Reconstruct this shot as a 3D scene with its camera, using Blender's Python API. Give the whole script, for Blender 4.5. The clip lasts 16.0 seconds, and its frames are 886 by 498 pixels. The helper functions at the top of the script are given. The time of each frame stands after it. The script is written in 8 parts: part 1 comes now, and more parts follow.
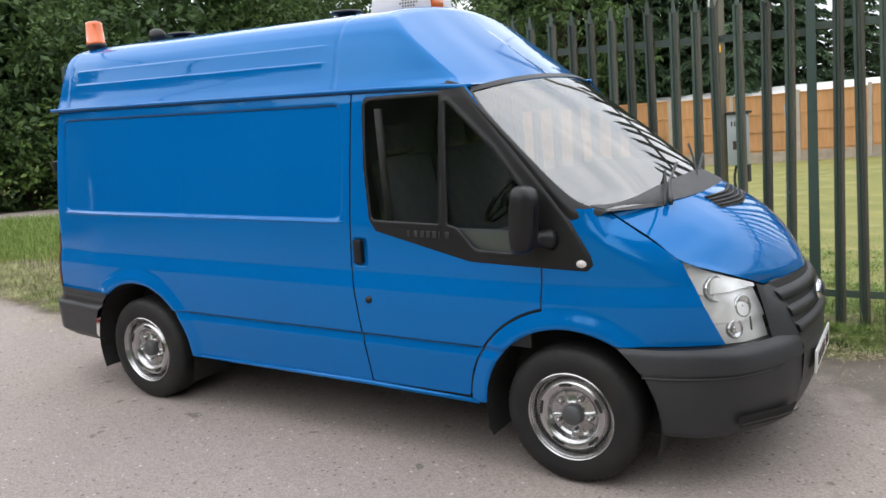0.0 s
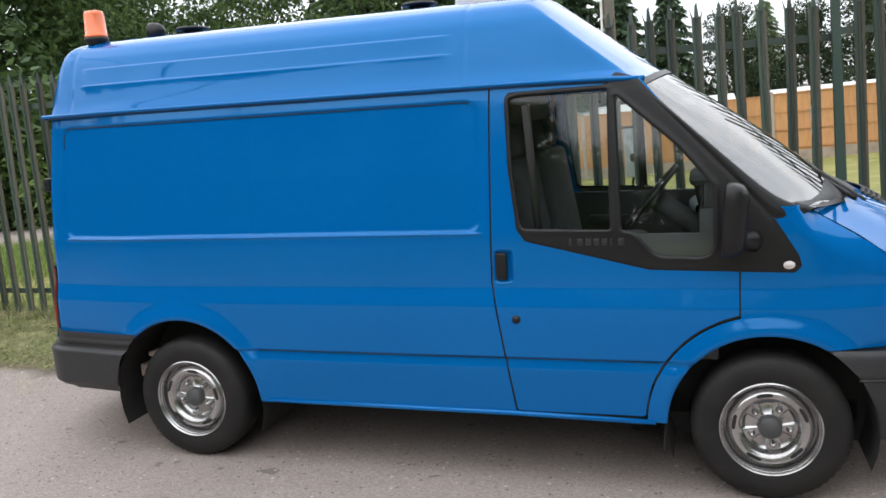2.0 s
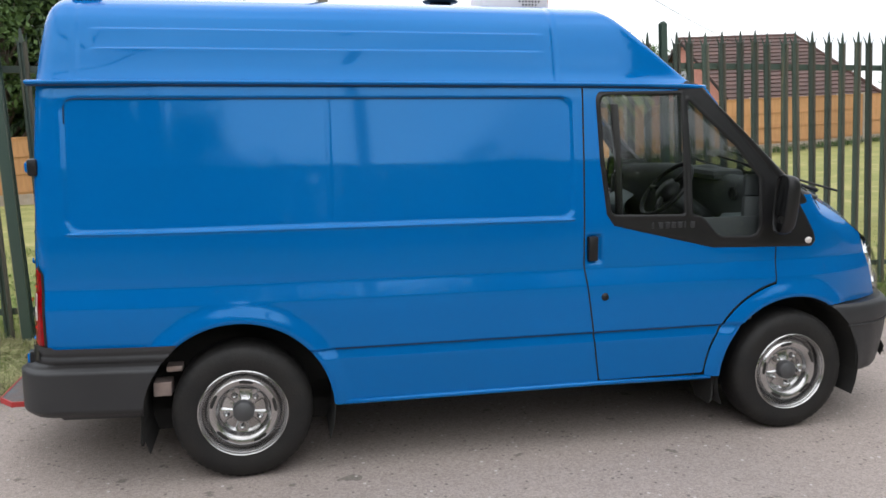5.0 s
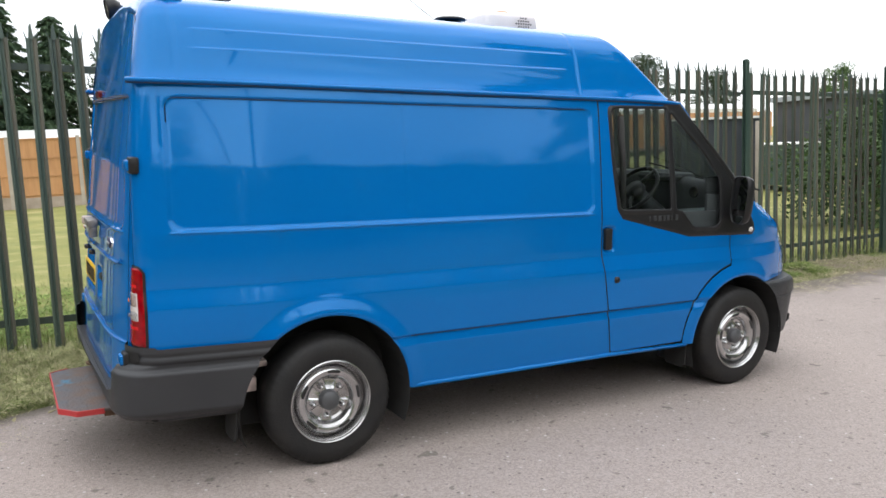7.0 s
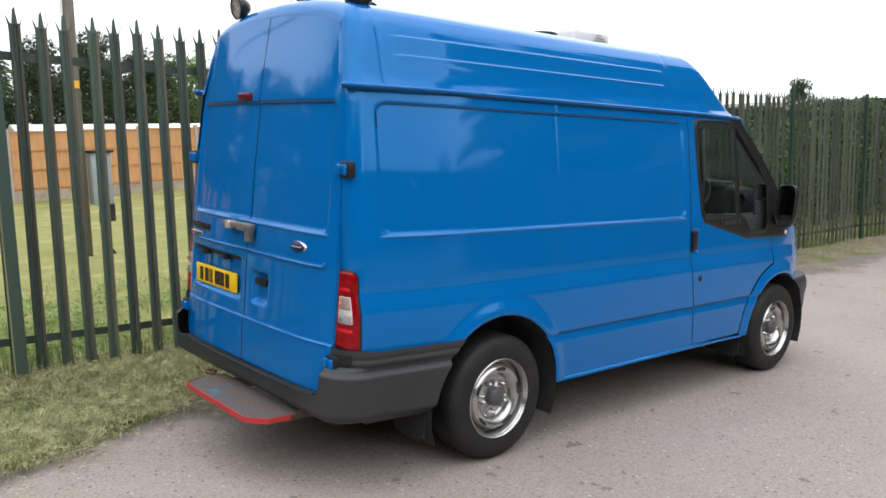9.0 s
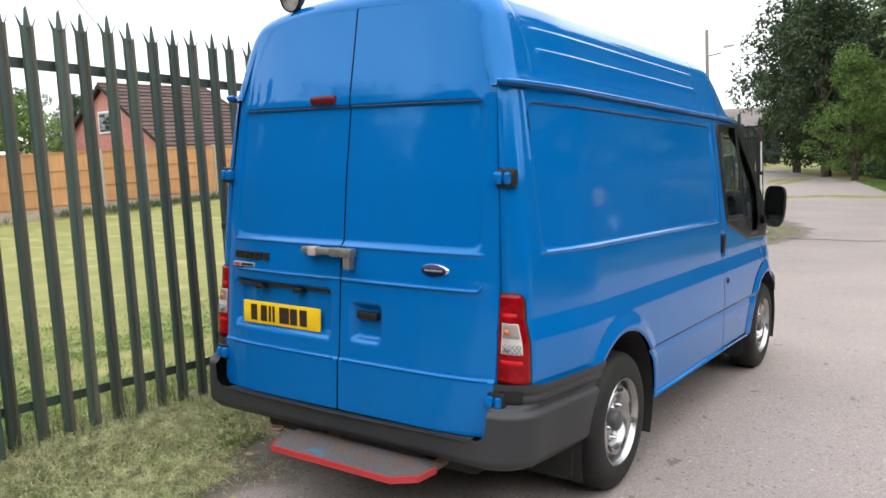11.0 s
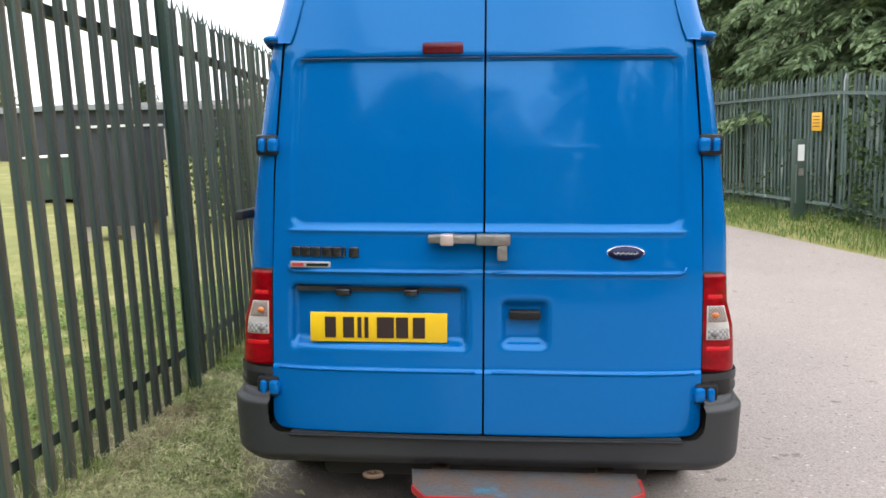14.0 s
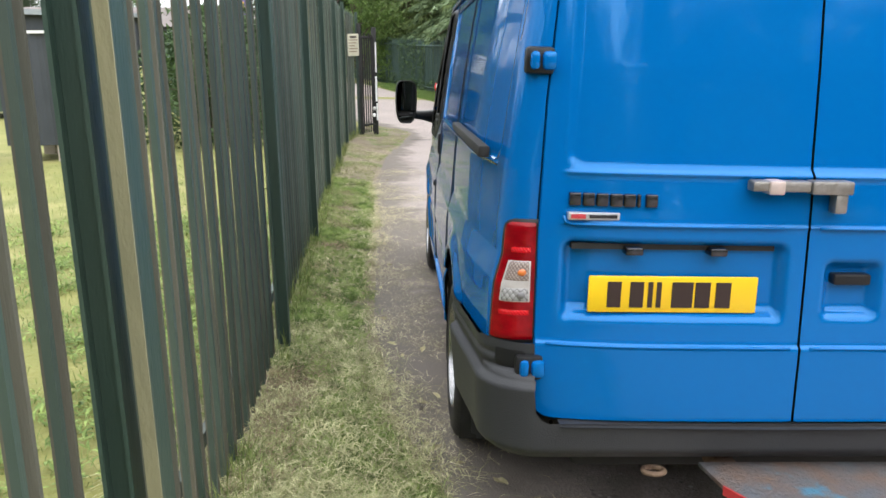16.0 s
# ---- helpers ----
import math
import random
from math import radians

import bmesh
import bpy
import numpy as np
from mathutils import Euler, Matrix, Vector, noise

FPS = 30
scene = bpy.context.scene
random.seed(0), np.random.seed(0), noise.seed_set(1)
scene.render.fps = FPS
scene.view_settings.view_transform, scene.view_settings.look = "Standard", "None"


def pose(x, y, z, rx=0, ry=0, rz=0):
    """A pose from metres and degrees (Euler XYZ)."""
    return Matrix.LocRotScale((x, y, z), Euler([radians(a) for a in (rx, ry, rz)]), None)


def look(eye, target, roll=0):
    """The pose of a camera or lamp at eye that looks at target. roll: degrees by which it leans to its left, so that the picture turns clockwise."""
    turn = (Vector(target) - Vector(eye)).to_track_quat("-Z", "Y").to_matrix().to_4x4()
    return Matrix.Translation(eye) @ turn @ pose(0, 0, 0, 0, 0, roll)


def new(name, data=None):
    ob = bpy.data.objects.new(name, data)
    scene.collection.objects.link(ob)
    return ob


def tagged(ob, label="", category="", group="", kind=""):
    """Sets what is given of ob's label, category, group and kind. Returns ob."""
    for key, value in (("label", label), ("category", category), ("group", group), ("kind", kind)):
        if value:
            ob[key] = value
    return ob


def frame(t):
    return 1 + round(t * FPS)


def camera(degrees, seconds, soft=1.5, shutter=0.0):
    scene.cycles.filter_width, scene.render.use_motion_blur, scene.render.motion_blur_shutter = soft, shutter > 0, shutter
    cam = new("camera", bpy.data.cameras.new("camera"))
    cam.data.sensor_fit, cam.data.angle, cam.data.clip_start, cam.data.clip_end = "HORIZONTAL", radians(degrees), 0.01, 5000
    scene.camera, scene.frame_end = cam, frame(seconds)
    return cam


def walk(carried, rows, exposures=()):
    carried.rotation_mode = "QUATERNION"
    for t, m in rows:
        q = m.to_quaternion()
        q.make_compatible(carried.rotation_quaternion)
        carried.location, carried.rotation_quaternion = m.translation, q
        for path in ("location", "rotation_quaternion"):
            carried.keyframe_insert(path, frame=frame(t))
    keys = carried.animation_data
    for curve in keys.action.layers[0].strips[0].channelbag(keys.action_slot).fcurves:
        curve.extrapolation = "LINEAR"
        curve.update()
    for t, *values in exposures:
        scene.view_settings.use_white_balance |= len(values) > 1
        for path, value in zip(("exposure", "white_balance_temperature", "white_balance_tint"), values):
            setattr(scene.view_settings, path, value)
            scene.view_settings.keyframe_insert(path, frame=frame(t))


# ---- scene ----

cam = camera(57.2, 16.0, soft=1.6)
PATH = [
    (0, (4.383, -4.321, 1.470), (3.348, -2.629, 1.211), -4.5),
    (0.5, (3.974, -4.435, 1.479), (3.115, -2.651, 1.193), -4.4),
    (1, (3.577, -4.497, 1.477), (2.820, -2.671, 1.180), -5.0),
    (1.5, (3.180, -4.474, 1.517), (2.446, -2.633, 1.250), -5.4),
    (2, (2.726, -4.580, 1.501), (2.106, -2.694, 1.259), -5.5),
    (2.5, (2.334, -4.581, 1.508), (1.873, -2.650, 1.263), -5.4),
    (3, (1.930, -4.523, 1.512), (1.706, -2.546, 1.298), -4.4),
    (3.5, (1.478, -4.632, 1.543), (1.460, -2.646, 1.311), -3.4),
    (4, (1.101, -4.660, 1.514), (1.234, -2.680, 1.259), -2.8),
    (4.5, (0.707, -4.740, 1.526), (0.976, -2.777, 1.244), -2.6),
    (4.7, (0.532, -4.821, 1.534), (0.848, -2.866, 1.258), -2.9),
    (6.8, (-1.231, -4.705, 1.545), (-0.325, -2.942, 1.285), -2.6),
    (7, (-1.363, -4.675, 1.565), (-0.402, -2.940, 1.300), -2.5),
    (7.5, (-1.803, -4.585, 1.588), (-0.744, -2.909, 1.324), -2.4),
    (8, (-2.150, -4.450, 1.596), (-1.030, -2.813, 1.343), -2.3),
    (8.5, (-2.452, -4.145, 1.628), (-1.260, -2.557, 1.384), -1.8),
    (9, (-2.848, -3.878, 1.638), (-1.557, -2.375, 1.371), -1.4),
    (9.5, (-3.096, -3.525, 1.612), (-1.681, -2.139, 1.332), -2.2),
    (9.7, (-3.155, -3.380, 1.640), (-1.703, -2.030, 1.370), -2.5),
    (11.8, (-3.809, -1.759, 1.617), (-2.034, -0.878, 1.342), -3.4),
    (12, (-3.852, -1.588, 1.652), (-2.042, -0.791, 1.360), -3.6),
    (12.5, (-3.875, -1.168, 1.664), (-1.970, -0.624, 1.386), -3.7),
    (13, (-3.861, -0.802, 1.662), (-1.915, -0.422, 1.401), -3.1),
    (13.5, (-3.851, -0.421, 1.648), (-1.886, -0.183, 1.363), -2.5),
    (14, (-3.720, -0.102, 1.638), (-1.750, 0.041, 1.324), -2.3),
    (14.5, (-3.615, 0.255, 1.627), (-1.638, 0.339, 1.339), -2.2),
    (15, (-3.559, 0.771, 1.664), (-1.586, 0.784, 1.338), -2.0),
    (15.5, (-3.356, 1.022, 1.638), (-1.394, 1.007, 1.249), -1.2),
    (16, (-3.102, 1.125, 1.643), (-1.170, 1.028, 1.134), -0.6),
]
walk(cam, [(t, look(eye, target, roll)) for t, eye, target, roll in PATH],
     exposures=[(0.0, 0.80), (2.5, 0.80), (4.5, 0.76), (7.0, 0.94), (8.5, 0.84), (9.5, 0.90), (12.0, 1.14), (13.0, 1.18), (14.0, 1.22), (15.0, 1.27), (16.0, 1.50)])

# ---- sky and light: bright overcast afternoon ----
SUN_TURN, SUN_HIGH = 215.0, 48.0
world = bpy.data.worlds.new("overcast_sky")
scene.world = world
world.use_nodes = True
wt = world.node_tree
wt.nodes.clear()
w_out = wt.nodes.new("ShaderNodeOutputWorld")
w_bg = wt.nodes.new("ShaderNodeBackground")
w_sky = wt.nodes.new("ShaderNodeTexSky")
w_sky.sky_type = 'NISHITA'
w_sky.sun_disc = False
w_sky.sun_elevation, w_sky.sun_rotation = radians(SUN_HIGH), radians(SUN_TURN)
w_bright = wt.nodes.new("ShaderNodeMix")
w_bright.data_type, w_bright.blend_type = 'RGBA', 'MULTIPLY'
w_bright.inputs["Factor"].default_value = 1.0
w_bright.inputs["B"].default_value = (0.12, 0.12, 0.12, 1)
w_tc = wt.nodes.new("ShaderNodeTexCoord")
w_map = wt.nodes.new("ShaderNodeMapping")
w_map.inputs["Scale"].default_value = (1.0, 1.0, 2.6)
w_noise = wt.nodes.new("ShaderNodeTexNoise")
w_noise.inputs["Scale"].default_value, w_noise.inputs["Detail"].default_value = 2.6, 7.0
w_noise.inputs["Roughness"].default_value = 0.55
w_ramp = wt.nodes.new("ShaderNodeValToRGB")
for pos, col in ((0.30, (0.62, 0.67, 0.74, 1)), (0.52, (0.95, 0.97, 1.0, 1)), (0.68, (1.22, 1.22, 1.22, 1))):
    el = w_ramp.color_ramp.elements.new(pos)
    el.color = col
w_ramp.color_ramp.elements.remove(w_ramp.color_ramp.elements[0])
w_ramp.color_ramp.elements.remove(w_ramp.color_ramp.elements[-1])
w_mix = wt.nodes.new("ShaderNodeMix")
w_mix.data_type = 'RGBA'
w_mix.inputs["Factor"].default_value = 0.9
wl = wt.links.new
wl(w_tc.outputs["Generated"], w_map.inputs[0])
wl(w_map.outputs[0], w_noise.inputs["Vector"])
wl(w_noise.outputs[0], w_ramp.inputs[0])
wl(w_sky.outputs[0], w_bright.inputs["A"])
wl(w_bright.outputs["Result"], w_mix.inputs["A"])
wl(w_ramp.outputs[0], w_mix.inputs["B"])
wl(w_mix.outputs["Result"], w_bg.inputs[0])
# an overcast sky is brightest overhead
w_axis = wt.nodes.new("ShaderNodeSeparateXYZ")
w_high = wt.nodes.new("ShaderNodeMapRange")
w_high.inputs[1].default_value, w_high.inputs[2].default_value = 0.10, 1.0
w_high.inputs[3].default_value, w_high.inputs[4].default_value = 1.04, 1.5
wl(w_tc.outputs["Generated"], w_axis.inputs[0])
wl(w_axis.outputs[2], w_high.inputs[0])
wl(w_high.outputs[0], w_bg.inputs[1])
wl(w_bg.outputs[0], w_out.inputs[0])

sun_data = bpy.data.lights.new("sun", 'SUN')
sun_data.energy, sun_data.angle, sun_data.color = 0.65, radians(110), (1.0, 0.96, 0.9)
sun = new("sun", sun_data)
az = radians(SUN_TURN)
sun_from = Vector((math.sin(az) * math.cos(radians(SUN_HIGH)), math.cos(az) * math.cos(radians(SUN_HIGH)), math.sin(radians(SUN_HIGH))))
sun.matrix_world = look(sun_from * 60, (0, 0, 0))


# ---- materials ----
def material(name, colour, rough=0.5, metal=0.0, second=None, scale=8.0, mix=0.5, bump=0.0, bump_scale=60.0, coat=0.0,
             detail=6.0, vary=0.0, spec=0.5, tint=None, coat_rough=0.03, spots=None, spot_scale=3.0, spot_low=0.62, spot_high=0.7, stretch=None, rough_vary=0.0):
    """A surface with two scales of variation: broad patches of a second colour, fine grain in the relief, and optional blotches."""
    m = bpy.data.materials.new(name)
    m.use_nodes = True
    t = m.node_tree
    b = t.nodes["Principled BSDF"]
    b.inputs["Base Color"].default_value = (*colour, 1)
    b.inputs["Roughness"].default_value = rough
    b.inputs["Metallic"].default_value = metal
    b.inputs["Specular IOR Level"].default_value = spec
    if coat:
        b.inputs["Coat Weight"].default_value = coat
        b.inputs["Coat Roughness"].default_value = coat_rough
    if tint:
        b.inputs["Specular Tint"].default_value = (*tint, 1)
    tc = t.nodes.new("ShaderNodeTexCoord")
    vec = tc.outputs["Object"]
    if stretch:
        mp = t.nodes.new("ShaderNodeMapping")
        mp.inputs["Scale"].default_value = stretch
        t.links.new(vec, mp.inputs[0])
        vec = mp.outputs[0]
    if vary:
        shift = t.nodes.new("ShaderNodeObjectInfo")
        off = t.nodes.new("ShaderNodeVectorMath")
        off.operation = 'MULTIPLY_ADD'
        off.inputs[1].default_value = (37.0, 53.0, 71.0)
        t.links.new(shift.outputs["Random"], off.inputs[0])
        t.links.new(vec, off.inputs[2])
        vec = off.outputs[0]
    last = None
    if second:
        n = t.nodes.new("ShaderNodeTexNoise")
        n.inputs["Scale"].default_value, n.inputs["Detail"].default_value = scale, detail
        t.links.new(vec, n.inputs["Vector"])
        r = t.nodes.new("ShaderNodeMapRange")
        r.inputs[1].default_value, r.inputs[2].default_value = 0.5 - mix * 0.4, 0.5 + mix * 0.4
        t.links.new(n.outputs[0], r.inputs[0])
        x = t.nodes.new("ShaderNodeMix")
        x.data_type = 'RGBA'
        x.inputs["A"].default_value, x.inputs["B"].default_value = (*colour, 1), (*second, 1)
        t.links.new(r.outputs[0], x.inputs["Factor"])
        last = x.outputs["Result"]
        if rough_vary:
            rr = t.nodes.new("ShaderNodeMapRange")
            rr.inputs[3].default_value, rr.inputs[4].default_value = rough - rough_vary, rough + rough_vary
            t.links.new(n.outputs[0], rr.inputs[0])
            t.links.new(rr.outputs[0], b.inputs["Roughness"])
    if spots:
        n2 = t.nodes.new("ShaderNodeTexNoise")
        n2.inputs["Scale"].default_value, n2.inputs["Detail"].default_value = spot_scale, 8.0
        t.links.new(vec, n2.inputs["Vector"])
        r2 = t.nodes.new("ShaderNodeMapRange")
        r2.inputs[1].default_value, r2.inputs[2].default_value = spot_low, spot_high
        t.links.new(n2.outputs[0], r2.inputs[0])
        x2 = t.nodes.new("ShaderNodeMix")
        x2.data_type = 'RGBA'
        x2.inputs["B"].default_value = (*spots, 1)
        if last:
            t.links.new(last, x2.inputs["A"])
        else:
            x2.inputs["A"].default_value = (*colour, 1)
        t.links.new(r2.outputs[0], x2.inputs["Factor"])
        last = x2.outputs["Result"]
    if vary:
        oi = t.nodes.new("ShaderNodeObjectInfo")
        hs = t.nodes.new("ShaderNodeHueSaturation")
        mr = t.nodes.new("ShaderNodeMapRange")
        mr.inputs[3].default_value, mr.inputs[4].default_value = 1 - vary, 1 + vary
        t.links.new(oi.outputs["Random"], mr.inputs[0])
        t.links.new(mr.outputs[0], hs.inputs["Value"])
        if last:
            t.links.new(last, hs.inputs["Color"])
        else:
            hs.inputs["Color"].default_value = (*colour, 1)
        last = hs.outputs[0]
    if last:
        t.links.new(last, b.inputs["Base Color"])
    if bump:
        nb = t.nodes.new("ShaderNodeTexNoise")
        nb.inputs["Scale"].default_value, nb.inputs["Detail"].default_value = bump_scale, 8.0
        t.links.new(vec, nb.inputs["Vector"])
        bp = t.nodes.new("ShaderNodeBump")
        bp.inputs["Strength"].default_value, bp.inputs["Distance"].default_value = bump, 0.02
        t.links.new(nb.outputs[0], bp.inputs["Height"])
        t.links.new(bp.outputs[0], b.inputs["Normal"])
    return m


def leaf_material(name, dark, light, rough=0.55, glow=0.3, patch=0.0):
    """Leaves that differ one from another and let some light through."""
    m = bpy.data.materials.new(name)
    m.use_nodes = True
    t = m.node_tree
    b = t.nodes["Principled BSDF"]
    b.inputs["Roughness"].default_value = rough
    b.inputs["Specular IOR Level"].default_value = 0.3
    g = t.nodes.new("ShaderNodeNewGeometry")
    r = t.nodes.new("ShaderNodeValToRGB")
    r.color_ramp.elements[0].color, r.color_ramp.elements[1].color = (*dark, 1), (*light, 1)
    fac = g.outputs["Random Per Island"]
    if patch:
        tc = t.nodes.new("ShaderNodeTexCoord")
        nz = t.nodes.new("ShaderNodeTexNoise")
        nz.inputs["Scale"].default_value, nz.inputs["Detail"].default_value, nz.inputs["Roughness"].default_value = patch, 5.0, 0.75
        t.links.new(tc.outputs["Object"], nz.inputs["Vector"])
        mr = t.nodes.new("ShaderNodeMapRange")
        mr.inputs[1].default_value, mr.inputs[2].default_value = 0.38, 0.64
        t.links.new(nz.outputs[0], mr.inputs[0])
        mx = t.nodes.new("ShaderNodeMath")
        mx.operation = 'MULTIPLY'
        ad = t.nodes.new("ShaderNodeMath")
        ad.operation, ad.inputs[1].default_value = 'ADD', 0.35
        t.links.new(fac, ad.inputs[0])
        t.links.new(ad.outputs[0], mx.inputs[0])
        t.links.new(mr.outputs[0], mx.inputs[1])
        fac = mx.outputs[0]
    t.links.new(fac, r.inputs[0])
    t.links.new(r.outputs[0], b.inputs["Base Color"])
    tr = t.nodes.new("ShaderNodeBsdfTranslucent")
    t.links.new(r.outputs[0], tr.inputs[0])
    ms = t.nodes.new("ShaderNodeMixShader")
    ms.inputs[0].default_value = glow
    t.links.new(b.outputs[0], ms.inputs[1])
    t.links.new(tr.outputs[0], ms.inputs[2])
    t.links.new(ms.outputs[0], t.nodes["Material Output"].inputs[0])
    return m


def glass_material(name, tint, rough=0.0, gloss=0.055):
    """Thin window glass: clear with a reflecting skin."""
    m = bpy.data.materials.new(name)
    m.use_nodes = True
    t = m.node_tree
    t.nodes.remove(t.nodes["Principled BSDF"])
    tr = t.nodes.new("ShaderNodeBsdfTransparent")
    tr.inputs[0].default_value = (*tint, 1)
    gl = t.nodes.new("ShaderNodeBsdfGlossy")
    gl.inputs["Roughness"].default_value = rough
    lw = t.nodes.new("ShaderNodeLayerWeight")
    lw.inputs[0].default_value = 0.5
    p5 = t.nodes.new("ShaderNodeMath")
    p5.operation = 'POWER'
    p5.inputs[1].default_value = 5.0
    fr = t.nodes.new("ShaderNodeMapRange")
    fr.inputs[3].default_value, fr.inputs[4].default_value = gloss, 1.0
    t.links.new(lw.outputs["Facing"], p5.inputs[0])
    t.links.new(p5.outputs[0], fr.inputs[0])
    ms = t.nodes.new("ShaderNodeMixShader")
    t.links.new(fr.outputs[0], ms.inputs[0])
    t.links.new(tr.outputs[0], ms.inputs[1])
    t.links.new(gl.outputs[0], ms.inputs[2])
    t.links.new(ms.outputs[0], t.nodes["Material Output"].inputs[0])
    return m


def lens_material(name, colour, dark, pitch, rough=0.12, amount=0.8, coat=0.5):
    """Moulded lamp plastic with a fine diamond pattern pressed into it."""
    m = material(name, colour, rough, coat=coat, spec=0.35)
    t = m.node_tree
    b = t.nodes["Principled BSDF"]
    tc = t.nodes.new("ShaderNodeTexCoord")
    xyz = t.nodes.new("ShaderNodeSeparateXYZ")
    t.links.new(tc.outputs["Object"], xyz.inputs[0])

    def calc(op, p, q):
        n = t.nodes.new("ShaderNodeMath")
        n.operation = op
        for i, s in enumerate((p, q)):
            if s is None:
                continue
            if isinstance(s, float):
                n.inputs[i].default_value = s
            else:
                t.links.new(s, n.inputs[i])
        return n.outputs[0]

    across = calc('ADD', xyz.outputs[0], calc('ABSOLUTE', xyz.outputs[1], None))
    k = math.pi / pitch
    one = calc('SINE', calc('MULTIPLY', calc('ADD', across, xyz.outputs[2]), k), None)
    two = calc('SINE', calc('MULTIPLY', calc('SUBTRACT', across, xyz.outputs[2]), k), None)
    cell = calc('ABSOLUTE', calc('MULTIPLY', one, two), None)
    mr = t.nodes.new("ShaderNodeMapRange")
    mr.inputs[1].default_value, mr.inputs[2].default_value = 0.03, 0.30
    mr.inputs[3].default_value, mr.inputs[4].default_value = amount, 0.0
    t.links.new(cell, mr.inputs[0])
    x = t.nodes.new("ShaderNodeMix")
    x.data_type = 'RGBA'
    x.inputs["A"].default_value, x.inputs["B"].default_value = (*colour, 1), (*dark, 1)
    t.links.new(mr.outputs[0], x.inputs["Factor"])
    t.links.new(x.outputs["Result"], b.inputs["Base Color"])
    bp = t.nodes.new("ShaderNodeBump")
    bp.inputs["Strength"].default_value, bp.inputs["Distance"].default_value = 0.5, 0.003
    t.links.new(cell, bp.inputs["Height"])
    t.links.new(bp.outputs[0], b.inputs["Normal"])
    return m


BLUE = material("blue_paint", (0.0006, 0.126, 0.412), 0.06, metal=0.05, second=(0.0006, 0.119, 0.390), scale=1.3, coat=0.10, coat_rough=0.02, bump=0.010, bump_scale=4.0, spec=0.5, tint=(0.35, 0.72, 1.0))
PLASTIC = material("grey_plastic", (0.027, 0.028, 0.031), 0.45, second=(0.036, 0.037, 0.040), scale=3.0, spec=0.35, bump=0.15, bump_scale=260.0)
BLACK = material("black_plastic", (0.010, 0.010, 0.011), 0.38, second=(0.015, 0.015, 0.016), scale=5.0, bump=0.05, bump_scale=200.0, spec=0.3)
MATT = material("black_matt", (0.014, 0.014, 0.014), 0.85, second=(0.022, 0.021, 0.020), scale=6.0, bump=0.1)
RUBBER = material("tyre_rubber", (0.011, 0.011, 0.012), 0.6, spec=0.3, second=(0.020, 0.019, 0.018), scale=7.0, bump=0.12, bump_scale=90.0)
STEEL = material("wheel_silver", (0.54, 0.54, 0.55), 0.24, metal=0.95, second=(0.36, 0.355, 0.35), scale=9.0, rough_vary=0.06)
CAP = material("hub_cap_grey", (0.075, 0.078, 0.082), 0.45, second=(0.06, 0.06, 0.065), scale=10.0)
CHROME = material("chrome", (0.75, 0.76, 0.78), 0.12, metal=1.0)
LOCK = material("lock_steel", (0.33, 0.31, 0.29), 0.42, metal=0.7, second=(0.22, 0.2, 0.18), scale=30.0, bump=0.15)
LOCKPINK = material("padlock_body", (0.62, 0.50, 0.46), 0.4, metal=0.4, second=(0.5, 0.4, 0.37), scale=30.0)
INNER = material("cab_trim", (0.040, 0.044, 0.048), 0.65, second=(0.055, 0.059, 0.063), scale=4.0, bump=0.2, bump_scale=180.0)
INNERGREY = material("cab_trim_light", (0.20, 0.235, 0.245), 0.6, second=(0.17, 0.20, 0.21), scale=4.0)
SEAT = material("seat_cloth", (0.055, 0.058, 0.064), 0.95, second=(0.075, 0.078, 0.082), scale=18.0, bump=0.4, bump_scale=240.0)
GLASS = glass_material("side_glass", (0.84, 0.88, 0.87), 0.0, 0.060)
# dark navy for painted shade lines below the gutter, pressings and crease
SHADE_NAVY = material("navy_shade_line", (0.003, 0.022, 0.070), 0.6, second=(0.004, 0.028, 0.085), scale=4.0)
SCREEN = glass_material("windscreen_glass", (0.40, 0.435, 0.43), 0.0, 0.30)
LENS = glass_material("lamp_lens", (0.95, 0.96, 0.97), 0.05)
MIRROR = material("mirror_glass", (0.30, 0.31, 0.32), 0.02, metal=1.0)
RED = material("red_lens", (0.16, 0.0008, 0.004), 0.15, second=(0.27, 0.0012, 0.006), scale=16.0, mix=0.35, coat=0.3, bump=0.08, bump_scale=70.0, spec=0.35, tint=(1.0, 0.35, 0.35), stretch=(1, 1, 1.6))
DARKRED = material("dark_red_lens", (0.075, 0.004, 0.008), 0.25, second=(0.12, 0.006, 0.01), scale=30.0, spec=0.4)
CLEAR = material("clear_lens", (0.50, 0.48, 0.47), 0.15, second=(0.16, 0.14, 0.13), scale=30.0, coat=1.0, bump=0.5, bump_scale=80.0)
# bright and duller patches in the bowl's colour stand in for glints
REFLECT = material("lamp_bowl", (0.94, 0.93, 0.92), 0.25, metal=0.25, second=(0.66, 0.65, 0.64), scale=13.0, bump=0.1, bump_scale=30.0)
BOWL = material("lamp_chrome_bowl", (0.66, 0.66, 0.66), 0.18, metal=0.8, second=(0.50, 0.50, 0.49), scale=14.0)
INDICATOR = lens_material("indicator_lens", (0.34, 0.27, 0.24), (0.09, 0.06, 0.05), 0.013)
REVERSE = lens_material("reversing_lens", (0.38, 0.37, 0.365), (0.10, 0.09, 0.09), 0.022)
REDCELL = lens_material("red_cell_lens", (0.62, 0.003, 0.010), (0.34, 0.0016, 0.006), 0.011, amount=0.5, coat=0.12)
LENSRIM = material("lens_rim", (0.55, 0.52, 0.50), 0.3, second=(0.42, 0.38, 0.36), scale=20.0)
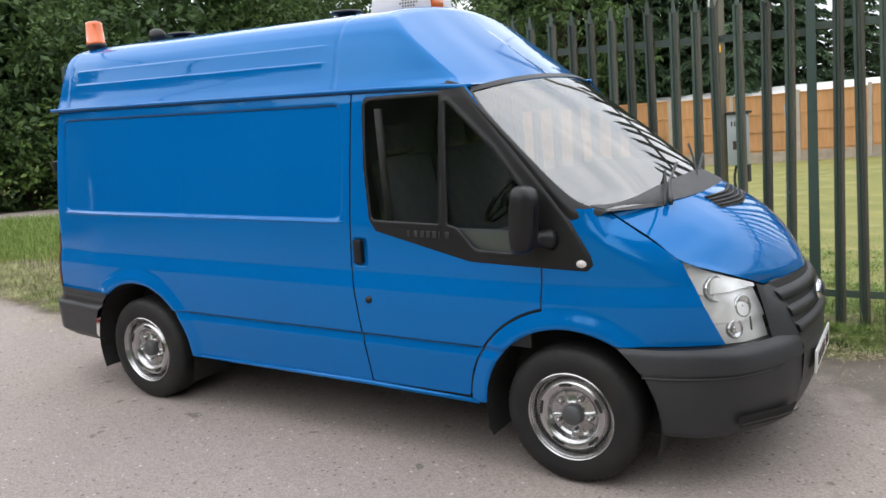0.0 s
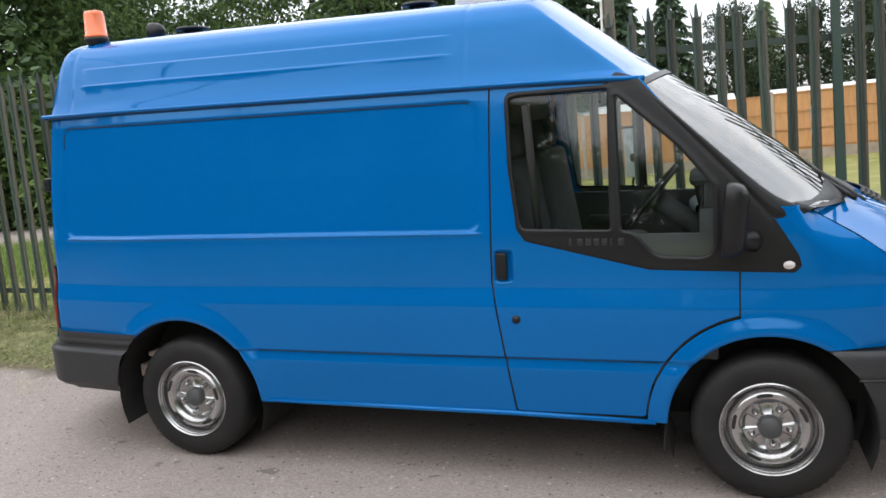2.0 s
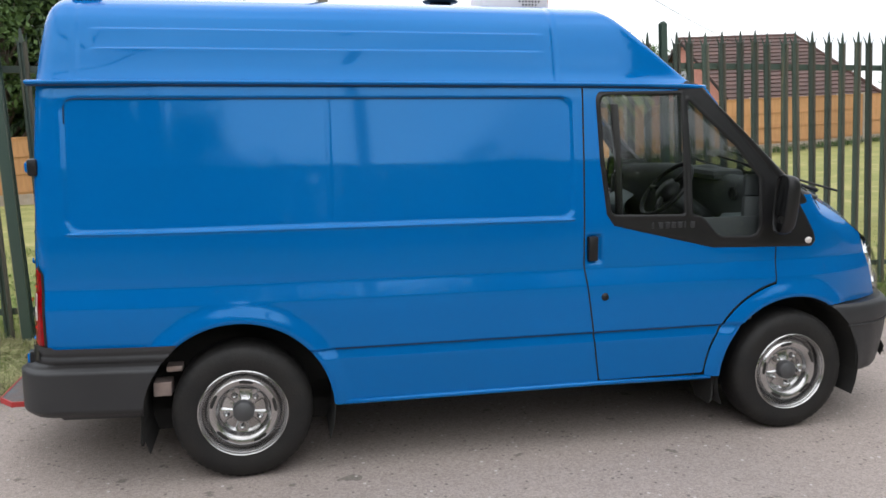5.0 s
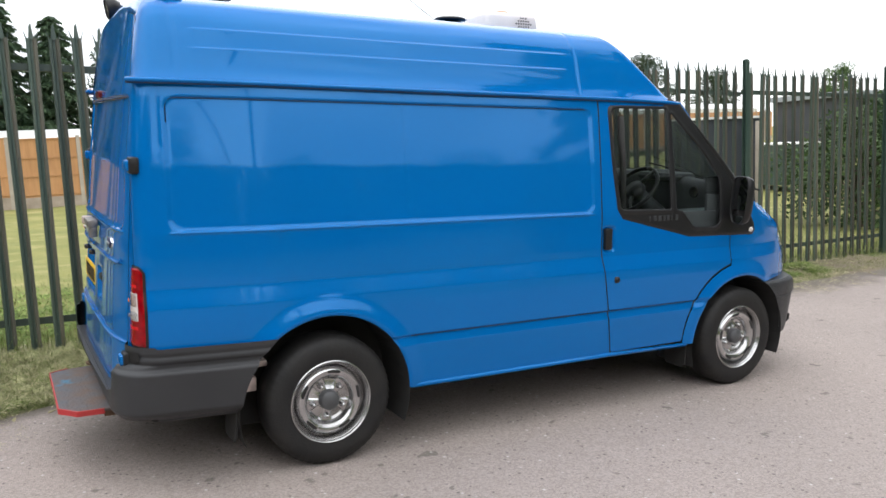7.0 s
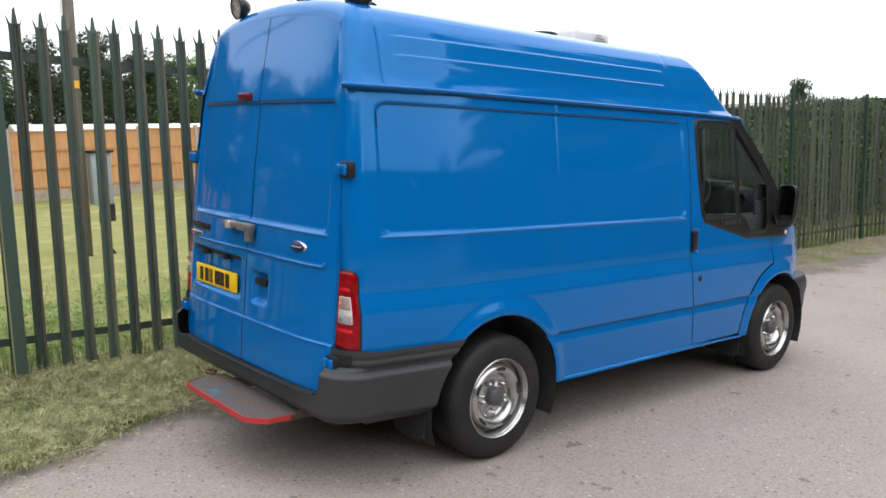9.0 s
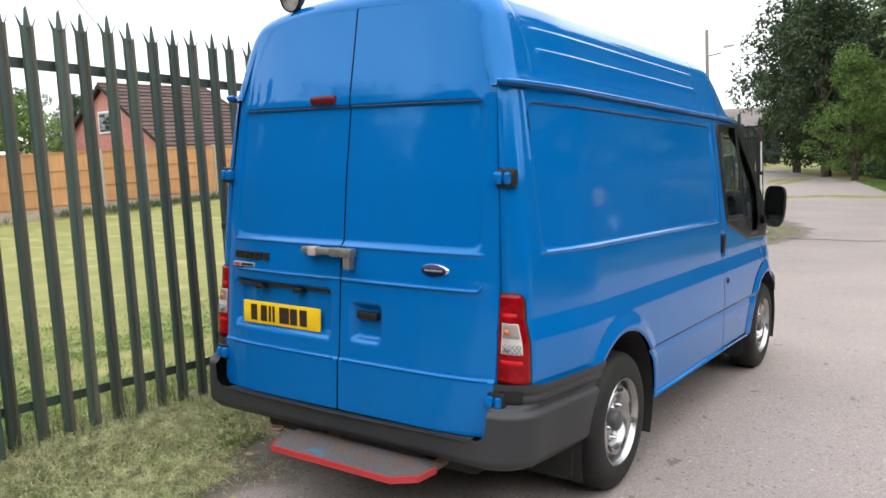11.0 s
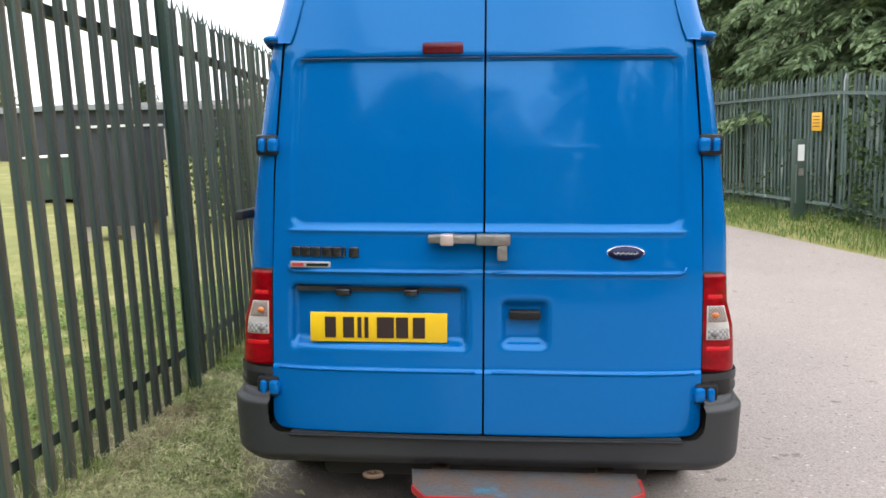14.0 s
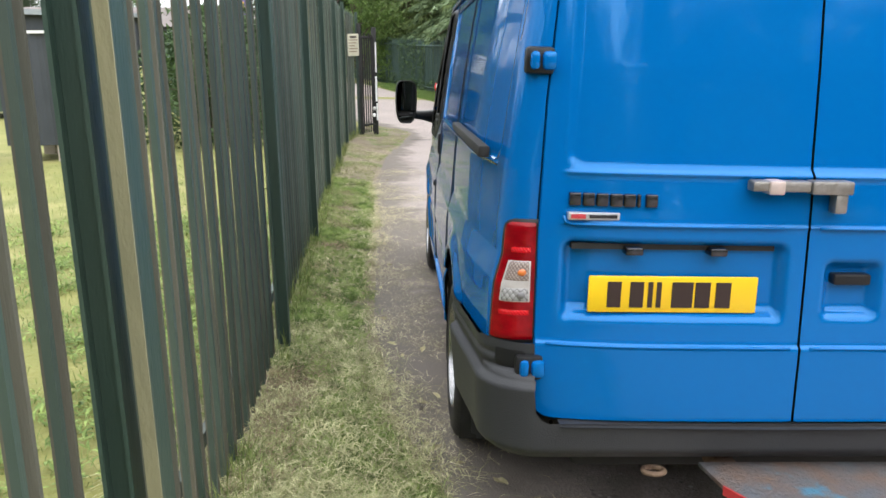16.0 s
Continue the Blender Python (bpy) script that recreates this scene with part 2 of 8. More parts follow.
DULLBULB = material("grey_bulb", (0.14, 0.13, 0.13), 0.25, second=(0.22, 0.21, 0.21), scale=60.0)
BULBAMBER = material("amber_bulb", (0.60, 0.16, 0.03), 0.25, coat=0.6)
AMBER = material("amber_lens", (0.80, 0.14, 0.010), 0.2, second=(0.70, 0.11, 0.01), scale=14.0, coat=0.8)
WHITEPL = material("white_plastic", (0.72, 0.70, 0.69), 0.4, second=(0.62, 0.56, 0.55), scale=4.0, bump=0.05)
YELLOW = material("plate_yellow", (0.86, 0.56, 0.012), 0.35, second=(0.80, 0.5, 0.012), scale=6.0)
WHITEPLATE = material("plate_white", (0.75, 0.75, 0.74), 0.35)
INK = material("plate_ink", (0.03, 0.015, 0.012), 0.5)
OVAL = material("badge_blue", (0.006, 0.010, 0.055), 0.35, spec=0.3)
BADGE = material("badge_dark_chrome", (0.10, 0.10, 0.11), 0.25, metal=0.9, second=(0.05, 0.05, 0.055), scale=40.0)
BADGERED = material("badge_red", (0.45, 0.04, 0.05), 0.4)
SILVER = material("badge_silver", (0.55, 0.56, 0.57), 0.3, metal=0.6)
STEPPLATE = material("step_plate", (0.105, 0.115, 0.13), 0.6, metal=0.3, second=(0.15, 0.10, 0.075), scale=9.0, mix=0.45, bump=0.6, bump_scale=60.0, spots=(0.06, 0.20, 0.30), spot_scale=5.0, spot_low=0.66, spot_high=0.74)
STEPRED = material("step_red", (0.48, 0.03, 0.035), 0.45, second=(0.36, 0.03, 0.03), scale=12.0)
RUST = material("rusty_steel", (0.13, 0.075, 0.05), 0.8, metal=0.3, second=(0.22, 0.15, 0.1), scale=20.0, bump=0.4)
GREEN = material("fence_green", (0.036, 0.064, 0.050), 0.55, second=(0.056, 0.074, 0.058), scale=1.6, mix=0.75, bump=0.15, bump_scale=50.0, spots=(0.13, 0.115, 0.065), spot_scale=2.2, spot_low=0.62, spot_high=0.78, vary=0.35, stretch=(9, 9, 0.55))
GREENPOST = material("post_green", (0.027, 0.058, 0.046), 0.5, second=(0.045, 0.070, 0.052), scale=2.0, bump=0.15, spots=(0.16, 0.16, 0.10), spot_scale=1.6, spot_low=0.64, spot_high=0.8, stretch=(3, 3, 0.4))
MOSSY = material("mossy_edge", (0.062, 0.066, 0.050), 0.8, second=(0.115, 0.102, 0.074), scale=1.8, mix=0.6, vary=0.35, stretch=(6, 6, 0.5), bump=0.2)
BAREZINC = material("bare_zinc", (0.42, 0.44, 0.46), 0.55, second=(0.30, 0.33, 0.34), scale=18.0, bump=0.2)
LICHEN = material("lichen_edge", (0.30, 0.275, 0.155), 0.8, second=(0.17, 0.165, 0.10), scale=4.0, mix=0.4, bump=0.3, stretch=(1, 1, 0.4))
DEEPGREEN = material("deep_green_fence", (0.030, 0.068, 0.058), 0.55, second=(0.045, 0.080, 0.066), scale=2.5, bump=0.12, vary=0.25, spots=(0.16, 0.17, 0.15), spot_scale=1.4, spot_low=0.66, spot_high=0.8, stretch=(4, 4, 0.5))
GALV = material("grey_green_fence", (0.070, 0.112, 0.098), 0.5, second=(0.130, 0.170, 0.155), scale=2.5, bump=0.12, spots=(0.45, 0.46, 0.44), spot_scale=1.8, spot_low=0.60, spot_high=0.72, vary=0.3, stretch=(4, 4, 0.5))
TIMBER = material("fence_timber", (0.53, 0.285, 0.125), 0.75, second=(0.43, 0.22, 0.095), scale=2.0, bump=0.2, bump_scale=30.0, stretch=(6, 6, 0.8), vary=0.12)
CONCRETE = material("concrete", (0.42, 0.37, 0.31), 0.85, second=(0.33, 0.29, 0.25), scale=3.0, bump=0.25)
BRICK = material("house_brick", (0.56, 0.25, 0.20), 0.85, second=(0.46, 0.20, 0.16), scale=6.0, bump=0.3, bump_scale=30.0)
ROOFTILE = material("roof_tile", (0.085, 0.045, 0.038), 0.8, second=(0.06, 0.036, 0.032), scale=2.0, vary=0.2, bump=0.2)
WHITE = material("white_paint", (0.75, 0.75, 0.74), 0.5, second=(0.66, 0.66, 0.65), scale=1.0)
GRAVELBOARD = material("gravel_board_buff", (0.40, 0.33, 0.27), 0.9, second=(0.28, 0.23, 0.18), scale=4.0, bump=0.2)
CARAVANB = material("caravan_pink_grey", (0.36, 0.31, 0.29), 0.55, second=(0.30, 0.26, 0.245), scale=0.6)
CARAVAN = material("caravan_cream", (0.66, 0.65, 0.60), 0.5, second=(0.58, 0.57, 0.52), scale=0.6)
CONTAINER = material("container_slate", (0.032, 0.038, 0.048), 0.6, second=(0.045, 0.052, 0.062), scale=1.5, bump=0.1)
WINDOW = material("dark_window", (0.03, 0.035, 0.04), 0.08, coat=1.0)
POLE = material("weathered_pole", (0.150, 0.138, 0.120), 0.9, second=(0.21, 0.195, 0.170), scale=3.0, bump=0.4, stretch=(8, 8, 0.6))
GREYBOX = material("grey_steel_box", (0.30, 0.33, 0.35), 0.5, second=(0.25, 0.28, 0.30), scale=5.0)
BARK = material("bark", (0.075, 0.055, 0.042), 0.95, second=(0.12, 0.09, 0.07), scale=6.0, bump=0.7, stretch=(4, 4, 0.6))
REDBARK = material("red_bark", (0.14, 0.075, 0.055), 0.95, second=(0.10, 0.06, 0.045), scale=6.0, bump=0.7, stretch=(4, 4, 0.6))
SIGNYELLOW = material("sign_yellow", (0.80, 0.42, 0.02), 0.5)
SIGNCREAM = material("sign_cream", (0.55, 0.53, 0.42), 0.6, second=(0.46, 0.44, 0.34), scale=9.0)
SIGNRED = material("sign_red", (0.55, 0.03, 0.03), 0.45)
HAY = leaf_material("hay", (0.130, 0.135, 0.055), (0.68, 0.66, 0.36), rough=0.8, glow=0.2, patch=11.0)
BARNROOF = material("barn_roof", (0.115, 0.095, 0.085), 0.8, second=(0.15, 0.13, 0.12), scale=0.6, bump=0.1)
PURPLE = material("banner_purple", (0.16, 0.10, 0.34), 0.7, second=(0.22, 0.15, 0.42), scale=4.0)
LEAFA = leaf_material("leaf_mid", (0.032, 0.064, 0.019), (0.104, 0.168, 0.048))
LEAFB = leaf_material("leaf_dark", (0.018, 0.033, 0.016), (0.052, 0.080, 0.033))
LEAFC = leaf_material("leaf_bright", (0.061, 0.115, 0.024), (0.162, 0.243, 0.061))
NEEDLE = leaf_material("conifer_spray", (0.095, 0.150, 0.075), (0.260, 0.340, 0.170), glow=0.25)
DARKNEEDLE = leaf_material("dark_conifer", (0.019, 0.046, 0.025), (0.085, 0.137, 0.065), glow=0.15)
NEEDLEB = leaf_material("conifer_green", (0.115, 0.172, 0.066), (0.310, 0.385, 0.150), glow=0.3)
IVY = leaf_material("ivy_leaf", (0.018, 0.042, 0.015), (0.075, 0.128, 0.039), glow=0.15)
BLADE = leaf_material("grass_blade", (0.085, 0.115, 0.032), (0.330, 0.385, 0.130), rough=0.7, glow=0.3, patch=9.0)
LAWN = leaf_material("fresh_grass", (0.080, 0.130, 0.030), (0.340, 0.450, 0.130), rough=0.7, glow=0.3, patch=10.0)
BROWNHAY = leaf_material("brown_hay", (0.100, 0.072, 0.042), (0.400, 0.300, 0.185), rough=0.8, glow=0.15, patch=9.0)
STRAW = leaf_material("cut_grass", (0.210, 0.190, 0.095), (0.800, 0.720, 0.465), rough=0.8, glow=0.15, patch=12.0)
DEADLEAF = material("dead_leaf", (0.40, 0.34, 0.20), 0.8, second=(0.26, 0.24, 0.12), scale=30.0, vary=0.3)


def asphalt_material():
    m = material("asphalt", (0.322, 0.270, 0.246), 0.9, second=(0.252, 0.215, 0.198), scale=0.55, mix=0.7, bump=0.0)
    t = m.node_tree
    b = t.nodes["Principled BSDF"]
    tc = t.nodes.new("ShaderNodeTexCoord")
    base = b.inputs["Base Color"].links[0].from_socket
    stone = t.nodes.new("ShaderNodeTexVoronoi")
    stone.inputs["Scale"].default_value = 120.0
    t.links.new(tc.outputs["Object"], stone.inputs["Vector"])
    hs = t.nodes.new("ShaderNodeSeparateColor")
    t.links.new(stone.outputs["Color"], hs.inputs[0])
    mr = t.nodes.new("ShaderNodeMapRange")
    mr.inputs[3].default_value, mr.inputs[4].default_value = 0.80, 1.20
    t.links.new(hs.outputs[0], mr.inputs[0])
    mul = t.nodes.new("ShaderNodeMix")
    mul.data_type, mul.blend_type = 'RGBA', 'MULTIPLY'
    mul.inputs["Factor"].default_value = 1.0
    t.links.new(base, mul.inputs["A"])
    cc = t.nodes.new("ShaderNodeCombineColor")
    for i in range(3):
        t.links.new(mr.outputs[0], cc.inputs[i])
    t.links.new(cc.outputs[0], mul.inputs["B"])
    spot = t.nodes.new("ShaderNodeTexNoise")
    spot.inputs["Scale"].default_value, spot.inputs["Detail"].default_value = 8.0, 3.0
    t.links.new(tc.outputs["Object"], spot.inputs["Vector"])
    sr = t.nodes.new("ShaderNodeMapRange")
    sr.inputs[1].default_value, sr.inputs[2].default_value = 0.685, 0.715
    sr.inputs[4].default_value = 0.55
    t.links.new(spot.outputs[0], sr.inputs[0])
    dark = t.nodes.new("ShaderNodeMix")
    dark.data_type = 'RGBA'
    dark.inputs["B"].default_value = (0.06, 0.055, 0.05, 1)
    t.links.new(sr.outputs[0], dark.inputs["Factor"])
    t.links.new(mul.outputs["Result"], dark.inputs["A"])
    # loose chips: some dark, some pale
    chip = t.nodes.new("ShaderNodeTexVoronoi")
    chip.inputs["Scale"].default_value = 34.0
    t.links.new(tc.outputs["Object"], chip.inputs["Vector"])
    sep = t.nodes.new("ShaderNodeSeparateColor")
    t.links.new(chip.outputs["Color"], sep.inputs[0])
    near = t.nodes.new("ShaderNodeMapRange")
    near.inputs[1].default_value, near.inputs[2].default_value = 0.34, 0.22
    t.links.new(chip.outputs["Distance"], near.inputs[0])
    prev = dark.outputs["Result"]
    for chan, low, high, tone in ((0, 0.86, 0.92, (0.09, 0.08, 0.075, 1)), (1, 0.94, 0.98, (0.52, 0.48, 0.46, 1))):
        pick = t.nodes.new("ShaderNodeMapRange")
        pick.inputs[1].default_value, pick.inputs[2].default_value = low, high
        pick.inputs[4].default_value = 0.8
        t.links.new(sep.outputs[chan], pick.inputs[0])
        both = t.nodes.new("ShaderNodeMath")
        both.operation = 'MULTIPLY'
        t.links.new(pick.outputs[0], both.inputs[0])
        t.links.new(near.outputs[0], both.inputs[1])
        mx = t.nodes.new("ShaderNodeMix")
        mx.data_type = 'RGBA'
        mx.inputs["B"].default_value = tone
        t.links.new(both.outputs[0], mx.inputs["Factor"])
        t.links.new(prev, mx.inputs["A"])
        prev = mx.outputs["Result"]
    # brown dirt and litter washed along the edge, with the van's shade painted in
    at = t.nodes.new("ShaderNodeAttribute")
    at.attribute_name = "litter_shade"
    ln = t.nodes.new("ShaderNodeTexNoise")
    ln.inputs["Scale"].default_value, ln.inputs["Detail"].default_value = 5.0, 9.0
    t.links.new(tc.outputs["Object"], ln.inputs["Vector"])
    ls = t.nodes.new("ShaderNodeMath")
    ls.operation = 'ADD'
    t.links.new(at.outputs["Fac"], ls.inputs[0])
    t.links.new(ln.outputs[0], ls.inputs[1])
    lm = t.nodes.new("ShaderNodeMapRange")
    lm.inputs[1].default_value, lm.inputs[2].default_value = 0.80, 1.25
    lm.inputs[4].default_value = 0.85
    t.links.new(ls.outputs[0], lm.inputs[0])
    soil = t.nodes.new("ShaderNodeMix")
    soil.data_type = 'RGBA'
    soil.inputs["B"].default_value = (0.120, 0.102, 0.085, 1)
    t.links.new(lm.outputs[0], soil.inputs["Factor"])
    t.links.new(prev, soil.inputs["A"])
    t.links.new(soil.outputs["Result"], b.inputs["Base Color"])
    bp = t.nodes.new("ShaderNodeBump")
    bp.inputs["Strength"].default_value, bp.inputs["Distance"].default_value = 0.5, 0.006
    t.links.new(stone.outputs["Distance"], bp.inputs["Height"])
    t.links.new(bp.outputs[0], b.inputs["Normal"])
    return m


ASPHALT = asphalt_material()
TURF = material("turf", (0.235, 0.222, 0.066), 0.95, second=(0.138, 0.153, 0.036), scale=1.1, mix=0.7, bump=0.8, bump_scale=28.0, detail=9.0, spots=(0.30, 0.27, 0.11), spot_scale=1.6, spot_low=0.52, spot_high=0.72)
VERGE = material("verge_soil", (0.130, 0.104, 0.074), 0.95, second=(0.220, 0.178, 0.124), scale=3.0, mix=0.7, bump=0.9, bump_scale=40.0, detail=9.0, spots=(0.10, 0.125, 0.03), spot_scale=2.2, spot_low=0.5, spot_high=0.62)


# ---- shape helpers ----
def mk(name, verts, faces, mat, parent=None, label="", smooth=True, at=None):
    me = bpy.data.meshes.new(name)
    me.from_pydata([tuple(v) for v in verts], [], faces)
    me.materials.append(mat)
    if smooth:
        me.polygons.foreach_set("use_smooth", [True] * len(me.polygons))
    me.update()
    ob = new(name, me)
    if parent is not None:
        ob.parent = parent
    if at is not None:
        ob.matrix_basis = at
    return tagged(ob, label) if label else ob


def part(name, bm, mat, parent=None, label="", smooth=True, at=None):
    me = bpy.data.meshes.new(name)
    bmesh.ops.recalc_face_normals(bm, faces=bm.faces)
    bm.to_mesh(me)
    bm.free()
    me.materials.append(mat)
    if smooth:
        me.polygons.foreach_set("use_smooth", [True] * len(me.polygons))
    ob = new(name, me)
    if parent is not None:
        ob.parent = parent
    if at is not None:
        ob.matrix_basis = at
    return tagged(ob, label) if label else ob


def smooth_by_angle(ob, degrees=35):
    ob.data.set_sharp_from_angle(angle=radians(degrees))
    return ob


def thing(name, label, category, at=None, group=""):
    ob = new(name)
    if at is not None:
        ob.matrix_basis = at
    return tagged(ob, label, category, group)


def box_bm(a, b, bevel=0.0, seg=2, bm=None):
    made = bm or bmesh.new()
    lo, hi = Vector([min(p) for p in zip(a, b)]), Vector([max(p) for p in zip(a, b)])
    new_verts = bmesh.ops.create_cube(made, size=1)["verts"]
    for v in new_verts:
        v.co = Vector([lo[i] + (v.co[i] + 0.5) * (hi[i] - lo[i]) for i in range(3)])
    if bevel:
        edges = list({e for v in new_verts for e in v.link_edges})
        bmesh.ops.bevel(made, geom=edges, offset=bevel, segments=seg, affect='EDGES', profile=0.5)
    return made


def box(name, a, b, mat, parent=None, label="", bevel=0.0, at=None):
    ob = part(name, box_bm(a, b, bevel), mat, parent, label, bevel > 0, at)
    return smooth_by_angle(ob) if bevel else ob


def lathe(profile, seg=48, axis='y'):
    """A closed ring of the (radius, along) profile, turned about an axis."""
    V, F = [], []
    n = len(profile)
    for i in range(seg):
        a = 2 * math.pi * i / seg
        for r, h in profile:
            if axis == 'y':
                V.append((r * math.cos(a), h, r * math.sin(a)))
            else:
                V.append((r * math.cos(a), r * math.sin(a), h))
    for i in range(seg):
        j = (i + 1) % seg
        for k in range(n - 1):
            F.append((i * n + k, j * n + k, j * n + k + 1, i * n + k + 1))
    return V, F


def tube(points, radius, seg=8, closed_ends=True):
    """A round bar along points; radius may be one number or one for each point."""
    pts = [Vector(p) for p in points]
    rad = radius if isinstance(radius, (list, tuple)) else [radius] * len(pts)
    V, F = [], []
    up = Vector((0, 0, 1))
    for i, p in enumerate(pts):
        d = (pts[min(i + 1, len(pts) - 1)] - pts[max(i - 1, 0)]).normalized()
        ref = up if abs(d.dot(up)) < 0.95 else Vector((1, 0, 0))
        s = d.cross(ref).normalized()
        t = s.cross(d)
        for k in range(seg):
            a = 2 * math.pi * k / seg
            V.append(p + float(rad[i]) * (math.cos(a) * s + math.sin(a) * t))
    for i in range(len(pts) - 1):
        for k in range(seg):
            m = (k + 1) % seg
            F.append((i * seg + k, i * seg + m, (i + 1) * seg + m, (i + 1) * seg + k))
    if closed_ends:
        F.append(tuple(range(seg - 1, -1, -1)))
        F.append(tuple((len(pts) - 1) * seg + k for k in range(seg)))
    return V, F


def spline(values, n):
    """n points along a smooth curve through the given points."""
    P = np.array(values, float)
    m = len(P)
    Q = np.vstack([2 * P[0] - P[1], P, 2 * P[-1] - P[-2]])
    out = []
    for s in np.linspace(0, m - 1, n):
        i = min(int(s), m - 2)
        f = s - i
        a, b, c, d = Q[i], Q[i + 1], Q[i + 2], Q[i + 3]
        out.append(0.5 * ((2 * b) + (c - a) * f + (2 * a - 5 * b + 4 * c - d) * f ** 2 + (3 * b - a - 3 * c + d) * f ** 3))
    return np.array(out)


def loft(rows, nu, nv):
    """A smooth sheet through a small grid of points."""
    R = [spline(r, nv) for r in rows]
    C = [spline([R[i][j] for i in range(len(R))], nu) for j in range(nv)]
    V = [tuple(C[j][i]) for i in range(nu) for j in range(nv)]
    F = [(i * nv + j, i * nv + j + 1, (i + 1) * nv + j + 1, (i + 1) * nv + j) for i in range(nu - 1) for j in range(nv - 1)]
    return V, F


def skin(u0, u1, v0, v1, du, dv, inside, pos, creases=()):
    """A finely gridded sheet over (u, v), cut to where inside() is positive and bent to pos()."""
    nu, nv = max(2, int(math.ceil((u1 - u0) / du)) + 1), max(2, int(math.ceil((v1 - v0) / dv)) + 1)
    us, vs = np.linspace(u0, u1, nu), np.linspace(v0, v1, nv)
    if len(creases):
        # rows laid close on both sides of each pressed edge keep it crisp
        near = np.array([c + d for c in creases for d in (-0.0018, 0.0018)])
        vs = np.unique(np.concatenate([[v for v in vs if np.abs(near - v).min() > 0.003], near]))
        nv = len(vs)
    U, W = np.meshgrid(us, vs, indexing='ij')
    S = inside(U, W)
    S = np.where(np.abs(S) < 1e-7, 1e-7, S)
    pts, key, faces = [], {}, []

    def corner(i, j):
        k = (0, i, j)
        if k not in key:
            key[k] = len(pts)
            pts.append((us[i], vs[j]))
        return key[k]

    def cross(i, j, i2, j2):
        k = (1, i, j, i2, j2) if (i, j) < (i2, j2) else (1, i2, j2, i, j)
        if k not in key:
            a, b = S[i, j], S[i2, j2]
            f = a / (a - b)
            key[k] = len(pts)
            pts.append((us[i] + f * (us[i2] - us[i]), vs[j] + f * (vs[j2] - vs[j])))
        return key[k]

    P = S > 0
    cells = P[:-1, :-1].astype(int) + P[1:, :-1] + P[1:, 1:] + P[:-1, 1:]
    for i, j in zip(*np.nonzero(cells)):
        ring = ((i, j), (i + 1, j), (i + 1, j + 1), (i, j + 1))
        if cells[i, j] == 4:
            faces.append(tuple(corner(*c) for c in ring))
            continue
        poly = []
        for k in range(4):
            a, b = ring[k], ring[(k + 1) % 4]
            if P[a]:
                poly.append(corner(*a))
            if P[a] != P[b]:
                poly.append(cross(*a, *b))
        if len(poly) > 2:
            faces.append(tuple(poly))
    arr = np.array(pts)
    x, y, z = pos(arr[:, 0], arr[:, 1])
    return np.stack(np.broadcast_arrays(x, y, z), axis=1), faces


def flip_y(V, F):
    return [(v[0], -v[1], v[2]) for v in V], [tuple(reversed(f)) for f in F]


def smoothstep(a, b, x):
    t = np.clip((x - a) / (b - a), 0, 1)
    return t * t * (3 - 2 * t)


def rrect(x, z, x0, x1, z0, z1, r):
    """Distance inside a rounded rectangle (positive within)."""
    qx = np.abs(x - (x0 + x1) / 2) - (x1 - x0) / 2 + r
    qz = np.abs(z - (z0 + z1) / 2) - (z1 - z0) / 2 + r
    return r - np.hypot(np.maximum(qx, 0), np.maximum(qz, 0)) - np.minimum(np.maximum(qx, qz), 0)


def poly_in(x, z, pts):
    """Signed distance to a polygon (positive within)."""
    x, z = np.asarray(x, float), np.asarray(z, float)
    d = np.full(x.shape, 1e9)
    ins = np.zeros(x.shape, bool)
    n = len(pts)
    for i in range(n):
        (ax, az_), (bx, bz) = pts[i], pts[(i + 1) % n]
        ex, ez = bx - ax, bz - az_
        t = np.clip(((x - ax) * ex + (z - az_) * ez) / (ex * ex + ez * ez), 0, 1)
        d = np.minimum(d, np.hypot(x - ax - t * ex, z - az_ - t * ez))
        hit = ((az_ > z) != (bz > z)) & (x < ex * (z - az_) / (ez if ez else 1e-9) + ax)
        ins ^= hit
    return np.where(ins, d, -d)


# ---- the panel van: x forward from the rear axle, y to its left, z up from its tyres ----
TILT = Matrix(((0.99903, 0.00159, 0.04393, 0), (0.0, 0.99934, -0.03627, 0), (-0.04396, 0.03624, 0.99838, 0), (0, 0, 0, 1)))
van = thing("panel_van", "glossy blue high-roof panel van with dark grey bumpers, parked", "van", TILT)

AXLE_F, HUB_Z, R_TYRE = 2.93, 0.33, 0.333
ARCH_R, ARCH_F = 0.445, 0.425
SIDE_Z = [0.28, 0.36, 0.50, 0.572, 0.618, 0.628, 0.80, 0.868, 0.952, 1.0, 1.2, 1.5, 1.816, 1.90]
SIDE_Y = [0.925, 0.938, 0.947, 0.951, 0.941, 0.954, 0.953, 0.950, 0.931, 0.930, 0.920, 0.886, 0.840, 0.822]
CREASES = (0.572, 0.618, 0.628, 0.868, 0.952)
REAR_Z = [0.3, 0.7, 1.1, 1.5, 1.85, 2.3]
REAR_X = [-0.955, -0.945, -0.925, -0.895, -0.855, -0.785]
ROOF = spline([(0.826, 1.885), (0.800, 1.945), (0.776, 2.034), (0.748, 2.125), (0.715, 2.195), (0.650, 2.252), (0.50, 2.292), (0.25, 2.322), (0.0, 2.330)], 60)


def side_y(z):
    return np.interp(z, SIDE_Z, SIDE_Y)


def rear_x(z):
    return np.interp(z, REAR_Z, REAR_X)


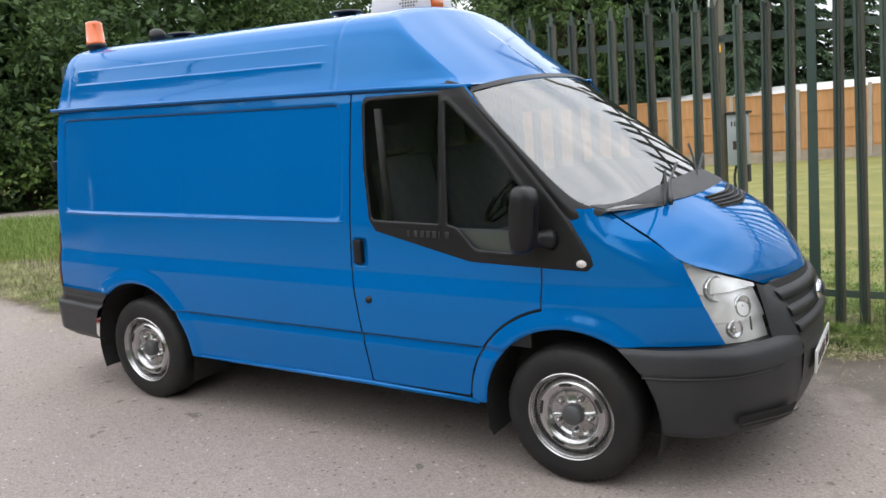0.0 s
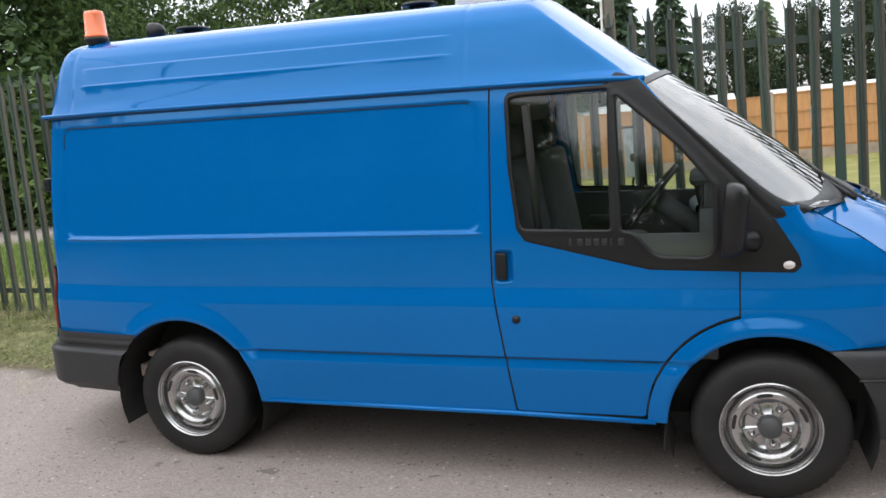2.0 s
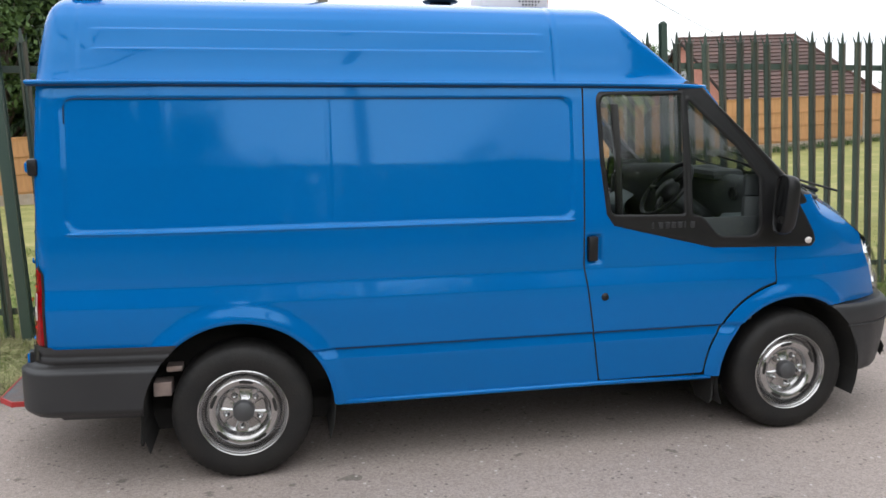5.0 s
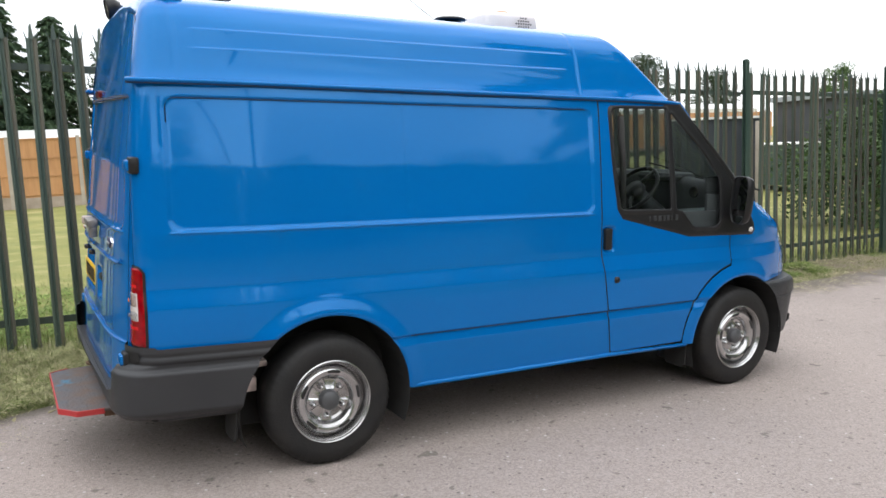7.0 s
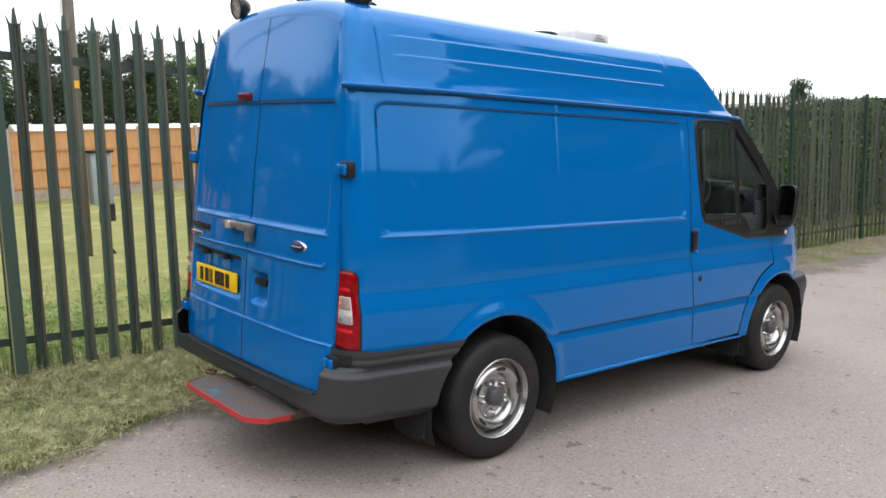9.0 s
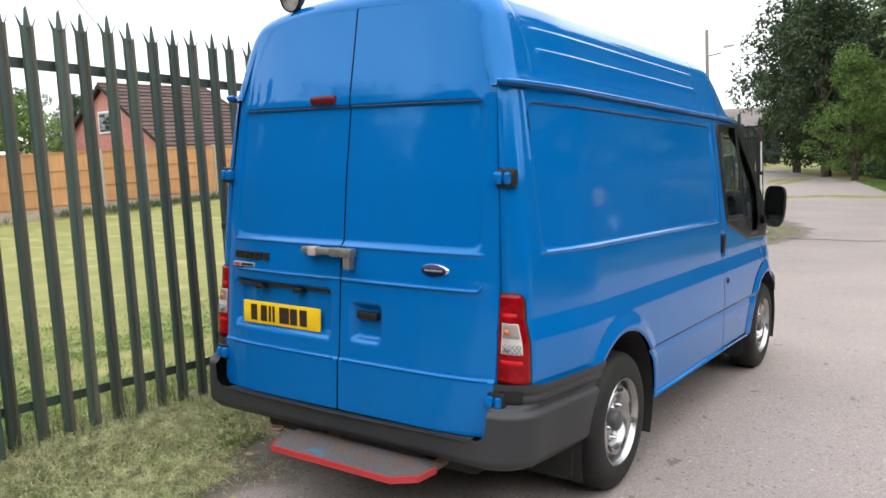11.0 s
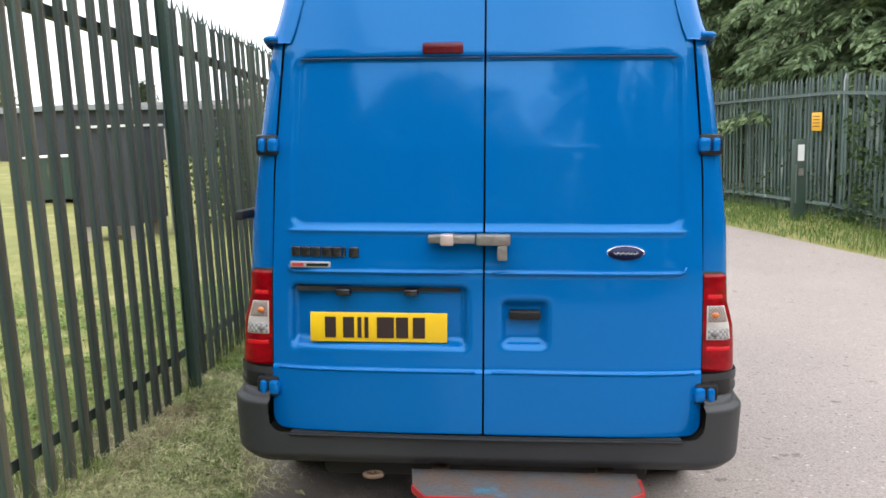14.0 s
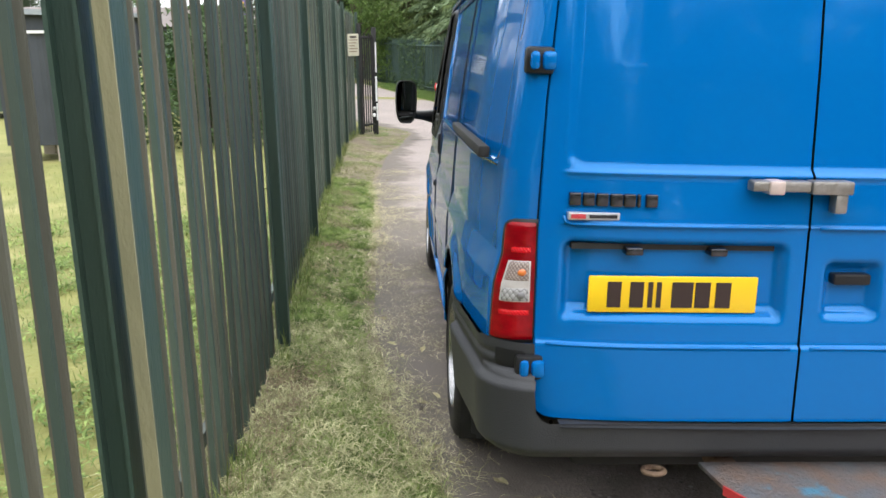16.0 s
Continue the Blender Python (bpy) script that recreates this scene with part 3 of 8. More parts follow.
def flare(x, z, cx, r):
    """The rolled lip that stands out round a wheel opening."""
    d = np.hypot(x - cx, z - HUB_Z) - r
    return 0.020 * (1 - smoothstep(0.004, 0.105, d)) * smoothstep(-0.02, 0.012, d)


def side_pos(u, z, out=0.0, corner=0.075, back=None):
    """The van's right flank; past the rear end it wraps round the corner post, set in a little behind the doors."""
    xr = rear_x(z) + (np.interp(z, [1.06, 1.35, 1.885], [0.055, 0.035, 0.006]) if back is None else back)
    y = side_y(z) + out - 0.056 * smoothstep(-0.25, -0.95, u)
    turn = np.clip((xr + corner - u) / corner, 0, math.pi / 2)
    past = np.maximum(xr + corner - u - corner * math.pi / 2, 0)
    x = np.where(u > xr + corner, u, xr - out + (corner + out) * (1 - np.sin(turn)))
    yy = np.where(u > xr + corner, y, y - (corner + out) * (1 - np.cos(turn)) - past)
    return x, -yy, z


def flank(u, z):
    """Flank with its pressings: the long recessed panel, creases and the flared wheel opening."""
    x, y, zz = side_pos(u, z)
    inset = 0.009 * smoothstep(-0.002, 0.009, rrect(u, z, -0.725, 1.672, 1.212, 1.818, 0.06))
    ledge = 0.006 * np.exp(-((z - 1.206) / 0.0045) ** 2) * smoothstep(-0.735, -0.70, u) * (1 - smoothstep(1.65, 1.68, u))
    seam = 0.003 * np.exp(-((u - 0.457) / 0.005) ** 2) * smoothstep(1.215, 1.235, z)
    seam2 = 0.006 * np.exp(-((u + 0.755) / 0.005) ** 2) * smoothstep(1.56, 1.60, z)
    return x, y + inset + seam + seam2 - ledge - flare(u, z, 0.0, ARCH_R), zz


def flank_in(u, z):
    x, y, zz = side_pos(u, z)
    s = np.minimum(z - 0.345, 1.884 - z)
    s = np.minimum(s, np.hypot(u, z - HUB_Z) - ARCH_R)
    line = np.where(z > 0.976, 1.722 + 0.009 * (z - 0.976) / 0.9, 1.722 + (0.976 - z) * 0.148)
    s = np.minimum(s, line - 0.0045 - u)
    s = np.minimum(s, np.where(u < -0.6, -y - np.interp(z, [1.0, 1.40, 1.885], [0.779, 0.767, 0.729]), 1.0))
    low = np.maximum(z - 0.672, u + 0.27)
    return np.minimum(s, low)


FV, FF = skin(-1.16, 1.83, 0.33, 1.90, 0.0105, 0.0105, flank_in, flank, CREASES + (1.194, 1.200, 1.206, 1.211, 1.218, 1.812, 1.818))
mk("side_panel", FV, FF, BLUE, van)
mk("side_panel", *flip_y(FV, FF), BLUE, van)


def door_in(u, z):
    line = np.where(z > 0.976, 1.722 + 0.009 * (z - 0.976) / 0.9, 1.722 + (0.976 - z) * 0.148)
    s = np.minimum(u - line - 0.0045, np.minimum(2.803 - u, np.minimum(z - 0.362, 1.876 - z)))
    s = np.minimum(s, np.hypot(u - 2.925, z - 0.335) - 0.520)
    s = np.minimum(s, 2.40 + (1.876 - z) * 0.79 - u)
    return np.minimum(s, -poly_in(u, z, TRIM) + 0.012)


TRIM = [(1.822, 1.842), (1.806, 1.828), (1.800, 1.805), (1.812, 1.50), (1.845, 1.225), (1.885, 1.168), (2.438, 1.036), (3.025, 1.022), (3.052, 1.05), (3.040, 1.095),
        (2.949, 1.245), (2.815, 1.400), (2.722, 1.500), (2.515, 1.732), (2.385, 1.876), (2.30, 1.90), (2.25, 1.848)]
PANE_A = [(1.822, 1.792), (1.834, 1.50), (1.868, 1.240), (1.884, 1.226), (2.268, 1.216), (2.262, 1.828), (1.868, 1.824), (1.840, 1.818), (1.826, 1.806)]
PANE_B = [(2.300, 1.800), (2.306, 1.60), (2.320, 1.214), (2.366, 1.204), (2.392, 1.184), (2.455, 1.112), (2.482, 1.098), (2.650, 1.092), (2.684, 1.104), (2.702, 1.135), (2.700, 1.395), (2.560, 1.565)]


def door_pos(u, z):
    x, y, zz = side_pos(u, z)
    bow = inset_x(u)
    dish = 0.020 * smoothstep(0, 0.02, rrect(u, z, 1.733, 1.828, 0.975, 1.130, 0.02))
    return x, y + dish + bow, zz


def inset_x(u):
    return 0.40 * (np.maximum(u - 2.9, 0) / 0.95) ** 2


V, F = skin(1.70, 2.82, 0.35, 1.89, 0.0105, 0.0105, door_in, door_pos, CREASES)
for side in (1, -1):
    door = mk("cab_door", *((V, F) if side == 1 else flip_y(V, F)), BLUE, van)
    box("door_handle", (1.744, -side * 0.942, 0.992), (1.795, -side * 0.905, 1.118), BLACK, door, "black pull door handle", 0.008)
    LV, LF = lathe([(0.0001, -0.014), (0.018, -0.012), (0.021, 0.0)], 20)
    mk("door_lock", LV, LF, BLACK, door, at=Matrix.Translation((1.832, -0.948, 0.808)) if side == 1 else Matrix.Translation((1.832, 0.948, 0.808)) @ pose(0, 0, 0, 0, 0, 180))


def wing_in(u, z):
    r = np.hypot(u - 2.925, z - HUB_Z)
    top = np.interp(u, [2.8, 3.104, 3.26, 3.414, 3.62], [1.50, 1.264, 1.168, 1.064, 0.9])
    s = np.minimum(r - ARCH_F, top - z)
    s = np.minimum(s, np.maximum(u - 2.811, 0.511 - r))
    s = np.minimum(s, np.where(u > 2.95, z - 0.692, z - 0.34))
    s = np.minimum(s, (3.408 + (1.065 - z) * 0.472) - u)
    return np.minimum(s, -poly_in(u, z, TRIM) + 0.012)


def wing_pos(u, z):
    top = np.interp(u, [2.8, 3.104, 3.26, 3.414, 3.62], [1.50, 1.264, 1.168, 1.064, 0.9])
    fall = np.interp(u, [3.0, 3.104, 3.26, 3.42], [0.0, 0.085, 0.045, 0.008])
    y = side_y(z) - inset_x(u) - fall * np.clip((z - top + 0.13) / 0.13, 0, 1) ** 2 + flare(u, z, 2.925, ARCH_F)
    return u, -y, z


V, F = skin(2.36, 3.64, 0.33, 1.30, 0.0105, 0.0105, wing_in, wing_pos, CREASES[3:])
mk("front_wing", V, F, BLUE, van)
mk("front_wing", *flip_y(V, F), BLUE, van)


def trim_in(u, z):
    return np.minimum(poly_in(u, z, TRIM), -np.maximum(poly_in(u, z, PANE_A), poly_in(u, z, PANE_B)))


def trim_pos(u, z, out=0.007):
    d = poly_in(u, z, TRIM)
    edge = out * smoothstep(-0.001, 0.010, d)
    rim = 0.010 * np.exp(-((np.maximum(poly_in(u, z, PANE_A), poly_in(u, z, PANE_B)) + 0.010) / 0.006) ** 2)
    y = side_y(z) - inset_x(u) + edge + rim
    return u, -y, z


TV, TF = skin(1.78, 3.07, 1.0, 1.90, 0.0105, 0.0105, trim_in, trim_pos)
for side in (1, -1):
    t_ob = mk("window_trim", *((TV, TF) if side == 1 else flip_y(TV, TF)), BLACK, van, "satin black plastic window surround")
    for pane in (PANE_A, PANE_B):
        V, F = skin(1.8, 2.72, 1.08, 1.84, 0.03, 0.03, lambda u, z: poly_in(u, z, pane) + 0.006, lambda u, z: (u, -(side_y(z) - 0.012), z))
        g_ob = mk("side_window", *((V, F) if side == 1 else flip_y(V, F)), GLASS, t_ob, "clear glass side window")
        g_ob.visible_shadow = False
    # raised lettering on the surround, kept as plain strokes
    for k in range(7):
        w = (0.012, 0.026, 0.028, 0.026, 0.026, 0.010, 0.026)[k]
        x0 = 2.088 + k * 0.036
        zc = 1.163
        box("raised_stroke", (x0, -side * 0.926, zc - 0.016), (x0 + w, -side * 0.9335, zc + 0.016), PLASTIC, t_ob, bevel=0.003)
    LV, LF = lathe([(0.0001, -0.016), (0.020, -0.014), (0.030, -0.006), (0.033, 0.002)], 24)
    m = Matrix.Translation((2.998, -0.918, 1.055)) @ Matrix.Scale(0.75, 4, (0, 0, 1))
    if side == -1:
        m = Matrix.Translation((2.998, 0.918, 1.055)) @ pose(0, 0, 0, 0, 0, 180) @ Matrix.Scale(0.75, 4, (0, 0, 1))
    mk("side_repeater", LV, LF, WHITEPL, van, "small clear oval side indicator", at=m)

# A-pillars and windscreen
SCREEN_SIDE = [(2.412, 0.795, 1.842), (2.532, 0.832, 1.715), (2.758, 0.868, 1.502), (2.898, 0.880, 1.377), (2.990, 0.876, 1.316), (3.105, 0.846, 1.280)]
SCREEN_MID = [(2.500, 1.900), (2.655, 1.795), (2.915, 1.610), (3.085, 1.475), (3.205, 1.375), (3.335, 1.262)]
rows = []
for (xe, ye, ze), (xc, zc) in zip(SCREEN_SIDE, SCREEN_MID):
    rows.append([(xe + (xc - xe) * (1 - abs(s) ** 2.4), s * ye, ze + (zc - ze) * (1 - abs(s) ** 2.2)) for s in (-1, -0.86, -0.62, -0.32, 0, 0.32, 0.62, 0.86, 1)])
V, F = loft(rows, 28, 44)
screen = mk("windscreen", V, F, SCREEN, van, "curved laminated glass windscreen")
screen.visible_shadow = False
foot = [tuple(np.array(p) + np.array((0.004, 0, 0.006))) for p in rows[-1]]
band = [[tuple(np.array(p) * (1 - f) + np.array(q) * f) for p, q in zip(foot, rows[-2])] for f in (0.16, 0.08, -0.06)]
V, F = loft(band, 5, 44)
mk("lower_screen_trim", V, F, BLACK, van, "black trim along the windscreen's foot")
head = [[tuple(np.array(p) * (1 - f) + np.array(q) * f + np.array((0.003, 0, 0.005))) for p, q in zip(rows[0], rows[1])] for f in (-0.10, 0.0, 0.07)]
V, F = loft(head, 5, 44)
mk("upper_screen_trim", V, F, BLACK, van, "black trim along the windscreen's head")
for side in (1, -1):
    outer = [(2.345, -0.832, 1.866), (2.510, -0.858, 1.712), (2.668, -0.878, 1.548), (2.822, -0.900, 1.376), (2.935, -0.914, 1.262), (2.990, -0.905, 1.222)]
    ridge = [(2.372, -0.832, 1.866), (2.528, -0.862, 1.722), (2.702, -0.888, 1.552), (2.856, -0.906, 1.388), (2.972, -0.912, 1.282), (3.040, -0.886, 1.250)]
    inner = [(p[0] + 0.004, -p[1], p[2] + 0.004) for p in SCREEN_SIDE]
    deep = [(p[0] - 0.01, -p[1] + 0.04, p[2] - 0.03) for p in SCREEN_SIDE]
    V, F = loft([outer, ridge, inner, deep], 12, 30)
    if side == -1:
        V, F = flip_y(V, F)
    mk("windscreen_pillar", V, F, BLACK, van, "black windscreen pillar")

# bonnet, cowl, wipers
half = [[(3.350, 0, 1.292), (3.300, 0.40, 1.290), (3.095, 0.798, 1.272)],
        [(3.555, 0, 1.178), (3.50, 0.42, 1.172), (3.27, 0.804, 1.167)],
        [(3.690, 0, 1.062), (3.625, 0.42, 1.058), (3.418, 0.801, 1.063)],
        [(3.770, 0, 0.962), (3.710, 0.34, 0.958), (3.58, 0.655, 0.985)],
        [(3.797, 0, 0.905), (3.748, 0.24, 0.900), (3.680, 0.42, 0.898)]]
full = [[(p[0], -p[1], p[2]) for p in reversed(r[1:])] + r for r in half]
V, F = loft(full, 30, 48)
bonnet = mk("bonnet", V, F, BLUE, van)
V, F = loft([[(3.372, -0.25, 1.270), (3.412, 0.0, 1.268), (3.372, 0.25, 1.270)], [(3.462, -0.28, 1.218), (3.510, 0.0, 1.212), (3.462, 0.28, 1.218)]], 4, 24)
mk("bonnet_grille", [(v[0], v[1], v[2] + 0.004) for v in V], F, MATT, bonnet, "black slatted air intake in the bonnet")
for k in range(4):
    f = 0.14 + k * 0.24
    pts = [(3.372 + 0.09 * f, -0.26, 1.278 - 0.052 * f), (3.412 + 0.098 * f, 0.0, 1.277 - 0.056 * f), (3.372 + 0.09 * f, 0.26, 1.278 - 0.052 * f)]
    mk("grille_slat", *tube(spline(pts, 14), 0.006, 6), PLASTIC, bonnet)
cowl_half = [[(3.228, 0, 1.360), (3.178, 0.45, 1.345), (3.020, 0.862, 1.309)], [(3.292, 0, 1.322), (3.252, 0.43, 1.314), (3.076, 0.846, 1.294)], [(3.356, 0, 1.290), (3.312, 0.41, 1.287), (3.108, 0.800, 1.272)]]
cowl = loft([[(p[0], -p[1], p[2]) for p in reversed(r[1:])] + r for r in cowl_half], 8, 34)
mk("scuttle_panel", *cowl, PLASTIC, van, "dark grey plastic scuttle below the windscreen")
for y0, y1 in ((-0.62, 0.02), (-0.02, 0.60)):
    wiper = mk("wiper", *tube(spline([(3.30, y0 + 0.05, 1.285), (3.22, (y0 + y1) / 2, 1.345), (3.17, y1, 1.41)], 10), [0.012] * 3 + [0.008] * 7, 8), BLACK, van, "black wiper arm")
    mk("wiper_blade", *tube(spline([(3.315, y0 - 0.10, 1.296), (3.20, (y0 + y1) / 2, 1.372), (3.06, y1 + 0.10, 1.458)], 12), 0.007, 6), MATT, wiper)

# headlights, grille, front bumper
for side in (1, -1):
    rows = [[(3.412, -0.806, 1.064), (3.55, -0.72, 1.000), (3.678, -0.548, 0.926)],
            [(3.502, -0.795, 0.876), (3.625, -0.71, 0.84), (3.720, -0.538, 0.80)],
            [(3.590, -0.757, 0.690), (3.668, -0.68, 0.688), (3.742, -0.534, 0.686)]]
    V, F = loft(rows, 14, 14)
    BV, BF = loft(rows, 66, 20)
    bowl = [(v[0] - 0.022 - 0.012 * ((v[2] / 0.13) % 1.0), v[1] * 0.975, v[2]) for v in BV]
    if side == -1:
        (V, F), (bowl, BF) = flip_y(V, F), flip_y(bowl, BF)
    lamp = mk("headlight", V, F, LENS, van, "clear wedge-shaped headlight")
    lamp.visible_shadow = False
    mk("reflector", bowl, BF, REFLECT, lamp, "silvered reflector with pressed facets", smooth=False)
    for cx, cy, cz, cr in ((3.520, -0.722, 0.925, 0.060), (3.618, -0.640, 0.838, 0.050), (3.600, -0.700, 0.748, 0.042)):
        BV, BF = lathe([(0.0001, 0.020), (cr * 0.3, 0.014), (cr * 0.75, 0.016), (cr * 0.92, 0.026), (cr, 0.022), (cr, 0.0)], 24, 'z')
        mk("lamp_reflector", BV, BF, BOWL, lamp, at=Matrix.Translation((cx - 0.004, side * cy * 0.98, cz)) @ pose(0, 0, 0, 0, 78, -side * 28))
    mk("lens_divider", *tube([(3.662, -side * 0.640, 0.80), (3.672, -side * 0.652, 0.742)], 0.004, 6), BADGE, lamp)


def bumper_front_half(side):
    """Corner and face of the front bumper, top to bottom."""
    rows = [[(3.150, -0.938, 0.689), (3.345, -0.918, 0.690), (3.50, -0.862, 0.694), (3.62, -0.755, 0.690), (3.745, -0.555, 0.688), (3.80, -0.40, 0.690)],
            [(3.190, -0.952, 0.664), (3.345, -0.936, 0.662), (3.50, -0.886, 0.662), (3.655, -0.775, 0.658), (3.785, -0.560, 0.655), (3.838, -0.40, 0.655)],
            [(3.258, -0.955, 0.596), (3.360, -0.938, 0.594), (3.50, -0.894, 0.592), (3.665, -0.780, 0.590), (3.800, -0.565, 0.588), (3.855, -0.40, 0.586)],
            [(3.285, -0.948, 0.562), (3.372, -0.930, 0.562), (3.50, -0.885, 0.562), (3.658, -0.772, 0.560), (3.794, -0.560, 0.560), (3.848, -0.40, 0.560)],
            [(3.333, -0.940, 0.45), (3.400, -0.920, 0.45), (3.51, -0.872, 0.44), (3.650, -0.760, 0.43), (3.785, -0.560, 0.42), (3.842, -0.40, 0.42)],
            [(3.352, -0.925, 0.33), (3.410, -0.900, 0.32), (3.51, -0.852, 0.31), (3.63, -0.742, 0.30), (3.748, -0.548, 0.29), (3.80, -0.40, 0.28)],
            [(3.356, -0.895, 0.295), (3.410, -0.870, 0.285), (3.50, -0.82, 0.275), (3.60, -0.71, 0.265), (3.71, -0.52, 0.255), (3.75, -0.40, 0.25)]]
    V, F = loft(rows, 40, 34)
    return (V, F) if side == 1 else flip_y(V, F)


front_bumper = new("front_bumper")
front_bumper.parent = van
for side in (1, -1):
    mk("bumper_corner", *bumper_front_half(side), PLASTIC, front_bumper, "dark grey textured plastic bumper corner")
    edge = spline([(3.272, -0.9515, 0.568), (3.368, -0.934, 0.568), (3.50, -0.8885, 0.568), (3.660, -0.775, 0.566), (3.796, -0.562, 0.565)], 30)
    mk("bumper_crease", *tube([(float(p[0]), side * float(p[1]), float(p[2])) for p in edge], 0.0045, 6), PLASTIC, front_bumper)
    V, F = loft([[(3.150, -0.934, 0.686), (3.345, -0.914, 0.686), (3.50, -0.860, 0.690), (3.62, -0.755, 0.687), (3.745, -0.560, 0.685), (3.80, -0.40, 0.687)],
                 [(3.16, -0.80, 0.684), (3.30, -0.80, 0.684), (3.44, -0.76, 0.684), (3.54, -0.66, 0.684), (3.64, -0.50, 0.684), (3.70, -0.36, 0.684)]], 3, 24)
    mk("bumper_shelf", *((V, F) if side == 1 else flip_y(V, F)), BLACK, front_bumper)
    V, F = loft([[(3.655, -0.782, 0.385), (3.79, -0.575, 0.375), (3.838, -0.46, 0.37)], [(3.645, -0.77, 0.325), (3.77, -0.565, 0.31), (3.815, -0.46, 0.305)]], 4, 10)
    mk("fog_recess", *((V, F) if side == 1 else flip_y(V, F)), MATT, front_bumper)
    V, F = loft([[(3.662, -0.778, 0.352), (3.797, -0.572, 0.342), (3.845, -0.46, 0.337)], [(3.658, -0.775, 0.342), (3.79, -0.57, 0.332), (3.84, -0.46, 0.327)]], 3, 10)
    mk("recess_bar", *((V, F) if side == 1 else flip_y(V, F)), PLASTIC, front_bumper)
centre = [[(3.70, -0.40, 0.905), (3.785, 0, 0.905), (3.70, 0.40, 0.905)],
          [(3.775, -0.41, 0.80), (3.838, 0, 0.80), (3.775, 0.41, 0.80)],
          [(3.838, -0.40, 0.655), (3.872, 0, 0.655), (3.838, 0.40, 0.655)],
          [(3.855, -0.40, 0.586), (3.885, 0, 0.586), (3.855, 0.40, 0.586)],
          [(3.842, -0.40, 0.42), (3.872, 0, 0.42), (3.842, 0.40, 0.42)],
          [(3.80, -0.40, 0.28), (3.825, 0, 0.28), (3.80, 0.40, 0.28)],
          [(3.75, -0.40, 0.25), (3.775, 0, 0.25), (3.75, 0.40, 0.25)]]
V, F = loft(centre, 30, 24)
mk("bumper_centre", V, F, PLASTIC, front_bumper, "dark grey plastic grille panel and bumper centre")


def grille_x(y, z):
    """The grille's face between the headlights."""
    mid, end = np.interp(z, [0.655, 0.80, 0.905], [3.872, 3.838, 3.785]), np.interp(z, [0.655, 0.80, 0.905], [3.838, 3.775, 3.70])
    return float(mid - (mid - end) * (y / 0.4) ** 2)


ys_ = np.linspace(-0.43, 0.43, 17)
for z0, z1 in ((0.868, 0.902), (0.792, 0.826), (0.716, 0.750)):
    V = [(grille_x(y, z) + 0.005, y * w, z) for z, w in ((z1, 1.0), (z0, 0.96)) for y in ys_]
    mk("grille_slot", V, [(k, k + 1, 18 + k, 17 + k) for k in range(16)], MATT, front_bumper, "black grille opening")
for zc, w in ((0.847, 0.985), (0.771, 0.955), (0.696, 0.93)):
    V = [(grille_x(y, zc + dz) + out, y * w, zc + dz) for dz, out in ((0.024, 0.004), (0.017, 0.022), (-0.017, 0.024), (-0.024, 0.004)) for y in ys_]
    mk("grille_bar", V, [(r * 17 + k, r * 17 + k + 1, (r + 1) * 17 + k + 1, (r + 1) * 17 + k) for r in range(3) for k in range(16)], PLASTIC, front_bumper, "dark grey plastic grille bar")
for side in (1, -1):
    V, F = loft([[(3.672, -0.565, 0.930), (3.684, -0.48, 0.905), (3.705, -0.40, 0.898)], [(3.712, -0.560, 0.80), (3.750, -0.48, 0.80), (3.775, -0.41, 0.80)],
                 [(3.740, -0.556, 0.688), (3.79, -0.48, 0.672), (3.838, -0.40, 0.655)]], 10, 8)
    mk("grille_surround", *((V, F) if side == 1 else flip_y(V, F)), PLASTIC, front_bumper)
EV, EF = lathe([(0.0001, 0.018), (0.055, 0.016), (0.068, 0.008), (0.075, 0.0)], 32, 'z')
fb = mk("front_badge", EV, EF, CHROME, van, "dark oval front badge with a chrome rim", at=Matrix.Translation((3.868, 0, 0.790)) @ pose(0, 0, 0, 0, 80, 0) @ Matrix.Diagonal((0.62, 1.25, 1, 1)))
mk("badge_face", [(v[0] * 0.82, v[1] * 0.82, v[2] * 1.15 + 0.001) for v in EV], EF, OVAL, fb)
box("front_plate", (3.884, -0.26, 0.44), (3.894, 0.26, 0.55), WHITEPLATE, van, "white front registration plate with dark bars", 0.003)
for k in range(6):
    y0 = -0.20 + k * 0.068 + (0.03 if k > 3 else 0)
    box("plate_bar", (3.8935, y0, 0.465), (3.8965, y0 + 0.036, 0.525), INK, van)

# high roof with the sloping front
RIB_Z = (2.034, 2.122)
RIB_ROWS = [float(np.interp(zc + d, ROOF[:45, 1], np.arange(45))) / (len(ROOF) - 1) for zc in RIB_Z for d in (-0.018, -0.008, 0.0, 0.004, 0.008, 0.013)]


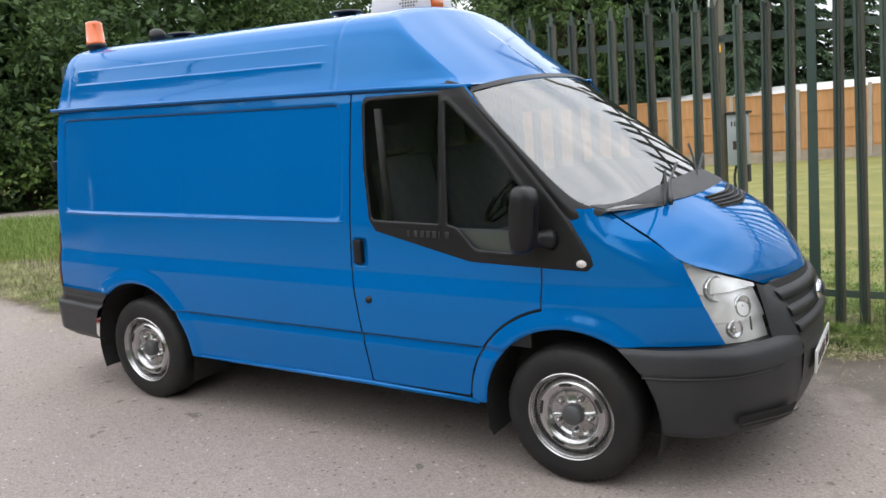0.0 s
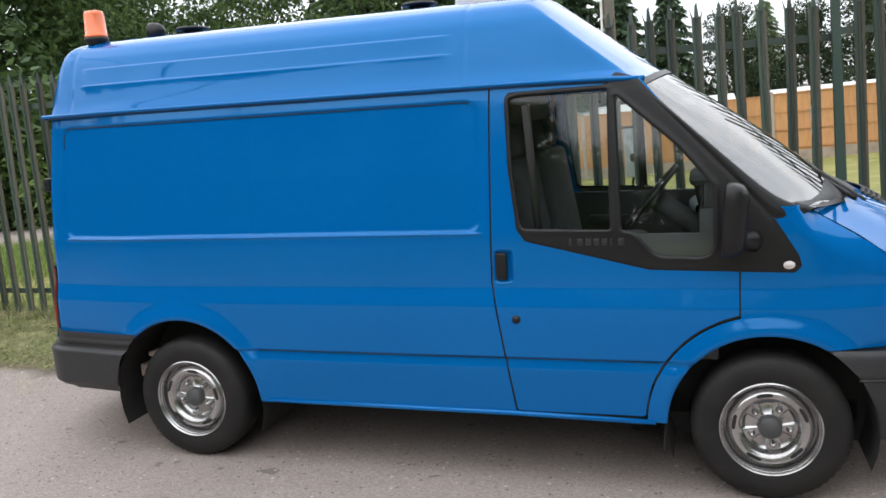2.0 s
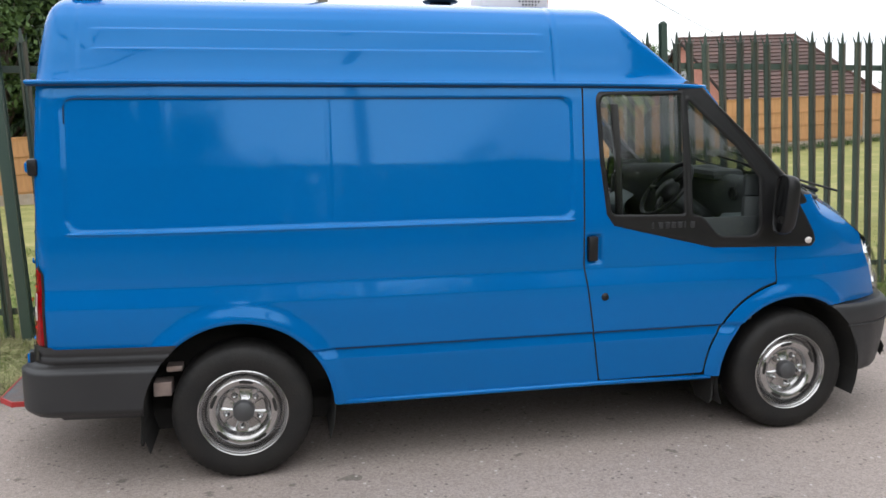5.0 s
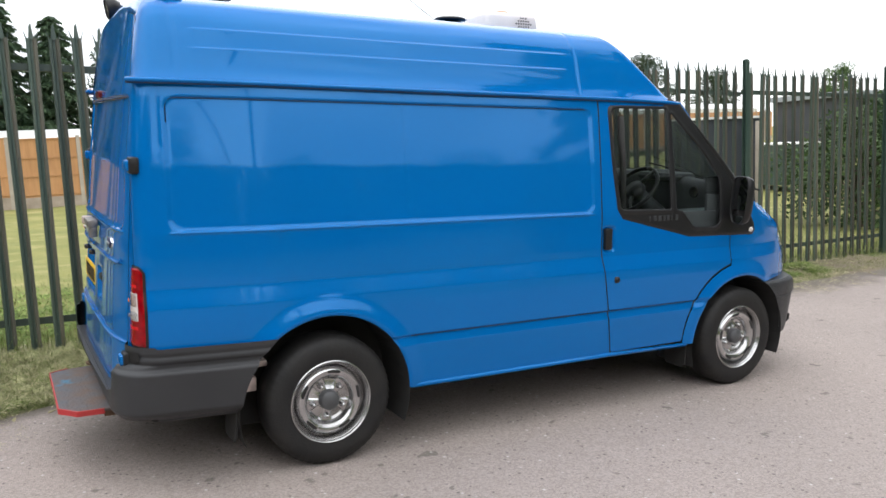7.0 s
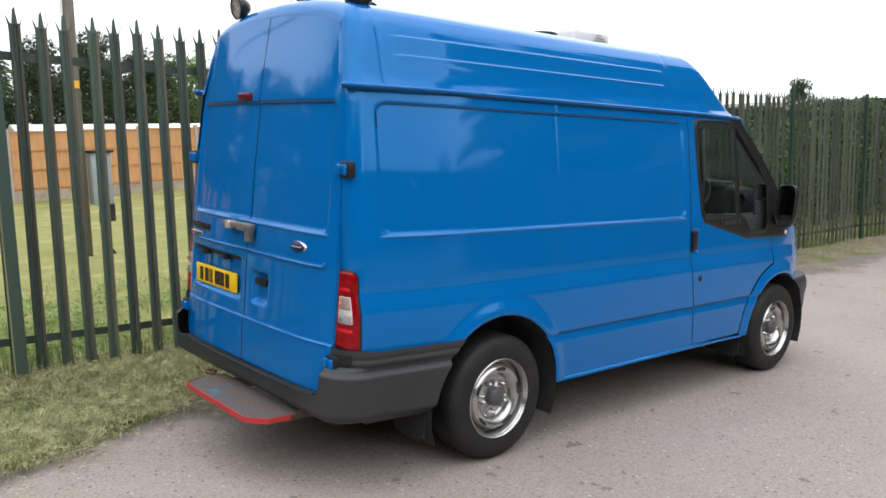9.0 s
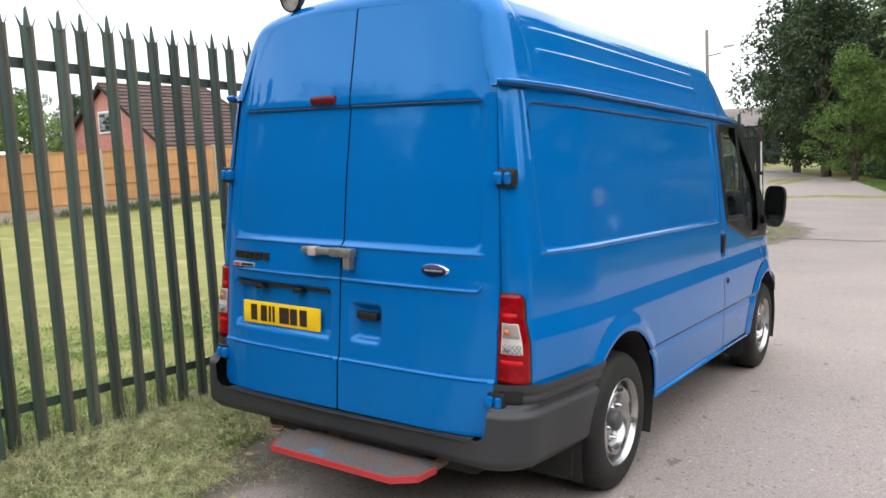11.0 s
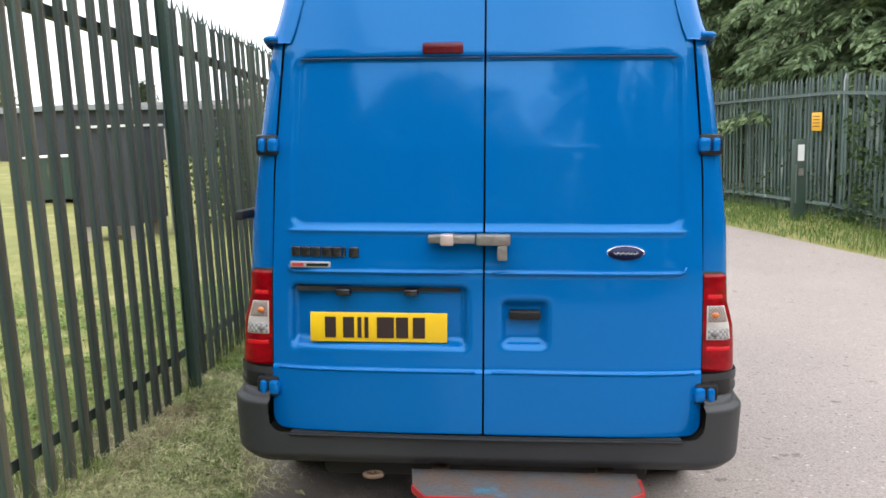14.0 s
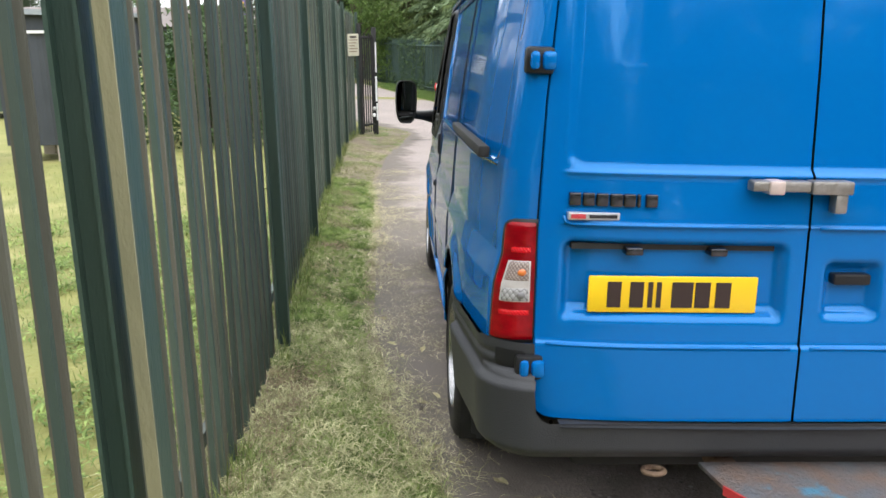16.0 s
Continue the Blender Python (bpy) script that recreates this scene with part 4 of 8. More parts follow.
def roof_pos(u, v):
    """u: along the van (rear edge wrapped), v: 0 at the right gutter to 2 at the left gutter."""
    side = np.where(v <= 1, -1.0, 1.0)
    f = np.where(v <= 1, v, 2 - v) * (len(ROOF) - 1)
    idx = np.arange(len(ROOF))
    y, z = np.interp(f, idx, ROOF[:, 0]), np.interp(f, idx, ROOF[:, 1])
    e = 0.5
    ty, tz = np.interp(f + e, idx, ROOF[:, 0]) - np.interp(f - e, idx, ROOF[:, 0]), np.interp(f + e, idx, ROOF[:, 1]) - np.interp(f - e, idx, ROOF[:, 1])
    ln = np.hypot(ty, tz) + 1e-9
    ny, nz = tz / ln, -ty / ln
    # two long ledges that face up to the sky
    ribs = sum(np.where(z < zc, np.exp(np.minimum(z - zc, 0.0) / 0.030), np.exp(-(np.maximum(z - zc, 0.0) / 0.006) ** 2)) for zc in RIB_Z) * smoothstep(-0.60, -0.55, u) * (1 - smoothstep(1.50, 1.55, u)) * 0.0055
    joint = 0.005 * np.exp(-((u - 1.605) / 0.006) ** 2) + 0.004 * np.exp(-((u + 0.66) / 0.006) ** 2)
    y, z = y + ny * (ribs - joint) - 0.036 * smoothstep(-0.25, -0.95, u) * (y / 0.8), z + nz * (ribs - joint)
    r = 0.085
    xr = rear_x(z)
    a = np.clip((xr + r - u) / r, 0, math.pi / 2)
    x = np.where(u > xr + r, u, xr + r * (1 - np.sin(a)))
    y, z = y - ny * r * (1 - np.cos(a)), z - nz * r * (1 - np.cos(a))
    g = np.clip((u - 1.55) / 0.88, 0, 1)
    end = 2.405 + 0.10 * (1 - (y / 0.8) ** 2)
    x = np.where(u > 1.55, 1.55 + g * (end - 1.55), x)
    slope = 1.868 - 0.745 * (x - 2.38) + 0.105 * (1 - (y / 0.80) ** 2)
    k = 0.035
    h = np.clip(0.5 + 0.5 * (slope - z) / k, 0, 1)
    z = np.where(x > 1.5, slope * (1 - h) + z * h - k * h * (1 - h), z)
    y = y - 0.035 * smoothstep(1.9, 2.42, x) * np.clip((z - 1.86) / 0.05, 0, 1)
    return x, side * y, np.maximum(z, 1.872)


RV, RF = skin(-0.94, 2.43, 0.0, 2.0, 0.014, 0.0125, lambda u, v: np.ones_like(u), roof_pos, RIB_ROWS + [2 - r for r in RIB_ROWS])
roof = mk("high_roof", RV, RF, BLUE, van)
for side in (1, -1):
    pts = [(-0.862, -0.745, 1.886), (-0.845, -0.790, 1.884), (-0.6, -0.822, 1.885), (-0.25, -0.838, 1.885), (1.7, -0.838, 1.880), (2.2, -0.838, 1.874), (2.36, -0.832, 1.868), (2.42, -0.80, 1.868)]
    V, F = tube([p for p in spline(pts, 60)], 0.011, 8)
    mk("rain_gutter", *((V, F) if side == 1 else flip_y(V, F)), BLUE, van)
    # navy line painted for the shade below the gutter
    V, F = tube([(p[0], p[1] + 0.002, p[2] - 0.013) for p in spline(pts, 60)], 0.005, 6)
    mk("gutter_seal", *((V, F) if side == 1 else flip_y(V, F)), SHADE_NAVY, van)

# rear doors
def rear_limit(y, z):
    roof_half = np.interp(z, ROOF[:45, 1], ROOF[:45, 0])
    w = np.where(z < 1.885, np.interp(z, [1.0, 1.40, 1.885], [0.772, 0.760, 0.722]), roof_half - 0.104)
    top = np.interp(np.abs(y), ROOF[::-1, 0], ROOF[::-1, 1]) - 0.088
    low = rrect(y, z, -0.772, 0.772, 0.478, 3.0, 0.048)
    return np.minimum(np.minimum(w - np.abs(y), top - z), low)


def rear_surface(y, z):
    return rear_x(z) + 0.055 * (np.abs(y) / 0.8) ** 5 - 0.012


def rear_pos(left):
    def pos(y, z):
        ay = np.abs(y)
        x = rear_surface(y, z)
        x = x + 0.013 * smoothstep(-0.004, 0.014, rrect(ay + 0.03 * (z - 1.212), z, -0.2, 0.70, 1.212, 1.822, 0.05))
        ledge = 0.8 * np.exp(-((z - 1.203) / 0.0055) ** 2) + 0.6 * np.exp(-((z - 1.057) / 0.005) ** 2)
        x = x - 0.009 * ledge * (1 - smoothstep(0.69, 0.715, ay))
        x = x - 0.010 * smoothstep(0.712, 0.700, z) * 1.0
        if left:
            x = x + 0.040 * smoothstep(-0.004, 0.020, rrect(y, z, 0.055, 0.705, 0.700, 1.010, 0.03)) * smoothstep(0.765, 0.82, z)
            x = x - 0.008 * np.exp(-((z - 0.785) / 0.014) ** 2) * smoothstep(0.06, 0.09, y) * (1 - smoothstep(0.66, 0.69, y))
        else:
            x = x + 0.034 * smoothstep(-0.006, 0.03, rrect(-y, z, 0.058, 0.232, 0.79, 0.962, 0.025))
        return x, y, z
    return pos


SEAM = 0.004
DOOR_ROWS = (0.702, 0.710, 1.050, 1.057, 1.064, 1.195, 1.203, 1.211, 1.818, 1.826)
V, F = skin(SEAM, 0.80, 0.46, 2.30, 0.0105, 0.0105, lambda y, z: np.minimum(rear_limit(y, z), y - SEAM), rear_pos(True), DOOR_ROWS)
rear_left = mk("rear_door", V, [tuple(reversed(f)) for f in F], BLUE, van, "blue rear door with the number plate recess")
V, F = skin(-0.80, -SEAM, 0.46, 2.30, 0.0105, 0.0105, lambda y, z: np.minimum(rear_limit(y, z), -y - SEAM), rear_pos(False), DOOR_ROWS)
rear_right = mk("rear_door", V, [tuple(reversed(f)) for f in F], BLUE, van, "blue rear door with a black pull handle")
V, F = skin(-0.86, 0.86, 0.40, 2.30, 0.04, 0.04, lambda y, z: rear_limit(y, z) + 0.035, lambda y, z: (rear_surface(y, z) + 0.050, y, z))
mk("door_seal", V, F, MATT, van, "dark rubber seal behind the doors")
for s_, dr in ((1, rear_left), (-1, rear_right)):
    zz_ = np.linspace(0.53, 1.88, 40)
    yy_ = np.interp(zz_, [1.0, 1.40, 1.885], [0.772, 0.760, 0.722])
    V, F = loft([[(float(rear_surface(y, z)) + d, s_ * (y + o), float(z)) for y, z in zip(yy_, zz_)] for d, o in ((0.002, -0.001), (0.010, 0.002), (0.045, 0.002))], 4, 40)
    mk("door_edge", V, F if s_ < 0 else [tuple(reversed(f)) for f in F], BLUE, dr)
# dark strip and lines stand in for shade where the panel pressings step in
# matt strip painted as the shade under the plate recess's top edge
box("recess_lip", (-0.916, 0.085, 0.984), (-0.885, 0.680, 1.000), MATT, rear_left)
for s_ in (1, -1):
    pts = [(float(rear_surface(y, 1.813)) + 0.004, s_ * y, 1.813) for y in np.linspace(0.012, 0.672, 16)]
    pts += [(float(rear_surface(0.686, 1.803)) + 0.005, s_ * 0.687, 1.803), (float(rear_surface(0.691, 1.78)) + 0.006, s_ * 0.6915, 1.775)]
    mk("pressing_shadow_gap", *tube(pts, 0.0042, 5), SHADE_NAVY, rear_left if s_ > 0 else rear_right)
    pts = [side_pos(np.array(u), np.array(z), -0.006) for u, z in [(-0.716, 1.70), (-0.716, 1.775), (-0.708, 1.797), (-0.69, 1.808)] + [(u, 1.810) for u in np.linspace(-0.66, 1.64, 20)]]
    mk("pressing_shadow_gap", *tube([(float(p[0]), s_ * float(p[1]), float(p[2])) for p in pts], 0.0030, 5), SHADE_NAVY, van)
# number plate
plate = box("number_plate", (-0.936, 0.130, 0.801), (-0.925, 0.628, 0.909), YELLOW, rear_left, "yellow rear registration plate with dark bars", 0.004)
for k, w in enumerate((0.040, 0.040, 0.014, 0.014, 0.062, 0.044, 0.044)):
    y0 = (0.548, 0.482, 0.442, 0.417, 0.348, 0.288, 0.227)[k]
    box("plate_bar", (-0.9385, y0 - w / 2 + 0.005, 0.817), (-0.9355, y0 + w / 2 + 0.005, 0.893), INK, plate)
for y0 in (0.505, 0.26):
    box("plate_lamp", (-0.951, y0 - 0.026, 0.972), (-0.900, y0 + 0.026, 0.996), BADGE, rear_left, bevel=0.006)
for k, w in enumerate((0.034, 0.034, 0.034, 0.036, 0.034, 0.010, 0.034)):
    y0 = 0.695 - k * 0.038 + (0.0 if k < 6 else 0.014)
    xs = float(rear_surface(y0 - w / 2, 1.128))
    st = box("badge_stroke", (xs - 0.012, y0 - w, 1.110), (xs + 0.008, y0, 1.147), BADGE, rear_left, "dark chrome badge stroke", 0.004)
tag = box("model_tag", (-0.932, 0.550, 1.070), (-0.905, 0.698, 1.092), SILVER, rear_left, "small silver and red model tag", 0.003)
box("tag_bar", (-0.9345, 0.648, 1.075), (-0.9315, 0.690, 1.087), BADGERED, tag)
box("tag_bar", (-0.9345, 0.558, 1.076), (-0.9315, 0.638, 1.086), BADGE, tag)
EV, EF = lathe([(0.0001, 0.012), (0.055, 0.011), (0.063, 0.006), (0.066, 0.0)], 36, 'z')
badge = mk("oval_badge", EV, EF, CHROME, rear_right, "dark blue oval badge with a chrome rim", at=Matrix.Translation((-0.925, -0.494, 1.131)) @ pose(0, 0, 0, 0, -92, 0) @ Matrix.Diagonal((0.42, 1.06, 1, 1)))
EV, EF = lathe([(0.0001, 0.0150), (0.056, 0.0140), (0.0585, 0.009)], 36, 'z')
mk("badge_face", EV, EF, OVAL, badge)
mk("badge_swirl", *tube([(0.012 * math.sin(k * 1.7), -0.042 + k * 0.0042, 0.0155) for k in range(21)], 0.0022, 6), SILVER, badge)
box("pull_handle", (-0.945, -0.202, 0.890), (-0.905, -0.090, 0.924), BLACK, rear_right, "black door pull", 0.008)
# high-level brake light
box("brake_light", (-0.885, 0.078, 1.826), (-0.845, 0.222, 1.866), DARKRED, rear_left, "dark red high-level brake light", 0.008)
# slam lock across the two doors
lock = new("door_lock_bar")
lock.parent = rear_left
box("lock_body", (-0.985, 0.030, 1.166), (-0.938, 0.196, 1.196), LOCK, lock, "worn steel lock bar", 0.006)
box("padlock", (-0.992, 0.106, 1.158), (-0.940, 0.152, 1.198), LOCKPINK, lock, "pale padlock body", 0.006)
box("lock_keeper", (-0.988, -0.092, 1.160), (-0.938, 0.028, 1.198), LOCK, rear_right, "worn steel lock keeper", 0.006)
box("lock_foot", (-0.982, -0.082, 1.106), (-0.940, -0.046, 1.164), LOCK, rear_right, bevel=0.006)
# hinges
for side in (1, -1):
    for z0, rx in ((1.508, -0.868), (0.628, -0.925)):
        hinge = box("door_hinge", (rx - 0.014, -side * 0.830, z0 - 0.038), (rx + 0.030, -side * 0.748, z0 + 0.038), BLACK, van, "black door hinge with blue knuckles", 0.012)
        box("hinge_knuckle", (rx - 0.030, -side * 0.784, z0 - 0.026), (rx + 0.010, -side * 0.744, z0 + 0.026), BLUE, hinge, bevel=0.012)
        box("hinge_knuckle", (rx - 0.028, -side * 0.818, z0 - 0.026), (rx + 0.010, -side * 0.790, z0 + 0.026), BLUE, hinge, bevel=0.012)
# tail lamps wrap round the corner posts
def lamp_skin(z0, z1, out, u_hi, inner, round_top=0.012):
    def ins(u, z):
        x, y, _ = side_pos(u, z, out)
        s = np.minimum(rrect(u, z, -2.2, u_hi, z0, z1 + 0.5, 0.012), rrect(u, z, -2.2, u_hi, z0 - 0.5, z1, round_top))
        return np.minimum(s, -y - inner)
    return skin(-1.16, u_hi + 0.02, z0, z1, 0.006, 0.008, ins, lambda u, z: side_pos(u, z, out * smoothstep(0, 0.02, np.minimum(u_hi - u, np.minimum(z - z0, z1 - z)) + 0.008)))


for side in (1, -1):
    V, F = lamp_skin(0.700, 1.054, 0.012, -0.846, 0.779, 0.036)
    lamp = mk("tail_light", *((V, F) if side == 1 else flip_y(V, F)), RED, van, "tall deep red tail light cluster")
    V, F = lamp_skin(0.692, 1.061, 0.007, -0.838, 0.772, 0.042)
    mk("lamp_surround", *((V, F) if side == 1 else flip_y(V, F)), BLACK, lamp, "black lamp surround")
    for nm, z0, z1, u1, inner, out, mat, lab in (("brake_lens", 0.953, 0.990, -0.868, 0.793, 0.0130, REDCELL, "bright red brake lens"), ("lens_frame", 0.808, 0.950, -0.866, 0.791, 0.0130, LENSRIM, "pale frame of the clear lenses"),
                                                 ("indicator_lens", 0.872, 0.945, -0.871, 0.796, 0.0145, INDICATOR, "clear indicator lens with a diamond pattern"),
                                                 ("reversing_lens", 0.813, 0.867, -0.871, 0.796, 0.0145, REVERSE, "clear reversing lens"), ("fog_lens", 0.768, 0.804, -0.868, 0.793, 0.0130, REDCELL, "bright red fog lens")):
        V, F = lamp_skin(z0, z1, out, u1, inner)
        lens = mk(nm, *((V, F) if side == 1 else flip_y(V, F)), mat, lamp, lab)
        if nm in ("indicator_lens", "reversing_lens"):
            BV, BF = lathe([(0.0001, -0.004), (0.010, -0.003), (0.013, 0.0)], 16, 'y')
            mk("bulb_cap", BV, BF, BULBAMBER if nm == "indicator_lens" else DULLBULB, lens, "amber bulb" if nm == "indicator_lens" else "grey bulb",
               at=Matrix.Translation((-0.9035, -side * 0.818, (z0 + z1) / 2)) @ pose(0, 0, 0, 0, 0, -90) @ Matrix.Diagonal((1, 1, 0.8, 1)))
for zc, rad, ends in ((1.057, 0.0045, 1), (0.7035, 0.0045, 0)):
    for s in (1, -1):
        ys_ = np.linspace(0.075 if ends and s > 0 else 0.03, 0.688 if ends else 0.745, 24)
        pts = [(float(rear_surface(y, zc)) - (0.0075 if ends else 0.0105), s * y, zc) for y in ys_]
        if ends:
            pts += [(pts[-1][0], s * 0.703, zc + 0.006), (pts[-1][0] + 0.004, s * 0.708, zc + 0.024)]
        mk("pressed_line", *tube(pts, rad, 6), BLUE, rear_left if s > 0 else rear_right)
# rear bumper
def bumper_pos(u, z):
    bulge = 0.024 * smoothstep(0.335, 0.40, z) - 0.007 * np.exp(-((z - 0.596) / 0.007) ** 2) - 0.006 * np.exp(-((z - 0.655) / 0.007) ** 2) - 0.03 * smoothstep(0.40, 0.33, z)
    shelf = 0.016 * smoothstep(0.60, 0.58, z)
    x, y, zz = side_pos(u, z, bulge + shelf, 0.13, 0.045 * smoothstep(0.60, 0.625, z))
    return x, y, zz


def bumper_in(u, z):
    x, y, _ = side_pos(u, z, 0.03, 0.13, 0.045 * smoothstep(0.60, 0.625, z))
    ay = -y
    back = u < -0.80
    curve = 0.529 - np.sqrt(np.maximum(0.051 ** 2 - (ay - 0.724) ** 2, 0.0))
    top = np.where(back, np.where(ay > 0.774, 0.70, np.where(ay > 0.724, curve, 0.478)), 0.692)
    s = np.minimum(top - z, z - 0.338 - 0.02 * back)
    edge = np.interp(z, [0.33, 0.59, 0.70], [-0.425, -0.345, -0.262])
    s = np.minimum(s, edge - u)
    s = np.minimum(s, np.hypot(u, z - HUB_Z) - ARCH_R + 0.003)
    return np.minimum(s, ay + 0.0)


RV, RF = skin(-2.0, -0.87, 0.605, 0.69, 0.012, 0.0105, lambda u, z: np.minimum(np.minimum(-side_pos(u, z, 0.03, 0.13, 0.045)[1] - 0.80, -0.845 - u), np.minimum(z - 0.61, 0.676 - z)),
              lambda u, z: side_pos(u, z, 0.027, 0.13, 0.045))
V, F = skin(-2.0, -0.2, 0.33, 0.71, 0.012, 0.007, bumper_in, bumper_pos)
W2, G2 = flip_y(V, F)
rear_bumper = mk("rear_bumper", list(map(tuple, V)) + W2, F + [tuple(i + len(V) for i in f) for f in G2], PLASTIC, van, "dark grey textured plastic rear bumper")
mk("corner_recess", RV, RF, BLACK, rear_bumper)
mk("corner_recess", *flip_y(RV, RF), BLACK, rear_bumper)
V, F = loft([[(-0.945, -0.70, 0.474), (-0.96, 0, 0.470), (-0.945, 0.70, 0.474)], [(-1.00, -0.70, 0.472), (-1.012, 0, 0.470), (-1.00, 0.70, 0.472)]], 3, 20)
mk("bumper_ledge", V, F, PLASTIC, rear_bumper)
# folding step and tow eye below the bumper
step = new("rear_step")
step.parent = van
bm = bmesh.new()
outline = [(-0.945, 0.26), (-1.10, 0.24), (-1.185, 0.19), (-1.19, -0.46), (-1.12, -0.545), (-0.945, -0.55)]
lo = [bm.verts.new((x, y, 0.322)) for x, y in outline]
hi = [bm.verts.new((x, y, 0.334)) for x, y in outline]
bm.faces.new(hi)
bm.faces.new(list(reversed(lo)))
for i in range(6):
    j = (i + 1) % 6
    bm.faces.new((lo[i], lo[j], hi[j], hi[i]))
part("tread_plate", bm, STEPPLATE, step, "worn chequer-plate step with chipped paint", False)
rim = [(-1.10, 0.245), (-1.19, 0.195), (-1.195, -0.465), (-1.12, -0.552), (-1.0, -0.556)]
bm = bmesh.new()
a = [bm.verts.new((x, y, 0.311)) for x, y in rim]
b = [bm.verts.new((x, y, 0.337)) for x, y in rim]
c = [bm.verts.new((x + 0.006, y * 0.985, 0.337)) for x, y in rim]
d = [bm.verts.new((x + 0.006, y * 0.985, 0.311)) for x, y in rim]
for i in range(4):
    for p, q in ((a, b), (b, c), (c, d), (d, a)):
        bm.faces.new((p[i], p[i + 1], q[i + 1], q[i]))
part("step_edge", bm, STEPRED, step, "red reflective step edge", False)
for y0 in (0.16, -0.45):
    box("step_bracket", (-0.99, y0 - 0.03, 0.27), (-0.62, y0 + 0.03, 0.322), RUST, step, bevel=0.004)
V, F = tube([(-0.955 + 0.024 * math.cos(k * math.pi / 8), 0.40 + 0.032 * math.sin(k * math.pi / 8), 0.312) for k in range(17)], 0.0085, 8)
mk("tow_eye", V, F, RUST, van, "rusty towing eye")
# wheels
def wheel_parts(front):
    tread = [(0.205, 0.085), (0.215, 0.100), (0.255, 0.108), (0.295, 0.102), (0.318, 0.088), (0.331, 0.066), (0.333, 0.03), (0.333, -0.06), (0.326, -0.085), (0.29, -0.10), (0.205, -0.085)]
    return lathe(tread, 156)


TYRE_V, TYRE_F = wheel_parts(True)
# notches across the tread's shoulders
TYRE_V = [(v[0] * 0.990, v[1], v[2] * 0.990) if (i // 11) % 3 == 0 and i % 11 in (4, 5) else v for i, v in enumerate(TYRE_V)]
RIM = [(0.0001, 0.046), (0.052, 0.046), (0.060, 0.040), (0.102, 0.036), (0.113, 0.044), (0.121, 0.064), (0.130, 0.077), (0.141, 0.084), (0.158, 0.085), (0.170, 0.077), (0.178, 0.060), (0.182, 0.046),
       (0.187, 0.044), (0.191, 0.066), (0.194, 0.089), (0.198, 0.094), (0.2015, 0.091), (0.2045, 0.100), (0.2085, 0.104), (0.2125, 0.101), (0.211, 0.080)]
RIM_V, RIM_F = lathe(RIM, 90)
# five raised pads round the bolt circle
RIM_V = [(x, y + 0.020 * math.exp(-((math.hypot(x, z) - 0.080) / 0.022) ** 2) * smoothstep(-0.3, 0.5, math.cos(5 * math.atan2(z, x))), z) for x, y, z in RIM_V]
SLOT = [(0.0345 * math.copysign(abs(math.cos(a)) ** 0.8, math.cos(a)), 0.0085 * math.copysign(abs(math.sin(a)) ** 0.6, math.sin(a))) for a in np.linspace(0, 2 * math.pi, 20, endpoint=False)]
wheel_no = 0
for cx in (0.012, AXLE_F):
    for side in (1, -1):
        spin = (11.0, 40.0, 27.0, 66.0)[wheel_no]
        wheel_no += 1
        m = Matrix.Translation((cx, -side * 0.845, R_TYRE - 0.002)) @ (pose(0, 0, 0, 0, 0, 180) if side == 1 else Matrix.Identity(4)) @ pose(0, 0, 0, 0, spin, 0)
        wheel = new("wheel")
        wheel.parent = van
        wheel.matrix_basis = m
        tyre = smooth_by_angle(mk("tyre", TYRE_V, TYRE_F, RUBBER, wheel, "black road tyre"), 28)
        rim_ob = smooth_by_angle(mk("rim", RIM_V, RIM_F, STEEL, wheel, "silver painted steel rim"), 32)
        CV, CF = lathe([(0.0001, 0.090), (0.042, 0.088), (0.049, 0.080), (0.052, 0.046)], 28)
        mk("centre_cap", CV, CF, CAP, rim_ob, "dark grey centre cap")
        for k in range(5):
            a = 2 * math.pi * (k + 0.5) / 5
            pts = [((0.1515 + s_) * math.cos(t_ / 0.1515), 0.0864 - 0.4 * max(s_ - 0.004, 0), (0.1515 + s_) * math.sin(t_ / 0.1515)) for t_, s_ in SLOT]
            mk("rim_slot", pts + [(p[0], p[1] - 0.006, p[2]) for p in pts], [tuple(range(19, -1, -1))] + [(i, (i + 1) % 20, 20 + (i + 1) % 20, 20 + i) for i in range(20)], MATT, rim_ob, "dark slot through the rim", False, Matrix.Rotation(-a, 4, 'Y'))
        for k in range(5):
            a = 2 * math.pi * k / 5
            NV, NF = lathe([(0.0001, 0.024), (0.007, 0.023), (0.009, 0.010), (0.0125, 0.006), (0.017, -0.010)], 10)
            mk("wheel_bolt", NV, NF, STEEL, rim_ob, at=Matrix.Rotation(-a, 4, 'Y') @ Matrix.Translation((0.083, 0.054, 0)))
# wheel housings, underside, mud flaps
for cx, r in ((0.0, ARCH_R), (2.925, ARCH_F)):
    for side in (1, -1):
        V, F = [], []
        for i in range(25):
            a = math.pi * (-0.12 + 1.24 * i / 24)
            for y in (0.945, 0.62):
                V.append((cx + (r + 0.006) * math.cos(a), -side * y, HUB_Z + (r + 0.006) * math.sin(a)))
        for i in range(24):
            F.append((2 * i, 2 * i + 1, 2 * i + 3, 2 * i + 2))
        F.append(tuple(2 * i + 1 for i in range(25)))
        mk("wheel_housing", V, F, MATT, van, smooth=False)
box("underside", (-0.80, -0.62, 0.24), (3.35, 0.62, 0.40), MATT, van, bevel=0.03)
